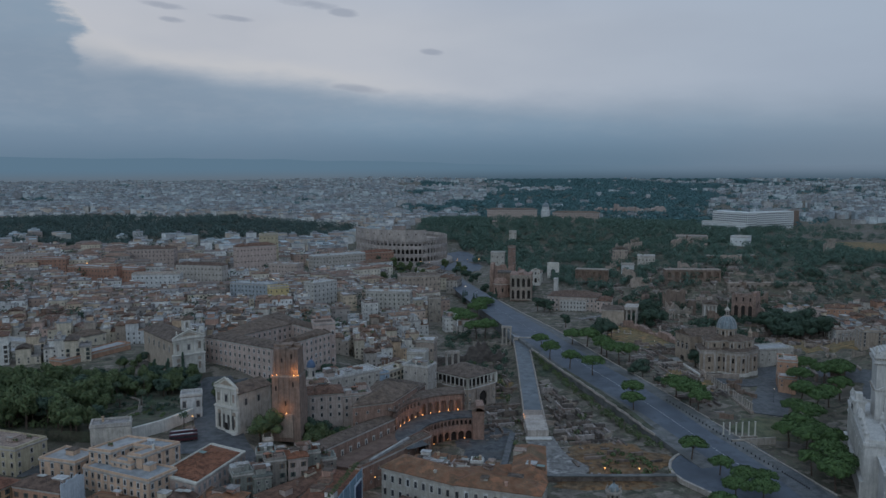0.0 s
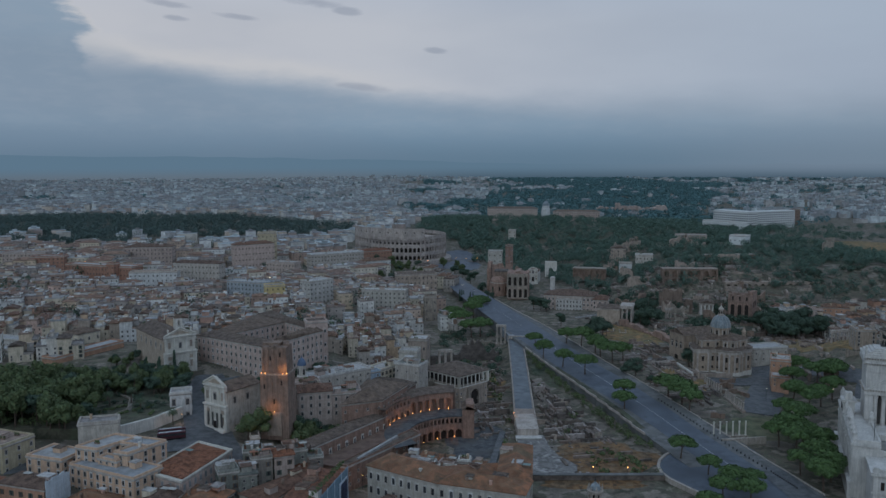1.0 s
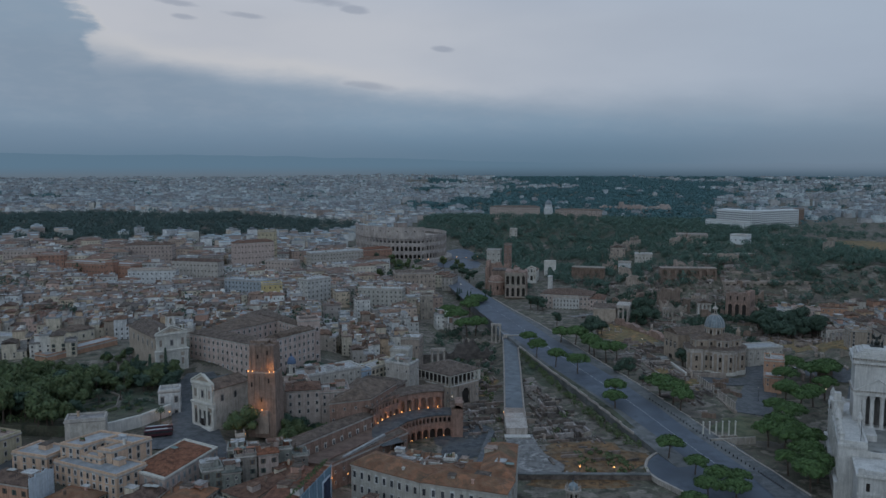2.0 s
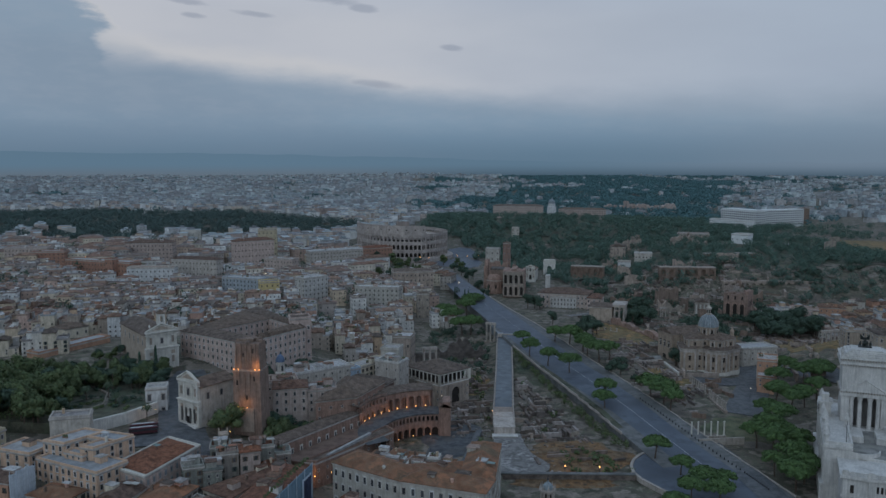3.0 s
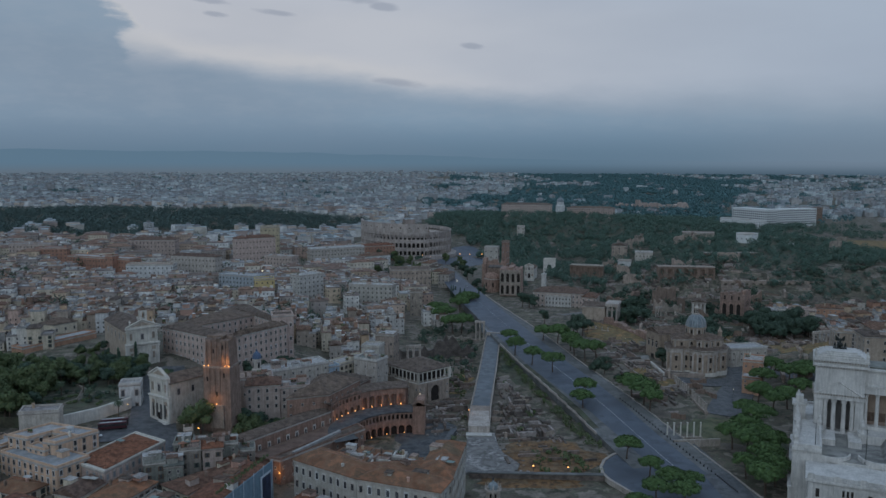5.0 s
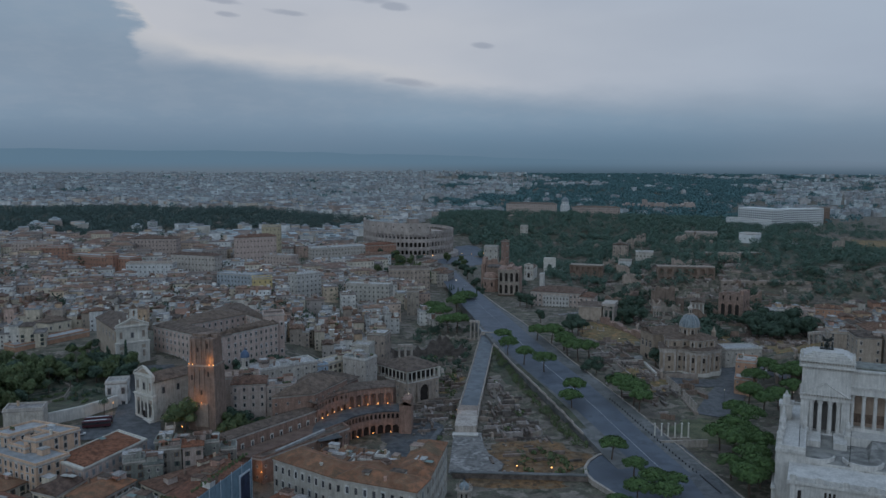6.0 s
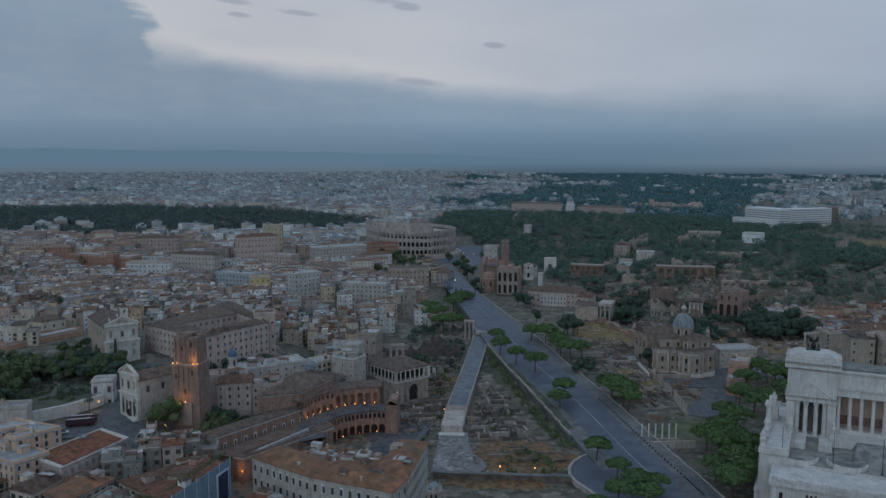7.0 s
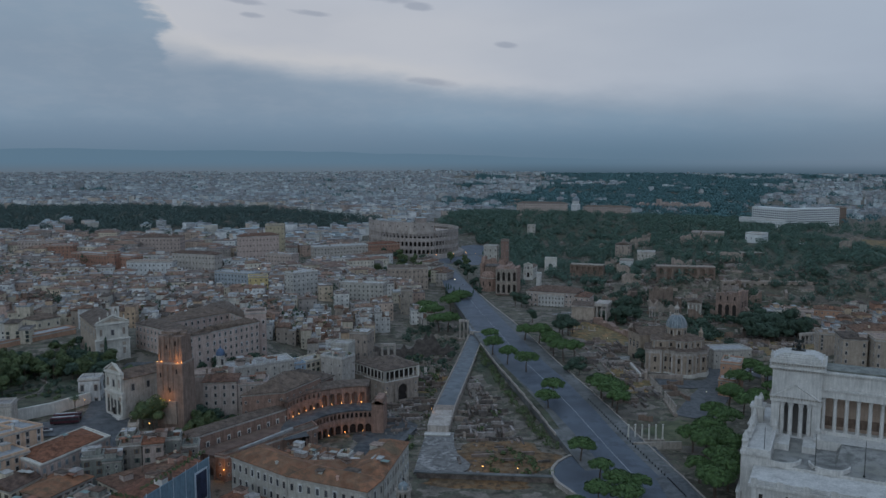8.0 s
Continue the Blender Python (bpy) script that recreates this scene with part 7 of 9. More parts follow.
def brick_hall():
    ob = thing("brick_hall", "towering roofless brick hall with tall niches and a broken top", "ruin", 263, 719, 0.5, -29, "ruins")
    rnd = random.Random(63)
    for name, q, h in (("front_wall", [(0, 0), (21, 0), (21, 3), (0, 3)], 26), ("side_wall", [(18, 3), (21, 3), (21, 27), (18, 27)], 27), ("west_wall", [(0, 3), (3, 3), (3, 27), (0, 27)], 22), ("rear_wall", [(3, 24), (18, 24), (18, 27), (3, 27)], 25)):
        sh = Shape()
        long_x = abs(q[1][0] - q[0][0]) > 4
        n = 6
        for i in range(n):
            f0, f1 = i / n, (i + 1) / n
            if long_x:
                r = [(q[0][0] + (q[1][0] - q[0][0]) * f0, q[0][1]), (q[0][0] + (q[1][0] - q[0][0]) * f1, q[0][1]), (q[0][0] + (q[1][0] - q[0][0]) * f1, q[2][1]), (q[0][0] + (q[1][0] - q[0][0]) * f0, q[2][1])]
            else:
                r = [(q[0][0], q[0][1] + (q[2][1] - q[0][1]) * f0), (q[1][0], q[0][1] + (q[2][1] - q[0][1]) * f0), (q[1][0], q[0][1] + (q[2][1] - q[0][1]) * f1), (q[0][0], q[0][1] + (q[2][1] - q[0][1]) * f1)]
            sh.prism(r, -3, h - 3.5 * rnd.random())
        part(name, sh, PINKBRICK, ob)
    for i, x in enumerate((2.5, 8.5, 14.5)):
        part("niche", Shape().box(x, -0.15, 3, x + 3.4, 0.2, 15), DARKVOID, ob)
        part("niche_arch", Shape().arch(5.2, 14.5, 3.4, 13, 1.0), PINKBRICK, ob, at=pose(x + 1.7, -1.0, 2))
        part("slit_window", Shape().box(x + 0.9, -0.15, 18.5, x + 2.3, 0.2, 22), DARKVOID, ob)
    for y in (6, 12, 18):
        part("slit_window", Shape().box(20.9, y, 12, 21.15, y + 2, 17), DARKVOID, ob)
    for x, h in ((-5, 9), (24, 14)):
        part("buttress", Shape().solid([(x, 0, -3), (x + 5, 0, -3), (x + 5, 6, -3), (x, 6, -3)], [(x + 0.5, 1, h), (x + 4, 1, h - 3), (x + 4, 5, h - 2), (x + 0.5, 5, h)]), BRICK, ob)


brick_hall()
shrine = thing("small_temple", "small pale temple front with columns, gable and a narrow tower", "temple", 247, 728, 0.5, -14)
part("cella", Shape().box(-6, 2.5, -3, 6, 15, 12), OLDTRAV, shrine)
part("podium", Shape().box(-6.5, -2, -3, 6.5, 15.5, 2), OLDSTONE, shrine)
for x in (-5, -1.7, 1.7, 5):
    part("column", Shape().rings([(0.9, 2), (0.75, 2.5), (0.62, 11), (0.95, 12)], 10, x, 0), TRAVERTINE, shrine)
part("lintel", Shape().box(-6.3, -1, 12, 6.3, 15, 13.6), OLDTRAV, shrine)
part("roof", Shape().gable(12.6, 16, 13.6, 2.6, 0.4, 0, 7), TILES_OLD, shrine)
part("tower", Shape().box(-2, 9, 10, 2, 13, 20), OLDTRAV, shrine)
part("tower_cap", Shape().hip(4, 4, 20, 1.6, 0.4, 0, 11), TILES_OLD, shrine)
court = thing("sunken_court", "sunken grey court with a flat deck, pale coping and columns", "excavation", 0, 0, 0)
part("deck", Shape().prism([(145, 533), (163.5, 539), (166, 552), (147, 547)], 0, 7.4), GREYTERRACE, court, "flat grey deck")
part("deck_edge", Shape().turned(154.3, 535.6, 6.6, 20, 0.7, 1.6, 0.31), OLDTRAV, court)
part("coping", Shape().turned(165.2, 524, 3, 1.0, 33, 4.2, 0.08), TRAVERTINE, court, "pale stone coping")
part("court_wall", Shape().turned(164.2, 524, 0, 0.8, 33, 6.3, 0.08).turned(152, 507, 0, 27, 0.8, 5.4, 0.1), OLDSTONE, court)
part("court_floor", Shape().prism([(138, 478), (164, 506), (163, 538), (138, 530)], 0, 3.4), surface("dark_court_floor", ((0.08, 0.08, 0.082), (0.12, 0.115, 0.11)), per="noise", mottle=0.4, size=3), court)
for i in range(10):
    part("column", Shape().rings([(0.7, 3), (0.55, 3.6), (0.45, 7.0), (0.7, 7.5)], 8, 146 + 1.6 * i, 531 - 2.4 * i), OLDTRAV, court)
for k in range(7):
    f = k / 6
    ruin_wall(150 + 30 * f, 674 - 66 * f, 11.5, 4.5, 5.5, -66, 520 + k, PINKBRICK, "row of broken pinkish brick shops along the old road")
big = [(300, 770, 36, 3, 18, 10), (330, 740, 30, 3, 12, -30), (243, 705, 12, 4, 12, 5), (225, 770, 22, 3, 18, 0), (200, 780, 18, 3, 14, 60), (180, 765, 20, 3, 12, -20)]
for i, (x, y, w, d, h, t) in enumerate(big):
    ruin_wall(x, y, w, d, h, t, 300 + i, BRICK, "tall broken brick wall of a ruined palace hall")


def arcade(x, y, z, n, w, h, turn, name, label, mat=BRICK, tiers=1):
    ob = thing(name, label, "ruin", x, y, z, turn, "arcades")
    mesh = Shape().arch(w, h, w * 0.62, h * 0.8, 2.5).mesh("arch_bay", mat)
    for k in range(tiers):
        for i in range(n):
            part("arch_bay", mesh, None, ob, at=pose(i * w, 0, k * h))
    part("core", Shape().box(-w / 2, 2.5, -6, n * w - w / 2, 12, h * tiers), mat, ob)
    part("coping", Shape().box(-w / 2, -0.3, h * tiers, n * w - w / 2, 12, h * tiers + 0.6), OLDSTONE, ob)


arcade(232, 812, 19, 7, 8, 8, -4, "hill_arcade", "two tiers of brown arches under the palace hill", BRICK, 2)
arcade(292, 800, 16, 14, 7, 6.5, 2, "hill_arcade", "long arcaded retaining wall of the palace hill", OLDSTONE, 1)
arcade(300, 890, 34, 10, 6, 6, 5, "hill_arcade", "row of dark brick arches on the palace hill", BRICK, 1)
arcade(150, 880, 20, 6, 6, 7, -15, "hill_arcade", "short arcade in the ruins", BRICK, 1)
palazzo("garden_house", "small white two-storey garden house on the hill", [(223, 908), (242, 905), (244, 915), (225, 918)], 24, 39, PALE, "flat", TERRACE, 2, 3.6, None, singles=False, clutter=1)
palazzo("garden_house", "small white garden house on the hill", [(203, 902), (217, 899), (219, 908), (205, 911)], 18, 30, PALE, "flat", TERRACE, 1, 3.6, None, singles=False)
palazzo("white_museum", "plain white block-shaped museum building", [(376, 1040), (392, 1026), (404, 1041), (388, 1055)], 30, 49, CONCRETE, "flat", TERRACE, 2, 5, None, singles=False)
palazzo("small_white_block", "small white house among the trees", [(434, 1015), (448, 1012), (450, 1022), (436, 1025)], 28, 38, PALE, "flat", TERRACE, 2, 5, None, singles=False)
palazzo("ruined_block", "tall brown ruined palace block", [(205, 958), (222, 955), (226, 970), (208, 974)], 30, 41, OLDSTONE, "gable", TILES_OLD, 2, 5, None, singles=False)
palazzo("ruined_block", "broad brown ruined palace block", [(320, 1090), (360, 1080), (366, 1104), (326, 1112)], 34, 45, OLDSTONE, "flat", TERRACE, 1, 6, None, singles=False)
palazzo("white_tower_house", "small white tower-like house among the trees", [(107, 1287), (118, 1284), (120, 1296), (109, 1299)], 24, 36.5, PALE, "flat", TERRACE, 2, 4, None, singles=False)
palazzo("long_convent", "long pale convent with a church tower on a wooded hill", [(90, 1620), (190, 1610), (193, 1632), (92, 1640)], 36, 53, DUSKPINK, "hip", TILES_OLD, 3, 4.5, None, singles=False)
palazzo("long_convent", "long brown convent wing on a wooded hill", [(220, 1600), (310, 1580), (314, 1600), (224, 1620)], 34, 48, DUSKPINK, "hip", TILES_OLD, 3, 4.5, None, singles=False)
dm = thing("hill_dome", "small grey church dome above the trees", "dome", 206, 1600, 33)
part("drum", Shape().rings([(9, -4), (9, 20), (7, 21), (7, 27)], 12), PALE, dm)
part("dome", Shape().rings([(7.4, 27), (6.4, 31), (4, 34), (1, 36), (0.6, 40)], 14), LEAD, dm)
for i in range(7):
    ruin_wall(405 + 25 * i, 2060 - 4 * i, 26, 16, 18 + 9 * (i * 37 % 5) / 4, 10 * (i % 3), 560 + i, DUSKPINK, "huge brown ruined bath wall beyond the woods")


def office_block():
    lab = "long white modern office block with ribbon windows"
    for q, z1 in (([(556, 1640), (597, 1562), (620, 1574), (580, 1652)], 48), ([(600, 1590), (724, 1647), (716, 1666), (592, 1610)], 46)):
        cx, cy = sum(a[0] for a in q) / 4, sum(a[1] for a in q) / 4
        ob = thing("office_block", lab, "office building", cx, cy, 10, 0, "office blocks")
        p = [(a[0] - cx, a[1] - cy) for a in q]
        part("wall", Shape().prism(p, -6, z1 - 10), CONCRETE, ob)
        for k in range(7):
            part("window_band", Shape().prism(shrink(p, -0.25), 6 + k * 4.4, 7.9 + k * 4.4), GLASS, ob)
        mull = Shape()
        for a, b in zip(p, p[1:] + p[:1]):
            n = int(math.dist(a, b) / 5)
            for i in range(n + 1):
                mull.turned(a[0] + (b[0] - a[0]) * i / n, a[1] + (b[1] - a[1]) * i / n, 4, 1.2, 1.2, z1 - 14, math.atan2(b[1] - a[1], b[0] - a[0]))
        part("mullion_grid", mull, CONCRETE, ob, kind="stuff")
        part("roof_slab", Shape().prism(shrink(p, -0.8), z1 - 10, z1 - 9.2), CONCRETE, ob)
    palazzo("office_wing", "low white modern wing", [(520, 1600), (560, 1560), (572, 1572), (532, 1614)], 12, 30, CONCRETE, "flat", TERRACE, 3, 4, None, singles=False)
    palazzo("office_wing", "low white modern wing in front of the tall block", [(556, 1556), (590, 1548), (594, 1560), (560, 1568)], 12, 28, CONCRETE, "flat", TERRACE, 3, 4, None, singles=False)
    palazzo("brick_office", "red-brown brick tower block", [(738, 1682), (754, 1688), (750, 1702), (734, 1696)], 10, 46, BRICK, "flat", TERRACE, 6, 4, None, singles=False)


office_block()
palazzo("orange_corner_house", "orange house of stepped blocks by the lane", [(212, 496), (223, 492), (229, 507), (218, 512)], 4, 18.5, DUSKORANGE, "flat", TERRACE, 3, 3.4, WIN_SMALL, clutter=3)
palazzo("hillside_house", "pale pinkish house with a stepped roof among the oaks", [(312, 692), (334, 686), (339, 700), (317, 706)], 0, 15, PINKISH, "flat", TERRACE, 4, 3.6, WIN_SMALL, clutter=3)
palazzo("hillside_house", "orange house under brown tiles on the hillside", [(336, 690), (356, 684), (360, 700), (341, 705)], 0, 17, DUSKORANGE, "hip", TILES, 4, 3.6, WIN_SMALL, clutter=2)
palazzo("orange_corner_house", "low orange house by the lane", [(208, 484), (217, 480), (221, 491), (212, 495)], 4, 11, DUSKORANGE, "flat", TERRACE, 2, 3.4, WIN_SMALL)
palazzo("grey_hall", "low grey building with a pale flat roof", [(220, 544), (246, 550), (242, 564), (216, 558)], 4, 14, PALE, "flat", SHEET, 2, 5, WIN_SMALL)
for i, (x, y, w, d, z1) in enumerate(((277, 474, 12, 14, 41), (296, 466, 24, 18, 42.5), (304, 502, 30, 18, 39), (284, 526, 12, 10, 32), (334, 484, 30, 20, 43))):
    palazzo("hilltop_palace", "beige palace with rows of windows on the hill", [(x - w / 2, y - d / 2), (x + w / 2, y - d / 2 - 3), (x + w / 2 + 2, y + d / 2), (x - w / 2 + 2, y + d / 2 + 3)], 20, z1, BEIGESTONE, "hip" if i % 2 == 0 else "flat", TILES, 4, 4.6, WIN, clutter=3)


# ---- trees ----
def make_pine(seed, h=13.0, r=6.5):
    rnd = random.Random(seed)
    t, lean = Shape(), (rnd.random() - 0.5) * 2.2
    t.beam((0, 0, -0.5), (lean * 0.4, 0.2, h * 0.36), 0.42, 7, 0.33)
    t.beam((lean * 0.4, 0.2, h * 0.36), (lean, 0, h * 0.62), 0.33, 7, 0.25)
    blobs = []
    wide, deep = 1.0 + 0.22 * (rnd.random() - 0.5), 1.0 + 0.22 * (rnd.random() - 0.5)
    for i in range(24):
        a, k = i * 2.4 + 0.5 * rnd.random(), (i / 24) ** 0.5
        x, y = lean + wide * r * (0.66 + 0.22 * rnd.random()) * k * math.cos(a), deep * r * (0.66 + 0.22 * rnd.random()) * k * math.sin(a)
        z = h * (0.90 - 0.19 * k * k + 0.06 * rnd.random())
        blobs.append((x, y, z, r * (0.24 + 0.14 * rnd.random()), r * (0.24 + 0.14 * rnd.random()), h * (0.085 + 0.05 * rnd.random())))
        if i % 2:
            t.beam((lean, 0, h * (0.56 + 0.06 * rnd.random())), (x, y, z - h * 0.03), 0.13, 4, 0.05)
    return t.mesh("trunk", BARK), leaf_cloud(blobs, 150, 0.33, seed).mesh("crown", PINE)


def make_broadleaf(seed, h=11.0, r=4.6, mat=LEAF, count=170, size=0.33):
    rnd = random.Random(seed)
    t = Shape()
    t.beam((0, 0, -0.5), (0.2, 0.1, h * 0.4), 0.36, 6, 0.25)
    blobs = []
    for i in range(12):
        a, k = i * 2.4, rnd.random() ** 0.5
        z = h * (0.42 + 0.46 * rnd.random())
        w = r * 0.62 * k * (1.15 - abs(z / h - 0.6))
        blobs.append((w * math.cos(a), w * math.sin(a), z, r * (0.36 + 0.16 * rnd.random()), r * (0.36 + 0.16 * rnd.random()), h * (0.14 + 0.05 * rnd.random())))
        t.beam((0.2, 0.1, h * 0.36), (w * math.cos(a) * 0.8, w * math.sin(a) * 0.8, z), 0.12, 4, 0.04)
    return t.mesh("trunk", BARK), leaf_cloud(blobs, count, size, seed).mesh("crown", mat)


def make_cypress(seed, h=13.0):
    t = Shape().beam((0, 0, -0.5), (0, 0, h * 0.5), 0.2, 5, 0.1)
    blobs = [(0, 0, h * (0.16 + 0.1 * i), 1.3 * (1 - i / 9.5) + 0.25, 1.3 * (1 - i / 9.5) + 0.25, h * 0.085) for i in range(9)]
    return t.mesh("trunk", BARK), leaf_cloud(blobs, 55, 0.4, seed).mesh("crown", DARKLEAF)


PINES = [make_pine(i, 10.5 + 0.8 * (i % 3), 6.6 + 0.5 * (i % 4)) for i in range(6)]
BROADS = [make_broadleaf(20 + i, 10 + i % 4, 4.2 + 0.4 * (i % 3)) for i in range(6)]
DARKS = [make_broadleaf(40 + i, 10 + i % 3, 4.4 + 0.4 * (i % 3), DARKLEAF) for i in range(4)]
CYPRESS = [make_cypress(60 + i, 12 + 2 * i) for i in range(3)]


def tree(name, label, kinds, x, y, z=None, k=1.0, rnd=random.Random(77), group="trees"):
    ob = thing(name, label, "tree", x, y, ground(x, y) if z is None else z, rnd.random() * 360, group)
    ob.scale = (k, k, k * (0.92 + 0.16 * rnd.random()))
    tr, cr = kinds[rnd.randrange(len(kinds))]
    part("trunk", tr, None, ob)
    part("crown", cr, None, ob)
    return ob


PINE_LABEL = "umbrella pine with a flat dark green crown on a bare trunk"
road_z = lambda y: 1.8 + 7.2 * ss(349, 512, y) + 3.0 * ss(500, 640, y)
for x, y, k in ((71, 568, 1.0), (73, 536, 1.05), (83, 514, 1.12), (95, 498, 1.1), (110, 450, 1.1), (106, 434, 1.0), (118, 368, 1.0), (125, 349, 0.95), (131, 333, 0.95), (139, 335, 0.85), (121, 319, 1.0), (133, 320, 0.95), (112, 309, 0.9)):
    tree("umbrella_pine", PINE_LABEL, PINES, x, y, road_z(y) - 0.8, k, group="avenue pines")
for x, y, k in ((95, 578, 1.25), (105, 574, 1.35), (113, 560, 1.15), (114, 546, 1.3), (120, 534, 1.25), (127, 535, 1.1), (137, 458, 1.3), (142, 448, 1.25), (143, 437, 1.1)):
    tree("umbrella_pine", PINE_LABEL, PINES, x, y, max(0.8, road_z(y) - 2.0), k, group="avenue pines")
for x, y, k in ((122, 501, 0.95), (128, 502, 1.0), (133, 484, 0.55)):
    tree("holm_oak", "dark rounded tree beside the avenue", DARKS, x, y, max(0.8, road_z(y) - 2.0), k, group="avenue trees")
for x, y, k in ((-12, 892, 1.1), (-4, 898, 1.2), (2, 888, 1.0), (8, 905, 1.1), (34, 905, 1.3), (43, 846, 0.9), (46, 858, 1.0), (48, 815, 0.7), (53, 805, 0.75), (40, 930, 1.2), (30, 960, 1.2), (181, 722, 1.4), (188, 726, 1.6), (194, 720, 1.4)):
    tree("holm_oak", "dark rounded evergreen tree among the ruins", DARKS, x, y, None, k, group="hillside oaks")
for x, y in ((31, 706), (27, 638), (19, 664), (12, 672), (34, 640), (38, 742)):
    tree("umbrella_pine", PINE_LABEL, PINES, x, y, ground(x, y), 1.5, group="avenue pines")
rnd = random.Random(31)
for x, y, z, k in ((194, 412, 3, 1.2), (183, 400, 2, 1.1), (188, 378, 1.5, 1.2), (171, 336, 1, 1.2), (231, 501, 6, 1.05), (236, 484, 6, 1.15), (249, 490, 7, 1.2), (219, 478, 5, 1.1), (204, 444, 4, 1.3), (190, 424, 3, 1.1), (210, 437, 4, 1.2), (221, 446, 4, 1.1), (232, 456, 5, 1.15), (173, 388, 1.5, 1.15), (175, 374, 1, 1.25), (185, 388, 1.5, 1.1), (178, 344, 1, 1.15), (168, 352, 1, 1.0), (180, 360, 1, 1.1), (170, 334, 1, 1.0), (242, 476, 8, 1.2)):
    tree("umbrella_pine", "dark pine on the slope beside the monument", PINES, x, y, z, k, group="slope pines")
for i in range(74):
    x, y = 248 + 82 * rnd.random(), 624 + 70 * rnd.random()
    if x < 264 + 0.22 * (y - 624) or y < 640 and x > 300:
        continue
    tree("holm_oak", "tall dark evergreen oak on the hillside", DARKS, x, y, None, 1.15 + 0.5 * rnd.random(), group="hillside oaks")
for x, y, k in ((-66, 376, 1.0), (-59, 378, 1.1), (-52, 381, 1.0), (-46, 384, 0.9)):
    tree("street_tree", "dark leafy tree below the tower houses", DARKS, x, y, None, k, group="street trees")
for x, y, k in ((-91, 443, 0.7), (-86, 452, 0.8), (-80, 460, 0.75), (-75, 468, 0.8), (-69, 476, 0.8), (-83, 446, 0.7)):
    tree("street_tree", "dark leafy tree along the convent wing", DARKS, x, y, None, k, group="street trees")
for i in range(26):
    x, y = -126 + 44 * rnd.random(), 402 + 32 * rnd.random()
    if math.hypot(x + 146, y - 446) < 22 or abs(x + 118 - (390 - y) * 0.28) < 5:
        continue
    tree("street_tree", "dark leafy tree before the convent", DARKS, x, y, None, 0.5 + 0.25 * rnd.random(), group="street trees")
for i in range(40):
    x, y = -238 + 66 * rnd.random(), 427 + 50 * rnd.random()
    if x > -176 or y > 443 + max(0, x + 212) * 0.9:
        continue
    tree("garden_tree", "leafy green garden tree below the orange range", BROADS + DARKS, x, y, None, 0.45 + 0.25 * rnd.random(), group="villa garden trees")
# villa garden
for i in range(390):
    x, y = -285 + 150 * rnd.random(), 338 + 100 * rnd.random()
    if x < -0.60 * y - 16 or x > -158 and y < 400 or x > -140 or y > 426 and x > -222 or y < 344 and x > -215 or x > -166 and 372 < y < 400:
        continue
    k = 0.6 + 0.3 * rnd.random() if x > -160 else 0.75 + 0.3 * rnd.random() if y > 400 else 0.95 + 0.45 * rnd.random()
    tree("garden_tree", "leafy green garden tree in the villa park", BROADS + DARKS[:1], x, y, 24.8 if y < 424 and x > -250 else None, k, group="villa garden trees")


thicket = random.Random(83)
spots = [(-250 + 96 * thicket.random(), 350 + 74 * thicket.random()) for _ in range(330)]
blobs = [(x, y, 26.4, 2.2 + 1.4 * thicket.random(), 2.2 + 1.4 * thicket.random(), 1.6 + 1.2 * thicket.random()) for x, y in spots if x > -0.60 * y - 20 and not (x > -166 and y < 400)]
tagged(new("garden_thicket", leaf_cloud(blobs, 60, 0.42, 84).mesh("garden_thicket", LEAF)), "dense green undergrowth below the villa park trees", "bushes", "", "stuff")
blobs = [(-168 + 44 * thicket.random(), 352 + 50 * thicket.random(), 25.7, 1.0 + 1.0 * thicket.random(), 1.0 + 1.0 * thicket.random(), 0.9 + 0.7 * thicket.random()) for _ in range(70)]
tagged(new("terrace_shrubs", leaf_cloud([b for b in blobs if b[0] < -126 - 0.62 * (384 - b[1]) - 3], 60, 0.28, 85).mesh("terrace_shrubs", DARKLEAF)), "dark clipped shrubs on the garden terrace", "bushes", "", "stuff")
for i in range(46):
    x, y = -174 + 44 * thicket.random(), 398 + 36 * thicket.random()
    if math.hypot(x + 146, y - 446) < 15 or x > -132 and y < 404:
        continue
    tree("garden_tree", "dark leafy tree between the garden and the convent church", DARKS + BROADS[:2], x, y, max(25.0, ground(x, y)), 0.6 + 0.35 * thicket.random(), rnd=thicket, group="villa garden trees")


def palm(x, y, z, h, seed):
    rnd = random.Random(seed)
    ob = thing("palm_tree", "slender palm with a drooping crown of fronds", "palm", x, y, z, rnd.random() * 360, "palms")
    part("trunk", Shape().beam((0, 0, -0.5), (0.3, 0, h), 0.26, 7, 0.18), BARK, ob)
    fr = Shape()
    for i in range(34):
        a, up = i * 2.4, 0.9 - 1.5 * (i / 34)
        r = 2.6 + 0.5 * rnd.random()
        c, sn = math.cos(a), math.sin(a)
        p0, p1, p2 = (0.3, 0, h), (0.3 + c * r * 0.6, sn * r * 0.6, h + up * 1.2), (0.3 + c * r, sn * r, h + up * 0.9 - 1.0)
        w = 0.32
        fr.face([(p0[0] - sn * w * 0.3, p0[1] + c * w * 0.3, p0[2]), (p0[0] + sn * w * 0.3, p0[1] - c * w * 0.3, p0[2]), (p1[0] + sn * w, p1[1] - c * w, p1[2]), (p1[0] - sn * w, p1[1] + c * w, p1[2])])
        fr.face([(p1[0] - sn * w, p1[1] + c * w, p1[2]), (p1[0] + sn * w, p1[1] - c * w, p1[2]), p2])
    part("fronds", fr, PALMLEAF, ob)


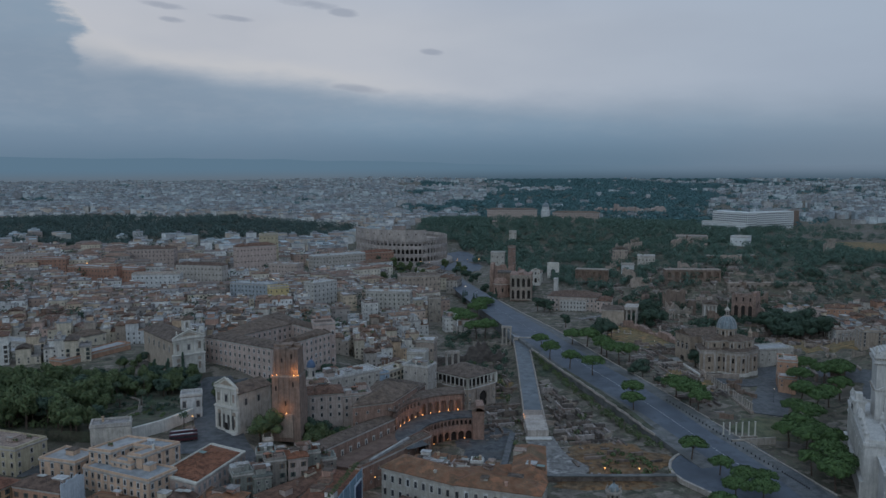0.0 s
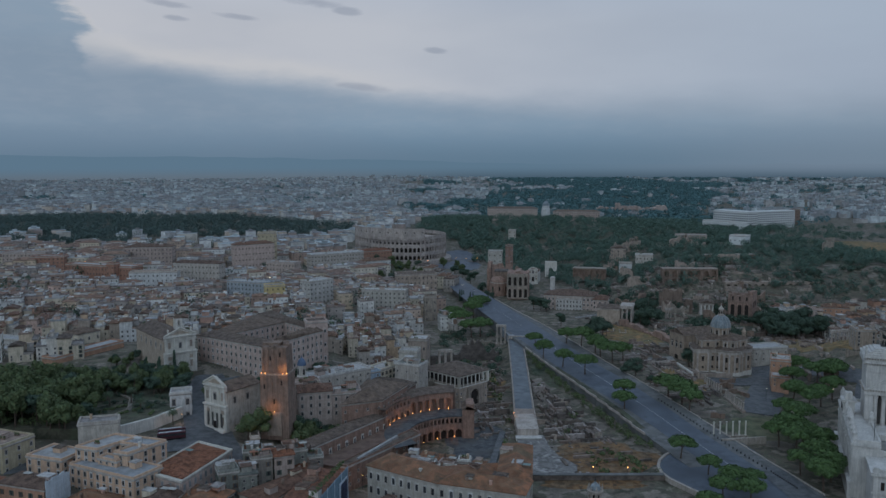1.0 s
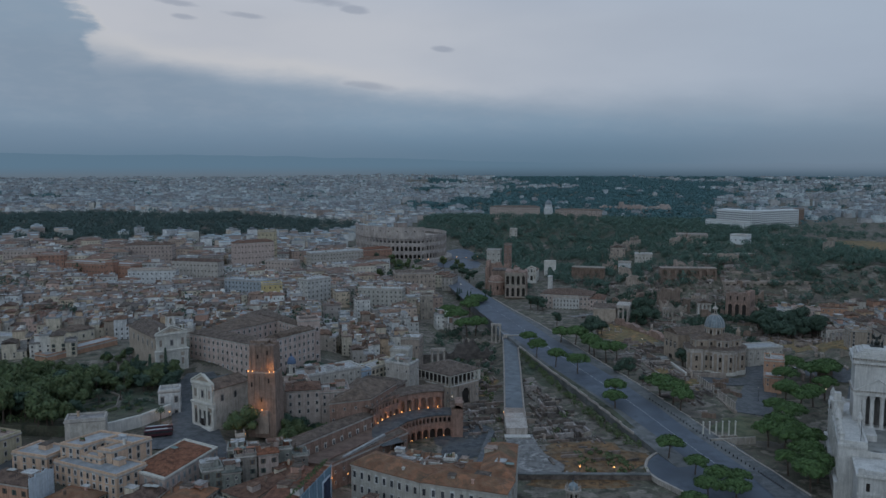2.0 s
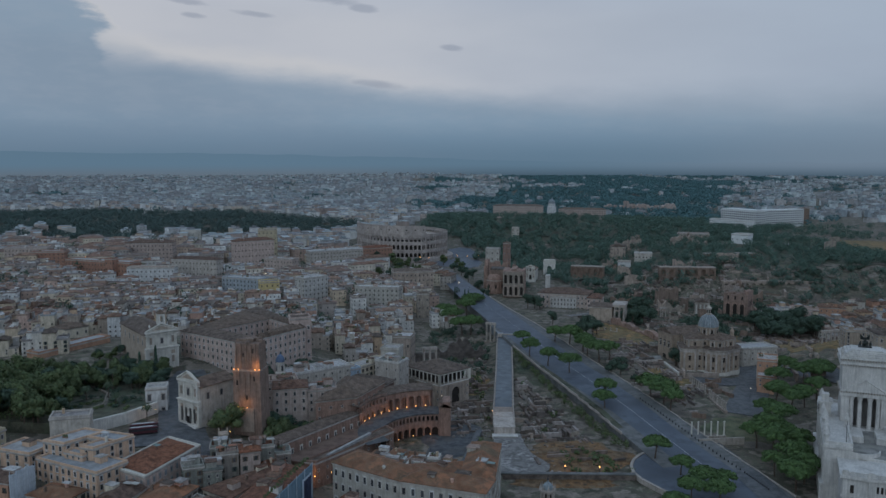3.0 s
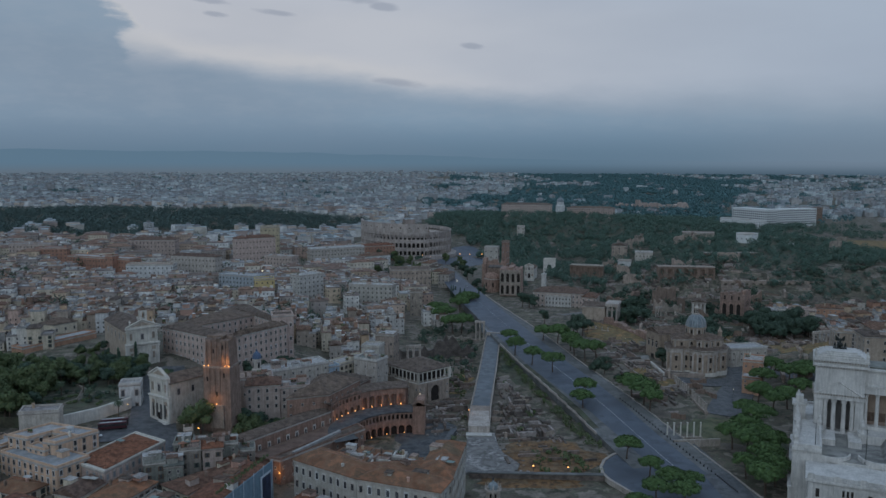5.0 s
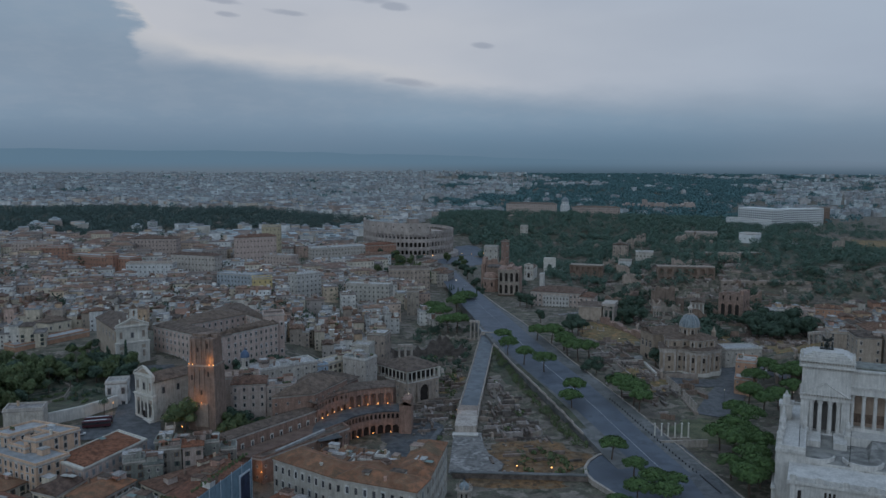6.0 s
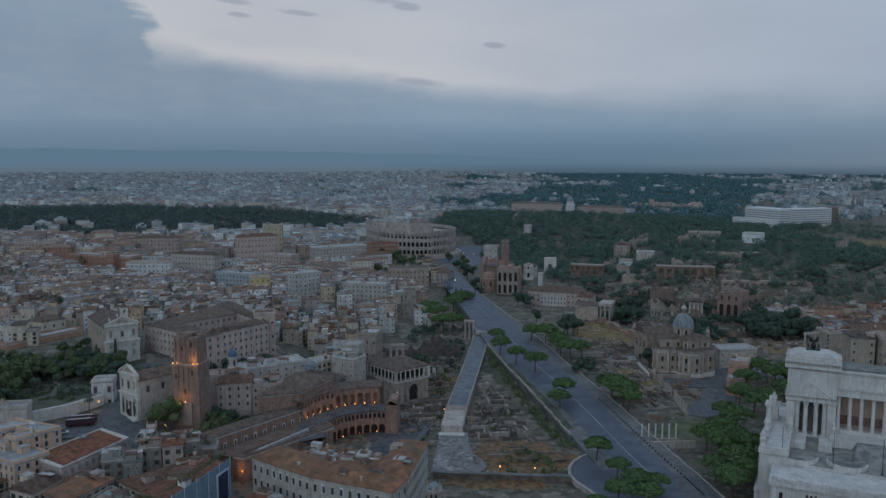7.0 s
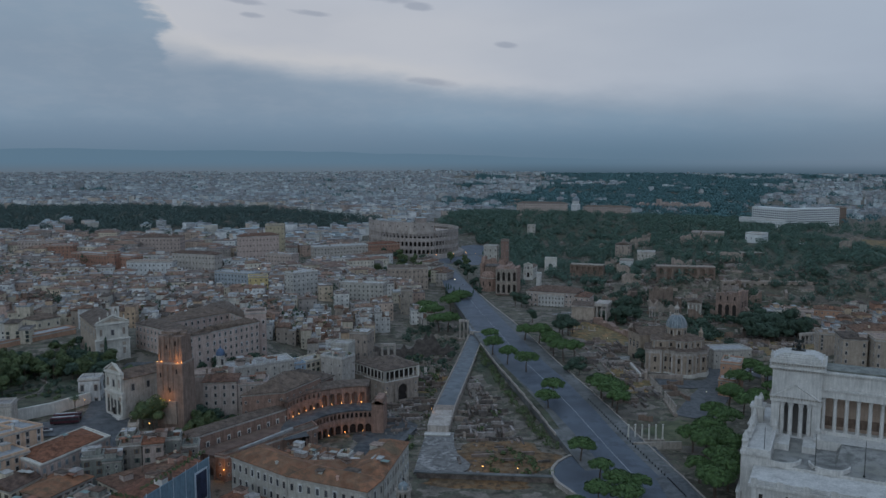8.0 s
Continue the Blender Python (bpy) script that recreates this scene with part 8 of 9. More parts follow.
for i, (x, y, z, h) in enumerate(((-164, 391, 25, 9), (-153, 398, 25, 10), (-149, 384, 25, 7), (-121.5, 363, 19, 8), (-140, 372, 25, 5), (-158, 380, 25, 6))):
    palm(x, y, z, h, i)
for i in range(7):
    q = thing("garden_bed", "clipped hedge bed on the garden terrace", "hedge", -160 + 4.5 * i, 368 + 5 * (i % 3), 25, 15 * i, "hedges")
    part("hedge", leaf_cloud([(-1.5, 0, 0.5, 1.6, 1.0, 0.7), (1.5, 0.3, 0.5, 1.6, 1.0, 0.7)], 70, 0.3, 90 + i), LEAF, q)
for i in range(16):
    tree("cypress", "dark slender cypress beside the convent church", CYPRESS, -168 + 24 * rnd.random(), 410 + 34 * rnd.random(), None, 0.8 + 0.3 * rnd.random(), group="cypresses")
for x, y, k in ((-84, 355, 1.25), (-80, 357, 1.35), (-63, 357, 0.8), (-57, 352, 0.8), (-60, 362, 0.9), (-52, 357, 0.7), (-66, 352, 0.7), (-115, 404, 1.0), (-111, 398, 0.9), (-118, 410, 1.0), (-48, 366, 0.7), (-45, 372, 0.7), (-62, 364, 1.0), (-57, 368, 1.0), (-52, 372, 0.95), (-47, 377, 0.9), (-60, 374, 1.0), (-64, 369, 0.9)):
    tree("street_tree", "full round green tree beside the tower", BROADS, x, y, None, k, group="street trees")
for x, y in ((-70, 470), (-63, 473), (-57, 480), (-62, 466), (-50, 488), (-55, 492), (-80, 505), (-52, 500), (-46, 494), (-120, 500), (-116, 507)):
    tree("court_tree", "green tree in the convent yard", DARKS, x, y, None, 0.9 + 0.3 * rnd.random(), group="court trees")
for i in range(75):
    x, y = -90 + 120 * rnd.random(), 880 + 190 * rnd.random()
    if -14 < x - (28 - 0.21 * (y - 830)) < 22 or y > 1075:
        continue
    tree("park_tree", "green tree near the amphitheatre", BROADS + DARKS, x, y, None, 0.9 + 0.5 * rnd.random(), group="park trees")
for x, y in ((94, 729), (98, 722), (102, 655), (124, 614), (128, 610), (132, 616), (122, 620), (177, 676), (170, 664), (182, 684), (188, 678), (180, 668), (88, 735), (171, 531)):
    tree("forum_tree", "dark rounded tree among the ruins", DARKS, x, y, None, 1.1 + 0.3 * rnd.random(), group="forum trees")
for i in range(10):
    tree("cypress", "dark cypress beside the ruins", CYPRESS, 15 + 40 * rnd.random(), 760 + 40 * rnd.random(), None, 0.9, group="cypresses")


bank = random.Random(91)
blobs = []
for i in range(15, 30):
    for _ in range(7):
        f = bank.random()
        x, y = fl[i][0] * (1 - f) + fl[i + 1][0] * f - 2.0 - 5.5 * bank.random(), fl[i][1] * (1 - f) + fl[i + 1][1] * f
        if x > 62 + 0.03 * (y - 500):
            blobs.append((x, y, ground(x, y) + 1.0 + 2.0 * bank.random(), 1.0 + 1.2 * bank.random(), 1.0 + 1.2 * bank.random(), 1.0 + 1.4 * bank.random()))
tagged(new("bank_scrub", leaf_cloud(blobs, 60, 0.3, 92).mesh("bank_scrub", LEAF)), "bushes growing along the bank of the avenue", "bushes", "", "stuff")


def woodland(name, label, spots, mat, count, size, seed, tall=10.0, wide=5.0):
    """A wood seen from afar: a crown of clumps at every spot, in one mesh."""
    rnd = random.Random(seed)
    blobs = []
    for x, y in spots:
        k = 0.7 + 0.6 * rnd.random()
        blobs.append((x, y, ground(x, y) + tall * 0.55 * k, wide * k, wide * k, tall * 0.42 * k))
    sh = leaf_cloud(blobs, count, size, seed)
    return tagged(new(name, sh.mesh(name, mat)), label, "trees", "", "stuff")


def scatter(n, seed, fits, x0, x1, y0, y1):
    rnd = random.Random(seed)
    out = []
    for _ in range(n * 6):
        x, y = x0 + (x1 - x0) * rnd.random(), y0 + (y1 - y0) * rnd.random()
        if fits(x, y):
            out.append((x, y))
            if len(out) == n:
                break
    return out


nz = lambda x, y, k, o=0.0: noise.noise((x / k, y / k, o))
in_wood = lambda x, y: nz(x, y / 2.4, 210, 6.0) + 0.9 - 5.5 * abs(x / y - 0.165 - 0.04 * ss(1900, 4500, y)) > 0.05 if y < 3200 else nz(x, y / 2.4, 260, 6.0) + 0.55 - 3.4 * abs(x / y - 0.21) > 0.05
in_park = lambda x, y: -1020 < x < -150 and (abs(y - 1400 - 50 * nz(x, 0, 200)) < 165 * (1 - 0.6 * ss(-420, -150, x)) or -760 < x < -440 and 1120 < y < 1300 and nz(x, y, 80, 3.0) > -0.15)
grove = lambda x, y: nz(x / 1.6, y / 0.5, 170, 3.0) > (0.20 if x < 0 else -0.04)
clear_spot = lambda x, y: not any(math.hypot(x - a, y - b) < r for a, b, r in ((233, 908, 19), (211, 902, 16), (392, 1040, 26), (442, 1018, 12), (214, 964, 16), (343, 1097, 26), (123, 921, 12), (300, 890, 10)))
# woods in HILLLEAF, WOODLEAF and FARLEAF carry painted haze in their colour
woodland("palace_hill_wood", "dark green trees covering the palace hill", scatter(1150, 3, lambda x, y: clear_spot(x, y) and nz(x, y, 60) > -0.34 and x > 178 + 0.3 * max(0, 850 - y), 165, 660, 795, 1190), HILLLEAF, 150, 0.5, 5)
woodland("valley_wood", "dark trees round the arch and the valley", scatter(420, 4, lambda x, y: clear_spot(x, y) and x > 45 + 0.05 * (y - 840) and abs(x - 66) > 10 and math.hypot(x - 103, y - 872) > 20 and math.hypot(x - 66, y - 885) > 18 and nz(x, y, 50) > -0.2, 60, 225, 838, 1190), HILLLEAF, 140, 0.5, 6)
woodland("slope_scrub", "low bushes and small trees on the slopes among ruins", scatter(850, 14, lambda x, y: clear_spot(x, y) and nz(x, y, 34, 2.5) > 0.12 and math.hypot(x - 193, y - 545) > 60 and not (x < 185 and y < 665) and not (x > 250 and y < 700), 130, 470, 600, 830), DARKLEAF, 40, 0.7, 16, 5.5, 3.2)
woodland("slope_wood", "dark trees on the far slope of the palace hill", scatter(190, 19, lambda x, y: clear_spot(x, y) and x > 330 + 0.5 * max(0, 800 - y) and nz(x, y, 44, 3.5) > -0.25, 330, 560, 700, 870), HILLLEAF, 110, 0.5, 21, 9.0, 5.0)
woodland("forum_scrub", "low bushes in the excavated fora", scatter(150, 15, lambda x, y: nz(x, y, 18, 8.5) > 0.1 and not 41 < x < 62 and x < 108 - 0.3 * (y - 349) and not (x < 36 and y < 490), 12, 108, 352, 600), LEAF, 30, 0.45, 17, 2.6, 1.7)
woodland("forum_edge_scrub", "dark bushes along the old wall beside the fora", scatter(110, 25, lambda x, y: nz(x, y, 16, 4.5) > -0.05, 2, 46, 505, 650), DARKLEAF, 36, 0.55, 27, 5.0, 2.6)
woodland("square_trees", "dark trees on the slope beside the amphitheatre square", scatter(150, 35, lambda x, y: nz(x, y, 30, 1.5) > -0.2 and x > 34 + 0.1 * (1200 - y) and math.hypot((x - 26) / 25, (y - 1182) / 48) > 1.05, 30, 130, 1115, 1290), HILLLEAF, 50, 0.95, 37, 10, 5)
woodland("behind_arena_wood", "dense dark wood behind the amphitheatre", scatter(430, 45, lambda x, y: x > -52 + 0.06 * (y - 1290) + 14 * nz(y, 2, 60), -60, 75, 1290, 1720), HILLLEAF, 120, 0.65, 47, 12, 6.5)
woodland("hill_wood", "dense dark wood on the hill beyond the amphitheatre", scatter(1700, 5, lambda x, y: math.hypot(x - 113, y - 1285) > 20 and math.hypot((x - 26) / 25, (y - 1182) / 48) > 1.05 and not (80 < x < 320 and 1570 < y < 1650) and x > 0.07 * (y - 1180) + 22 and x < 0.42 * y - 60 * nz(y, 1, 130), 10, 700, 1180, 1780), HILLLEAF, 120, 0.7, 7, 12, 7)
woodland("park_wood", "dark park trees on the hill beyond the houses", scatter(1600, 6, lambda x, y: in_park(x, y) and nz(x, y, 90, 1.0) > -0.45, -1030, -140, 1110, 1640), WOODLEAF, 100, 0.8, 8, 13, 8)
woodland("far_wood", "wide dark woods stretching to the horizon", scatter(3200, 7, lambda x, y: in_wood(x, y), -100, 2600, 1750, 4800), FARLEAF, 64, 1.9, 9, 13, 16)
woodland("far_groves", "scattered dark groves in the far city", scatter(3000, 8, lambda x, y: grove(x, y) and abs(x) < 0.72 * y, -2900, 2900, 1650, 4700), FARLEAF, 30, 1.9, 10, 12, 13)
woodland("racecourse_trees", "dark trees along the old racecourse", scatter(420, 9, lambda x, y: nz(x, y, 110, 5.0) > -0.15 and abs((x - 655) + 0.7 * (y - 1300)) > 60, 430, 1000, 1120, 1620), HILLLEAF, 110, 0.65, 11, 11, 6.5)
woodland("town_trees", "green trees between the town houses", scatter(170, 12, lambda x, y: nz(x, y, 60, 9.0) > 0.22, -560, -20, 560, 1130), DARKLEAF, 45, 0.9, 12, 17, 5)


# ---- the town ----
ROOFTOPS, ROOFGREEN = Shape(), []


def roof_clutter(P, w, d, z, a, n, rnd):
    """Huts, chimneys, awnings and tanks on a roof; P places a local point."""
    for _ in range(n):
        q = P((rnd.random() - 0.5) * w * 0.8, (rnd.random() - 0.5) * d * 0.8)
        kind = rnd.random()
        if kind < 0.4:
            u, v, hh = 1.6 + 2.6 * rnd.random(), 1.4 + 2.0 * rnd.random(), 1.2 + 1.6 * rnd.random()
            ROOFTOPS.turned(q[0], q[1], z - 2.5, u, v, hh + 2.5, a)
            ROOFTOPS.turned(q[0], q[1], z + hh + 0.02, u + 0.5, v + 0.5, 0.18, a)
        elif kind < 0.7:
            ROOFTOPS.turned(q[0], q[1], z - 2.5, 0.8, 0.7, 4.0 + rnd.random(), a)
        elif kind < 0.85:
            ROOFTOPS.turned(q[0], q[1], z + 2.0, 2.6 + 2 * rnd.random(), 2.2, 0.12, a)
            for s in (-1.1, 1.1):
                ROOFTOPS.turned(q[0] + math.cos(a) * s, q[1] + math.sin(a) * s, z - 2.5, 0.15, 1.6, 4.5, a)
        else:
            ROOFGREEN.append((q[0], q[1], z + 0.7, 1.6, 1.2, 0.9))


def house(x, y, turn, w, d, h, rnd, windows=True):
    """A town house of its own, with roof, roof rooms or chimneys, and windows."""
    z = min(ground(x + a, y + b) for a in (-w / 2, w / 2) for b in (-d / 2, d / 2))
    flat = rnd.random() < 0.5
    mat = rnd.choice((PLASTER, PLASTER, PLASTER, PALE))
    tone = "pale" if mat is PALE else "weathered"
    ob = thing("town_house", f"{tone} plaster town house with a {'flat roof terrace' if flat else 'brown tiled roof'}", "house", x, y, z, turn, "town houses")
    p = [(-w / 2, -d / 2), (w / 2, -d / 2), (w / 2, d / 2), (-w / 2, d / 2)]
    # a lower wing at one end gives the roofs their steps
    cut = w * (0.3 + 0.25 * rnd.random()) * (1 if rnd.random() < 0.5 else -1)
    low = h - 2.2 - 3.0 * rnd.random()
    main = [(-w / 2, -d / 2), (w / 2 - abs(cut), -d / 2), (w / 2 - abs(cut), d / 2), (-w / 2, d / 2)]
    wing = [(w / 2 - abs(cut), -d / 2), (w / 2, -d / 2), (w / 2, d / 2), (w / 2 - abs(cut), d / 2)]
    if cut < 0:
        main, wing = [(-x, y) for x, y in main[::-1]], [(-x, y) for x, y in wing[::-1]]
    part("wall", Shape().prism(main, -5, h).prism(wing, -5, low), mat, ob)
    if rnd.random() < 0.6:
        part("wing_roof", Shape().tray(shrink(wing, -0.2), shrink(wing, 0.45), low - 0.3, low + 0.9, low + 0.1), TERRACE, ob)
    else:
        part("wing_roof", hip_quad(wing, low, min(abs(cut), d) * 0.16), TILES, ob)
    mw = w - abs(cut)
    mx = -cut / 2
    if flat:
        part("roof_terrace", Shape().tray(shrink(main, -0.2), shrink(main, 0.5), h - 0.3, h + 0.9, h + 0.1), rnd.choice((TERRACE, TERRACE, SHEET)), ob)
        a, b = mw * (0.3 + 0.3 * rnd.random()), d * (0.25 + 0.3 * rnd.random())
        px, py = mx + (rnd.random() - 0.5) * (mw - a - 1.2), (rnd.random() - 0.5) * (d - b - 1.2)
        hh = 2.6 + 0.8 * rnd.random()
        hut = part("penthouse", Shape().box(px - a / 2, py - b / 2, h, px + a / 2, py + b / 2, h + hh), rnd.choice((mat, PALE, PLASTER)), ob)
        part("penthouse_roof", Shape().hip(a, b, h + hh, 0.9, 0.35, px, py, 0.2) if rnd.random() < 0.6 else Shape().box(px - a / 2 - 0.3, py - b / 2 - 0.3, h + hh, px + a / 2 + 0.3, py + b / 2 + 0.3, h + hh + 0.25), rnd.choice((TILES, SHEET, TERRACE)), hut)
    else:
        part("roof", hip_quad(main, h, min(mw, d) * 0.18) if rnd.random() < 0.6 else gable_quad(main, h, min(mw, d) * 0.18), TILES, ob)
    ar = radians(turn)
    roof_clutter(lambda u, q: (x + math.cos(ar) * u - math.sin(ar) * q, y + math.sin(ar) * u + math.cos(ar) * q), w, d, z + (h + low) / 2 + 0.6, ar, rnd.randrange(3, 7), rnd)
    many = Shape()
    gap = 3.0 + 1.2 * rnd.random()
    near = y < 488 and x > -330
    for a, b in zip(p, p[1:] + p[:1]):
        n = Euler((0, 0, radians(turn))).to_matrix() @ Vector((b[1] - a[1], a[0] - b[0], 0))
        if not near:
            facade(ob, a, b, 0.8, low - 0.4, max(2, int(h / 4)), gap, None, many, (0.8 + 0.25 * rnd.random(), 1.4))
        elif n.x * (x - 43) + n.y * y < 0:
            facade(ob, a, b, 0.8, low - 0.4, max(2, int(h / 4)), gap, WIN_SHUT if rnd.random() < 0.5 else WIN_SMALL)
    if many.v:
        part("glazing", many, FARGLASS, ob, kind="stuff")
    return ob


BLOCK_WALLS, BLOCK_TILES, BLOCK_TERRACES, BLOCK_WINDOWS = Shape(), Shape(), Shape(), Shape()


def block(x, y, turn, w, d, h, rnd):
    """A town house further off, joined with its neighbours."""
    z = ground(x, y)
    a = radians(turn)
    BLOCK_WALLS.turned(x, y, z - 6, w, d, h + 6, a)
    c, sn = math.cos(a), math.sin(a)
    P = lambda u, q: (x + c * u - sn * q, y + sn * u + c * q)
    p = [P(-w / 2, -d / 2), P(w / 2, -d / 2), P(w / 2, d / 2), P(-w / 2, d / 2)]
    if rnd.random() < 0.4:
        r = hip_quad(p, z + h, min(w, d) * 0.15)
        n = len(BLOCK_TILES.v)
        BLOCK_TILES.v += r.v
        BLOCK_TILES.f += [tuple(i + n for i in f) for f in r.f]
        BLOCK_TILES.m += r.m
    else:
        BLOCK_TERRACES.tray(shrink(p, -0.2), shrink(p, 0.5), z + h - 0.3, z + h + 0.9, z + h + 0.1)
        for _ in range(rnd.randrange(1, 4)):
            q = P((rnd.random() - 0.5) * w * 0.5, (rnd.random() - 0.5) * d * 0.5)
            u, v, hh = w * (0.12 + 0.25 * rnd.random()), d * (0.15 + 0.25 * rnd.random()), 1.6 + 2.0 * rnd.random()
            BLOCK_WALLS.turned(q[0], q[1], z + h, u, v, hh, a)
            (BLOCK_TILES if rnd.random() < 0.4 else BLOCK_TERRACES).turned(q[0], q[1], z + h + hh, u + 0.6, v + 0.6, 0.3, a)
    roof_clutter(P, w, d, z + h + 0.5, a, rnd.randrange(2, 6) if y < 860 else 2, rnd)
    gap = 3.0 + rnd.random()
    for e, f in zip(p, p[1:] + p[:1]):
        if (f[1] - e[1]) * x - (f[0] - e[0]) * y < 0:
            facade(None, e, f, z + 0.8, z + h - 0.6, max(2, int(h / 3.7)), gap, None, BLOCK_WINDOWS, (0.9, 1.45))


KEEP_OUT = ((-3, 697, 19), (-26, 838, 24), (-10, 815, 14), (-145, 480, 75), (-90, 500, 55), (-75, 372, 26), (-60, 300, 30), (-120, 300, 50), (14, 376, 58), (10, 470, 34), (-150, 450, 28), (-200, 390, 60), (-195, 448, 28), (-224, 500, 24), (-242, 520, 22), (-280, 515, 32), (-40, 440, 42), (-58, 1168, 98), (-30, 1080, 50), (-80, 1095, 40), (-20, 460, 34), (10, 540, 52), (-160, 400, 50),
            (-154, 728, 18), (-182, 750, 26), (-258, 832, 38), (-225, 815, 22), (-360, 828, 34), (-325, 812, 30), (-392, 840, 26), (-290, 800, 30), (-222, 958, 50), (-352, 968, 40), (-215, 505, 30), (-236, 498, 22), (-280, 500, 30), (-224, 1000, 24), (-117, 742, 22), (-50, 712, 20), (-80, 965, 26), (-178, 880, 24), (-300, 928, 42), (-88, 1035, 42), (-134, 980, 56), (-168, 905, 26), (-480, 912, 44), (-420, 873, 24), (-190, 1022, 24), (-14, 662, 16), (-46, 742, 32), (-95, 703, 24), (-58, 672, 20))


def open_ground(x, y):
    if any(math.hypot(x - a, y - b) < r for a, b, r in KEEP_OUT):
        return False
    edge = 62 - 0.14 * (y - 560) if y < 760 else 12 - 0.19 * (y - 830)
    lim = -14 if y < 640 else edge - 30 if y < 880 else edge - 62
    return x < lim


def town(y0, y1, step, seed, tall, single):
    rnd = random.Random(seed)
    y = y0
    while y < y1:
        x = 87 - 0.70 * y - 40
        while x < 40:
            turn = 18 + 22 * nz(x, y, 260, 2.0)
            big = 1.0 + 0.9 * max(0.0, nz(x, y, 150, 7.0)) + (0.35 if y > 760 else 0)
            px, py = x + 4 * (rnd.random() - 0.5), y + 4 * (rnd.random() - 0.5) + 6 * math.sin(x / 37)
            w, d = step * (0.72 + 0.35 * rnd.random()) * min(big, 1.5), step * (0.68 + 0.25 * rnd.random())
            if open_ground(px, py) and rnd.random() > 0.05:
                h = tall * (0.7 + 0.55 * rnd.random()) + 3 * nz(px, py, 60)
                (house if single else block)(px, py, turn + (rnd.random() - 0.5) * 8, w, d, h, rnd)
            x += w + 1.0 + 2.5 * rnd.random()
        y += step * (0.98 + 0.22 * rnd.random())


town(470, 665, 14.0, 1, 14, True)
town(665, 850, 14.5, 2, 13.0, False)
town(850, 1090, 20.0, 3, 13.5, False)

for nm, sh, mt, lb in (("old_quarter_walls", BLOCK_WALLS, FARWALL, "plastered houses of the old quarter, ochre, pink and white"), ("old_quarter_tiles", BLOCK_TILES, FARTILES, "brown tiled roofs of the old quarter"), ("old_quarter_terraces", BLOCK_TERRACES, FARROOF, "flat roof terraces of the old quarter"), ("old_quarter_windows", BLOCK_WINDOWS, FARGLASS, "dark windows of the old quarter houses"), ("roof_huts", ROOFTOPS, ROOFSTUFF, "huts, chimneys, awnings and tanks on the town roofs")):
    tagged(new(nm, sh.mesh(nm, mt)), lb, "buildings", "", "stuff")

tagged(new("roof_plants", leaf_cloud(ROOFGREEN, 24, 0.4, 51).mesh("roof_plants", LEAF)), "green potted plants on the roof terraces", "plants", "", "stuff")


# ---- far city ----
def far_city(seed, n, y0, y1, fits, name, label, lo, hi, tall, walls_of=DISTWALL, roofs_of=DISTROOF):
    rnd = random.Random(seed)
    walls, roofs = Shape(), Shape()
    for _ in range(n):
        y = (y0 ** 0.5 + (y1 ** 0.5 - y0 ** 0.5) * rnd.random()) ** 2
        x = (rnd.random() * 1.45 - 0.76) * y + 40
        if not fits(x, y):
            continue
        a = 0.35 + 0.9 * nz(x, y, 500, 4.0) + (math.pi / 2 if rnd.random() < 0.4 else 0)
        w, d, h = lo + (hi - lo) * rnd.random() ** 2, lo * 0.7 + 6 * rnd.random(), tall * (0.6 + 0.7 * rnd.random())
        z = ground(x, y)
        walls.turned(x, y, z - 6, w, d, h + 6, a)
        roofs.turned(x, y, z + h, w + 0.6, d + 0.6, 0.5, a)
        if rnd.random() < 0.5:
            roofs.turned(x, y, z + h + 0.4, w * 0.4, d * 0.5, 2.8, a)
    tagged(new(name, walls.mesh(name, walls_of)), label, "buildings", "", "stuff")
    tagged(new(name + "_roofs", roofs.mesh(name + "_roofs", roofs_of)), "roofs and terraces of the distant city", "roofs", "", "stuff")


race = lambda x, y: 400 < x < 930 and y < 1640
# DISTWALL and DISTROOF bring the painted haze to the far blocks
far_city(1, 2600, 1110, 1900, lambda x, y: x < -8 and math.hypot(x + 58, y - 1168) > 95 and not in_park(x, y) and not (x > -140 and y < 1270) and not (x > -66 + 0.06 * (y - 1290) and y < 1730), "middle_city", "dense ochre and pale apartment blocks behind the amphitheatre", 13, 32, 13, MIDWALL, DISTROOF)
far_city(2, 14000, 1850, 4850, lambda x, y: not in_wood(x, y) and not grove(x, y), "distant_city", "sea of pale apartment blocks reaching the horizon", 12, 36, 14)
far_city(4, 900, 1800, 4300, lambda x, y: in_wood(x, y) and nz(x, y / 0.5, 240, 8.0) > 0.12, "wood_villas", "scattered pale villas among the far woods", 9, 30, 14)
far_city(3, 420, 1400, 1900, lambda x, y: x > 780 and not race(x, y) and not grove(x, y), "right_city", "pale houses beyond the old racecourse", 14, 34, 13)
# low hills on the horizon: a glowing backdrop with the evening haze painted in
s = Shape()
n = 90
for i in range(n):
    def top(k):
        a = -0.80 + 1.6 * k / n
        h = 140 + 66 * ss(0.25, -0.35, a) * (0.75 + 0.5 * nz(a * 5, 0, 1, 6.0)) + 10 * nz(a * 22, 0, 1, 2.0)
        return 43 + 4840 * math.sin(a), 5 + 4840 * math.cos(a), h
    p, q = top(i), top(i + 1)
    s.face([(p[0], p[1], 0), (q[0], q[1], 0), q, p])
hz = bpy.data.materials.new("painted_haze_hills")
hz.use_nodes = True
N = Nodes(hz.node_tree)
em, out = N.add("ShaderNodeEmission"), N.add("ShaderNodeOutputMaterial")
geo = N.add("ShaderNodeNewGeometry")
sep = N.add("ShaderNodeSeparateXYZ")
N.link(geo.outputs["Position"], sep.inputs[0])
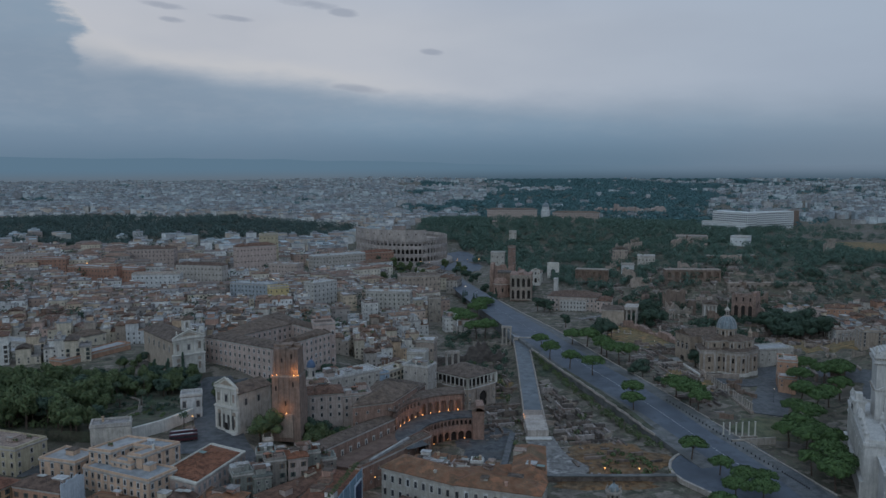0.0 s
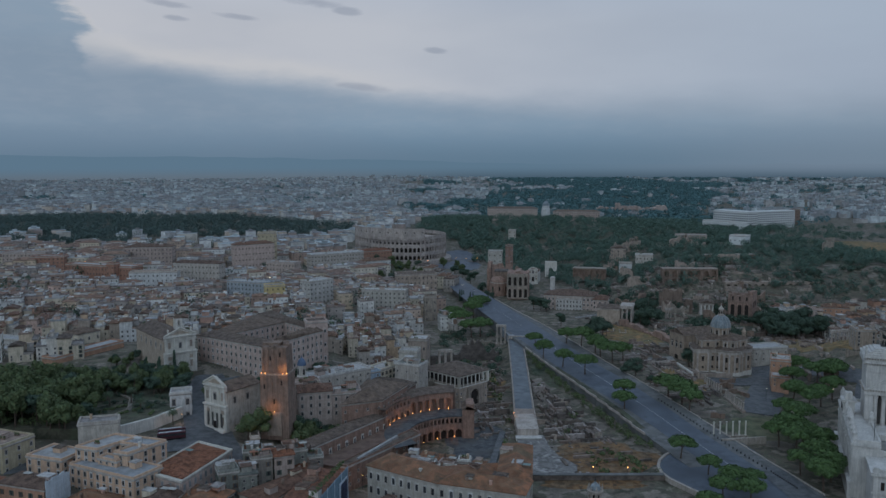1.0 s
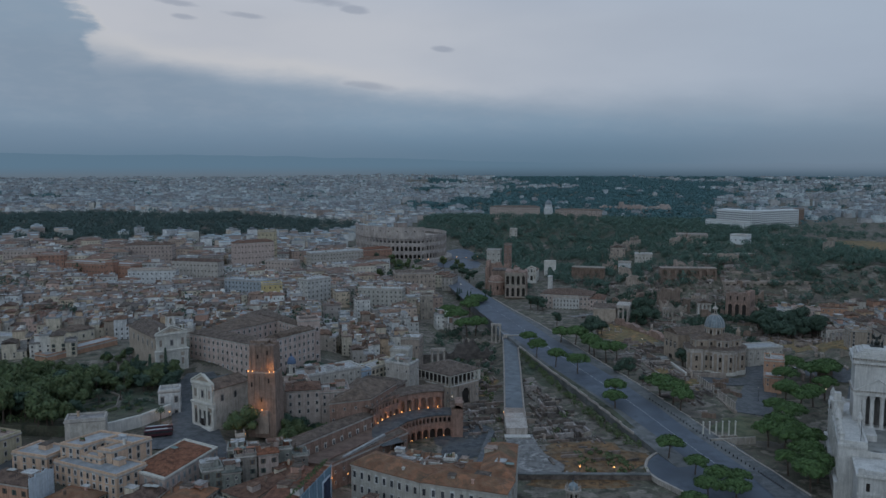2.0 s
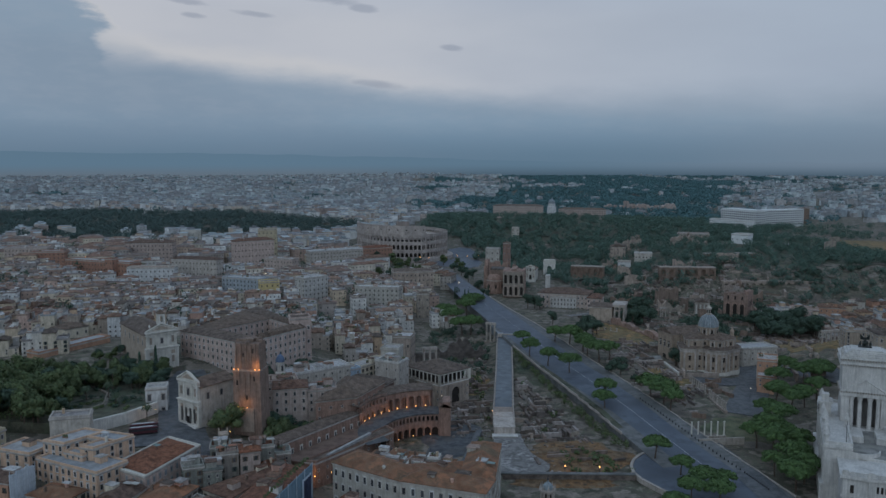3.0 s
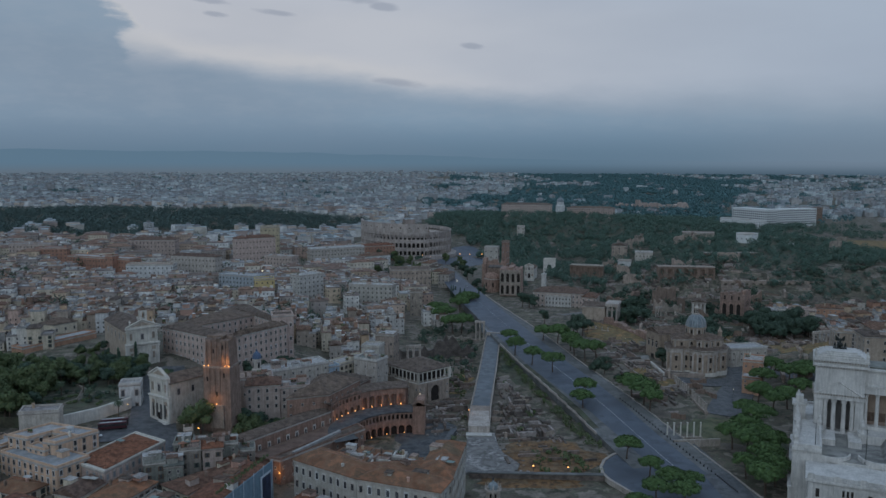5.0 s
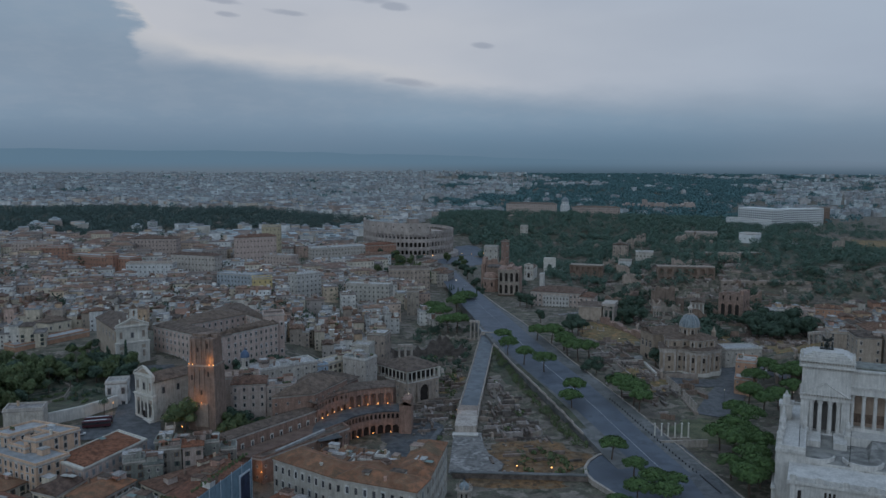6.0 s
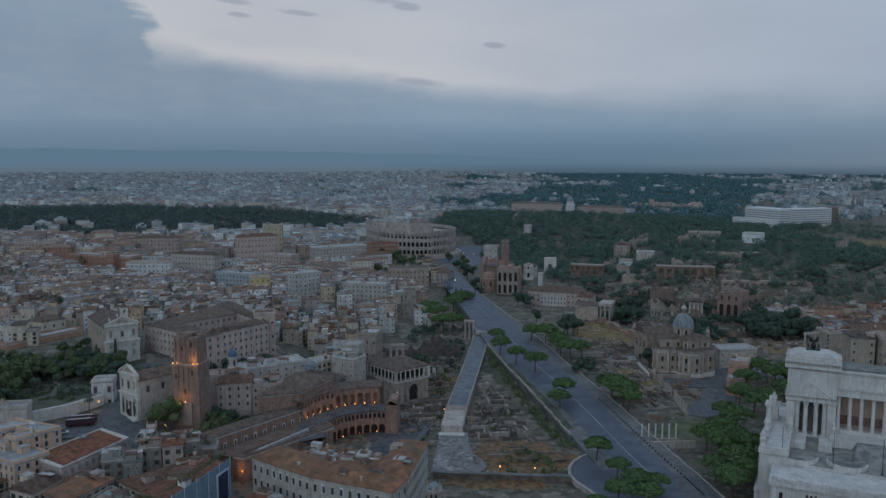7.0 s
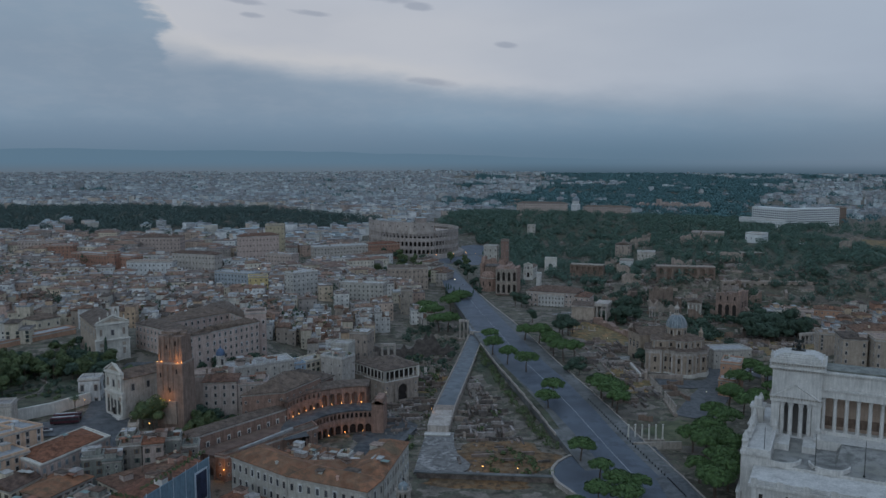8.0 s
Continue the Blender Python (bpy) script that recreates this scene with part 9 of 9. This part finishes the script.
# haze put into the glow: blends by height towards the low sky's blue
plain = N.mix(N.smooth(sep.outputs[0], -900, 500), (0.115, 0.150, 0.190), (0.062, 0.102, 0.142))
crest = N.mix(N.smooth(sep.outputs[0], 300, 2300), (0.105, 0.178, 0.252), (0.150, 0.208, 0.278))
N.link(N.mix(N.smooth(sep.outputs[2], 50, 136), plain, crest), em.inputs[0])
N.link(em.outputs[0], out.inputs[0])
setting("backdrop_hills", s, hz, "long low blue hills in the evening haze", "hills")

# ---- hillside houses to the right ----
rnd = random.Random(9)
for i in range(60):
    x, y = 300 + 130 * rnd.random(), 600 + 140 * rnd.random()
    if x < 300 + 0.2 * (700 - y) or x > 0.62 * y + 40:
        continue
    house(x, y, -12 + 20 * rnd.random(), 11 + 8 * rnd.random(), 10 + 5 * rnd.random(), 9 + 6 * rnd.random(), rnd)

for i in range(34):
    x, y = 190 + 330 * rnd.random(), 740 + 380 * rnd.random()
    if x > 0.5 * y or not clear_spot(x, y):
        continue
    w, h = 8 + 16 * rnd.random(), 5 + 8 * rnd.random()
    a = radians(-15 + 30 * rnd.random())
    q = [(x + math.cos(a) * u - math.sin(a) * v, y + math.sin(a) * u + math.cos(a) * v) for u, v in ((-w / 2, -4), (w / 2, -4), (w / 2, 5), (-w / 2, 5))]
    brown = rnd.random() < 0.97
    if brown:
        ruin_wall(x, y, w, 3, h + 3, math.degrees(a), 400 + i, OLDSTONE, "broken brown wall among the hill's trees")
        ruin_wall(x + w * 0.4, y + 5, 10, 2.5, h, math.degrees(a) + 90, 450 + i, BRICK, "broken brick wall among the hill's trees")
    else:
        palazzo("garden_house", "small pale house among the hill's trees", q, ground(x, y), ground(x, y) + h + 4, PALE, "hip", TILES, 2, 4.5, None, singles=False, category="house")

# ---- distinct buildings of the middle town ----
M = lambda name, label, q, z0, z1, wall, roof="flat", tiles=TERRACE, fl=4, gap=4.0: palazzo(name, label, q, z0, z1, wall, roof, tiles, fl, gap, None, singles=False, clutter=2)
M("yellow_house", "bright yellow apartment house", [(-160, 727), (-143, 733), (-148, 747), (-165, 741)], 10, 31, YELLOW)
M("blue_grey_apartments", "long blue-grey apartment house beside the yellow one", [(-204, 757), (-163, 742), (-158, 756), (-199, 771)], 10, 31.5, surface("blue_grey_plaster", ((0.36, 0.39, 0.41),), streak=True), "flat", SHEET, 5)
M("white_convent", "long white building with rows of windows", [(-284, 842), (-232, 830), (-229, 844), (-281, 856)], 14, 39, PALE, "hip", TILES)
M("red_brick_hall", "long red-brown brick building", [(-403, 850), (-320, 820), (-314, 836), (-397, 866)], 14, 37, REDWALL)
M("red_brick_tower", "square red brick stair tower", [(-347, 822), (-338, 819), (-335, 828), (-344, 831)], 14, 41, REDWALL)
M("grey_apartments", "pale grey plastered apartment block", [(-315, 800), (-268, 806), (-270, 822), (-317, 816)], 12, 34, PALE)
M("ministry_palace", "long pinkish palace with regular rows of windows", [(-246, 945), (-204, 972), (-212, 988), (-254, 961)], 18, 47, PINKISH, "hip", TILES, 4)
M("ministry_palace", "long greyish palace with regular windows", [(-380, 950), (-326, 960), (-328, 980), (-382, 970)], 18, 44, DUSKPINK, "hip", TILES, 5)
M("pink_school", "long pinkish-red building before the amphitheatre", [(-103, 1040), (-66, 1061), (-74, 1074), (-111, 1053)], 6, 29, REDWALL, "hip", TILES_RED, 4)
M("white_school", "long pale building with a flat roof", [(-158, 965), (-98, 1002), (-106, 1016), (-166, 979)], 8, 33, PALE, "flat", SHEET, 5)
M("white_school", "pale villa-like building with a tiled roof", [(-92, 955), (-62, 975), (-70, 988), (-100, 968)], 8, 26, PALE, "hip", TILES, 3)
M("white_school", "pale pink building with rows of windows", [(-196, 890), (-162, 878), (-157, 892), (-191, 904)], 8, 34, DUSKPINK, "flat", SHEET, 5)
M("orange_apartments", "pinkish apartment block with lit street beside it", [(-500, 902), (-452, 906), (-453, 924), (-501, 920)], 20, 43, DUSKPINK, "flat", TERRACE, 5)
M("orange_apartments", "reddish apartment block with a flat roof", [(-452, 872), (-418, 878), (-421, 896), (-455, 890)], 20, 42, REDWALL, "flat", TERRACE, 5)
M("yellow_block", "tall pale yellow apartment block", [(-234, 1012), (-211, 1016), (-214, 1034), (-237, 1030)], 14, 56, OCHRE, "flat", TERRACE, 6)
M("medieval_tower", "broad dark brown medieval tower stump beside the avenue", [(-12.5, 697), (-2, 698), (-3.5, 708), (-14, 707)], 2, 26.0, OLDSTONE, "flat", TILES_OLD, 3)
M("dark_tower", "dark grey medieval tower house", [(-18, 505), (-6, 503), (-4, 517), (-16, 519)], 4, 30, OLDSTONE, "flat", TERRACE, 3)
M("brown_block", "large brown block with a flat roof near the avenue", [(-45, 826), (-3, 833), (-7, 856), (-49, 849)], 4, 27.5, OLDSTONE, "flat", TILES_OLD, 4)
M("white_apartments", "white terraced apartment house", [(-121, 739), (-102, 758), (-113, 768), (-132, 749)], 10, 33, PALE, "flat", TERRACE, 5)
M("white_apartments", "long white apartment house with balconies", [(-70, 713), (-30, 707), (-28, 720), (-68, 726)], 8, 29.5, GREYCREAM, "flat", TERRACE, 5)


for x, y, w, h, c in ((-22, 975, 13, 12, PALE), (-12, 945, 12, 13, PALE), (-4, 918, 12, 12, PALE), (4, 890, 12, 11, CREAM), (12, 862, 11, 12, PALE), (-90, 968, 20, 11, PALE)):
    a = radians(75)
    q = [(x + math.cos(a) * m - math.sin(a) * n, y + math.sin(a) * m + math.cos(a) * n) for m, n in ((-w, -6), (w, -6), (w, 6), (-w, 6))]
    M("street_house", "pale apartment house in a row along the avenue", q, 6, 8 + h, c, "hip", TILES, 3)


# ---- vehicles ----
def car(x, y, z, turn, van=False):
    ob = thing("parked_car", "small parked car on dark paving", "car", x, y, z, turn, "parked cars")
    part("body", Shape().solid([(-2.1, -0.85, 0.3), (2.1, -0.85, 0.3), (2.1, 0.85, 0.3), (-2.1, 0.85, 0.3)], [(-2.05, -0.8, 0.85), (2.0, -0.8, 0.8), (2.0, 0.8, 0.8), (-2.05, 0.8, 0.85)]), CARPAINT, ob)
    part("cabin", Shape().solid([(-1.8, -0.78, 0.83), (1.0, -0.78, 0.83), (1.0, 0.78, 0.83), (-1.8, 0.78, 0.83)], [(-1.4, -0.65, 1.4), (0.4, -0.65, 1.4), (0.4, 0.65, 1.4), (-1.4, 0.65, 1.4)]), GLASS, ob)
    part("roof", Shape().box(-1.38, -0.64, 1.4, 0.38, 0.64, 1.46), CARPAINT, ob)
    for a in (-1.3, 1.3):
        for b in (-0.85, 0.85):
            part("wheel", Shape().beam((a, b - 0.1, 0.32), (a, b + 0.1, 0.32), 0.32, 8), RUBBER, ob)


def coach(x, y, z, turn, body):
    ob = thing("coach", "long dark red coach with a pale roof parked on the square", "bus", x, y, z, turn, "coaches")
    part("body", Shape().box(-6, -1.25, 0.45, 6, 1.25, 2.9), body, ob)
    part("window_band", Shape().box(-5.9, -1.29, 1.6, 6.03, 1.29, 2.5), GLASS, ob)
    part("roof", Shape().solid([(-6, -1.25, 2.9), (6, -1.25, 2.9), (6, 1.25, 2.9), (-6, 1.25, 2.9)], [(-5.8, -1.0, 3.15), (5.8, -1.0, 3.15), (5.8, 1.0, 3.15), (-5.8, 1.0, 3.15)]), body, ob)
    part("roof_unit", Shape().box(-5.2, -0.45, 3.1, 4.2, 0.45, 3.3), WHITEPAINT, ob)
    for a in (-3.8, 3.6):
        for b in (-1.2, 1.2):
            part("wheel", Shape().beam((a, b - 0.12, 0.5), (a, b + 0.12, 0.5), 0.5, 8), RUBBER, ob)


gz = lambda x, y: ground(x, y) + 0.7
coach(-116, 345, gz(-116, 345), 20, BUSRED)
coach(-117.5, 350, gz(-117.5, 350), 20, BUSRED)
for x, y, t in ((-123, 333, 20), (-118, 334.5, 20), (-100, 372, 60), (-104, 380, 60), (-112, 398, 65), (-118, 412, 70), (-121, 418, 70), (-107, 386, 60), (-92, 330, 70), (-88, 318, 70), (-128, 330, 20)):
    car(x, y, gz(x, y), t)
for i in range(18):
    t = 0.12 + i * 0.05
    k = min(len(FORI) - 2, int(t * 9))
    f = t * 9 - k
    x, y = FORI[k][0] * (1 - f) + FORI[k + 1][0] * f, FORI[k][1] * (1 - f) + FORI[k + 1][1] * f
    if i > 11:
        car(x + (4 if i % 2 else -4), y, road_h(t) + 0.12, 100)
for i in range(7):
    car(232 + i * 3.2, 535 - i * 5.5, gz(232 + i * 3.2, 535 - i * 5.5), -60 + 4 * i)

# ---- lamps ----
for x, y, h, p in ((-118.5, 366.5, 5, 260), (-60, 352, 6, 220), (-78, 349, 6, 160), (-112, 399, 5, 0), (-52, 384, 6, 0), (-45, 386, 6, 0), (-37, 389, 6, 0), (-104, 402, 5, 0)):
    lamp_post(x, y, gz(x, y) - 0.6, h, LAMP_ORANGE if p else LAMP_WHITE, p)
lamp_post(43.4, 424, 2.2, 5, LAMP_ORANGE, 120)
lamp_post(73.8, 353.3, 1.8, 2.4, LAMP_ORANGE, 60, 0.3)
lamp_post(89.3, 352.4, 1.8, 2.4, LAMP_ORANGE, 60, 0.3)
for x, y, p in ((-19, 478, 150), (-36, 329, 450), (-30, 336, 0)):
    lamp_post(x, y, ground(x, y), 6, LAMP_ORANGE, p)
for x, y in ((152, 566), (196, 462), (210, 470), (232, 455), (20, 1100), (5, 1085), (34, 1098), (50, 1110), (8, 880), (14, 860), (18, 905), (-4, 960), (24, 845), (-30, 1080), (-18, 1072)):
    lamp_post(x, y, gz(x, y), 8, LAMP_ORANGE if y > 1000 else LAMP_WHITE, 0, 0.45 if y > 800 else 0.18)
for i in range(5):
    lamp_post(-395 + i * 9, 880 - i * 8, ground(-395 + i * 9, 880 - i * 8), 14, LAMP_ORANGE, 0, 0.6)
rnd = random.Random(44)
for i in range(8):
    x, y = -500 + 480 * rnd.random(), 620 + 500 * rnd.random()
    if open_ground(x, y) and x > 87 - 0.7 * y:
        lamp_post(x, y, ground(x, y), 19, LAMP_WHITE if rnd.random() < 0.6 else LAMP_ORANGE, 0, 0.5, "lit lamp among the roofs on a tall dark post")
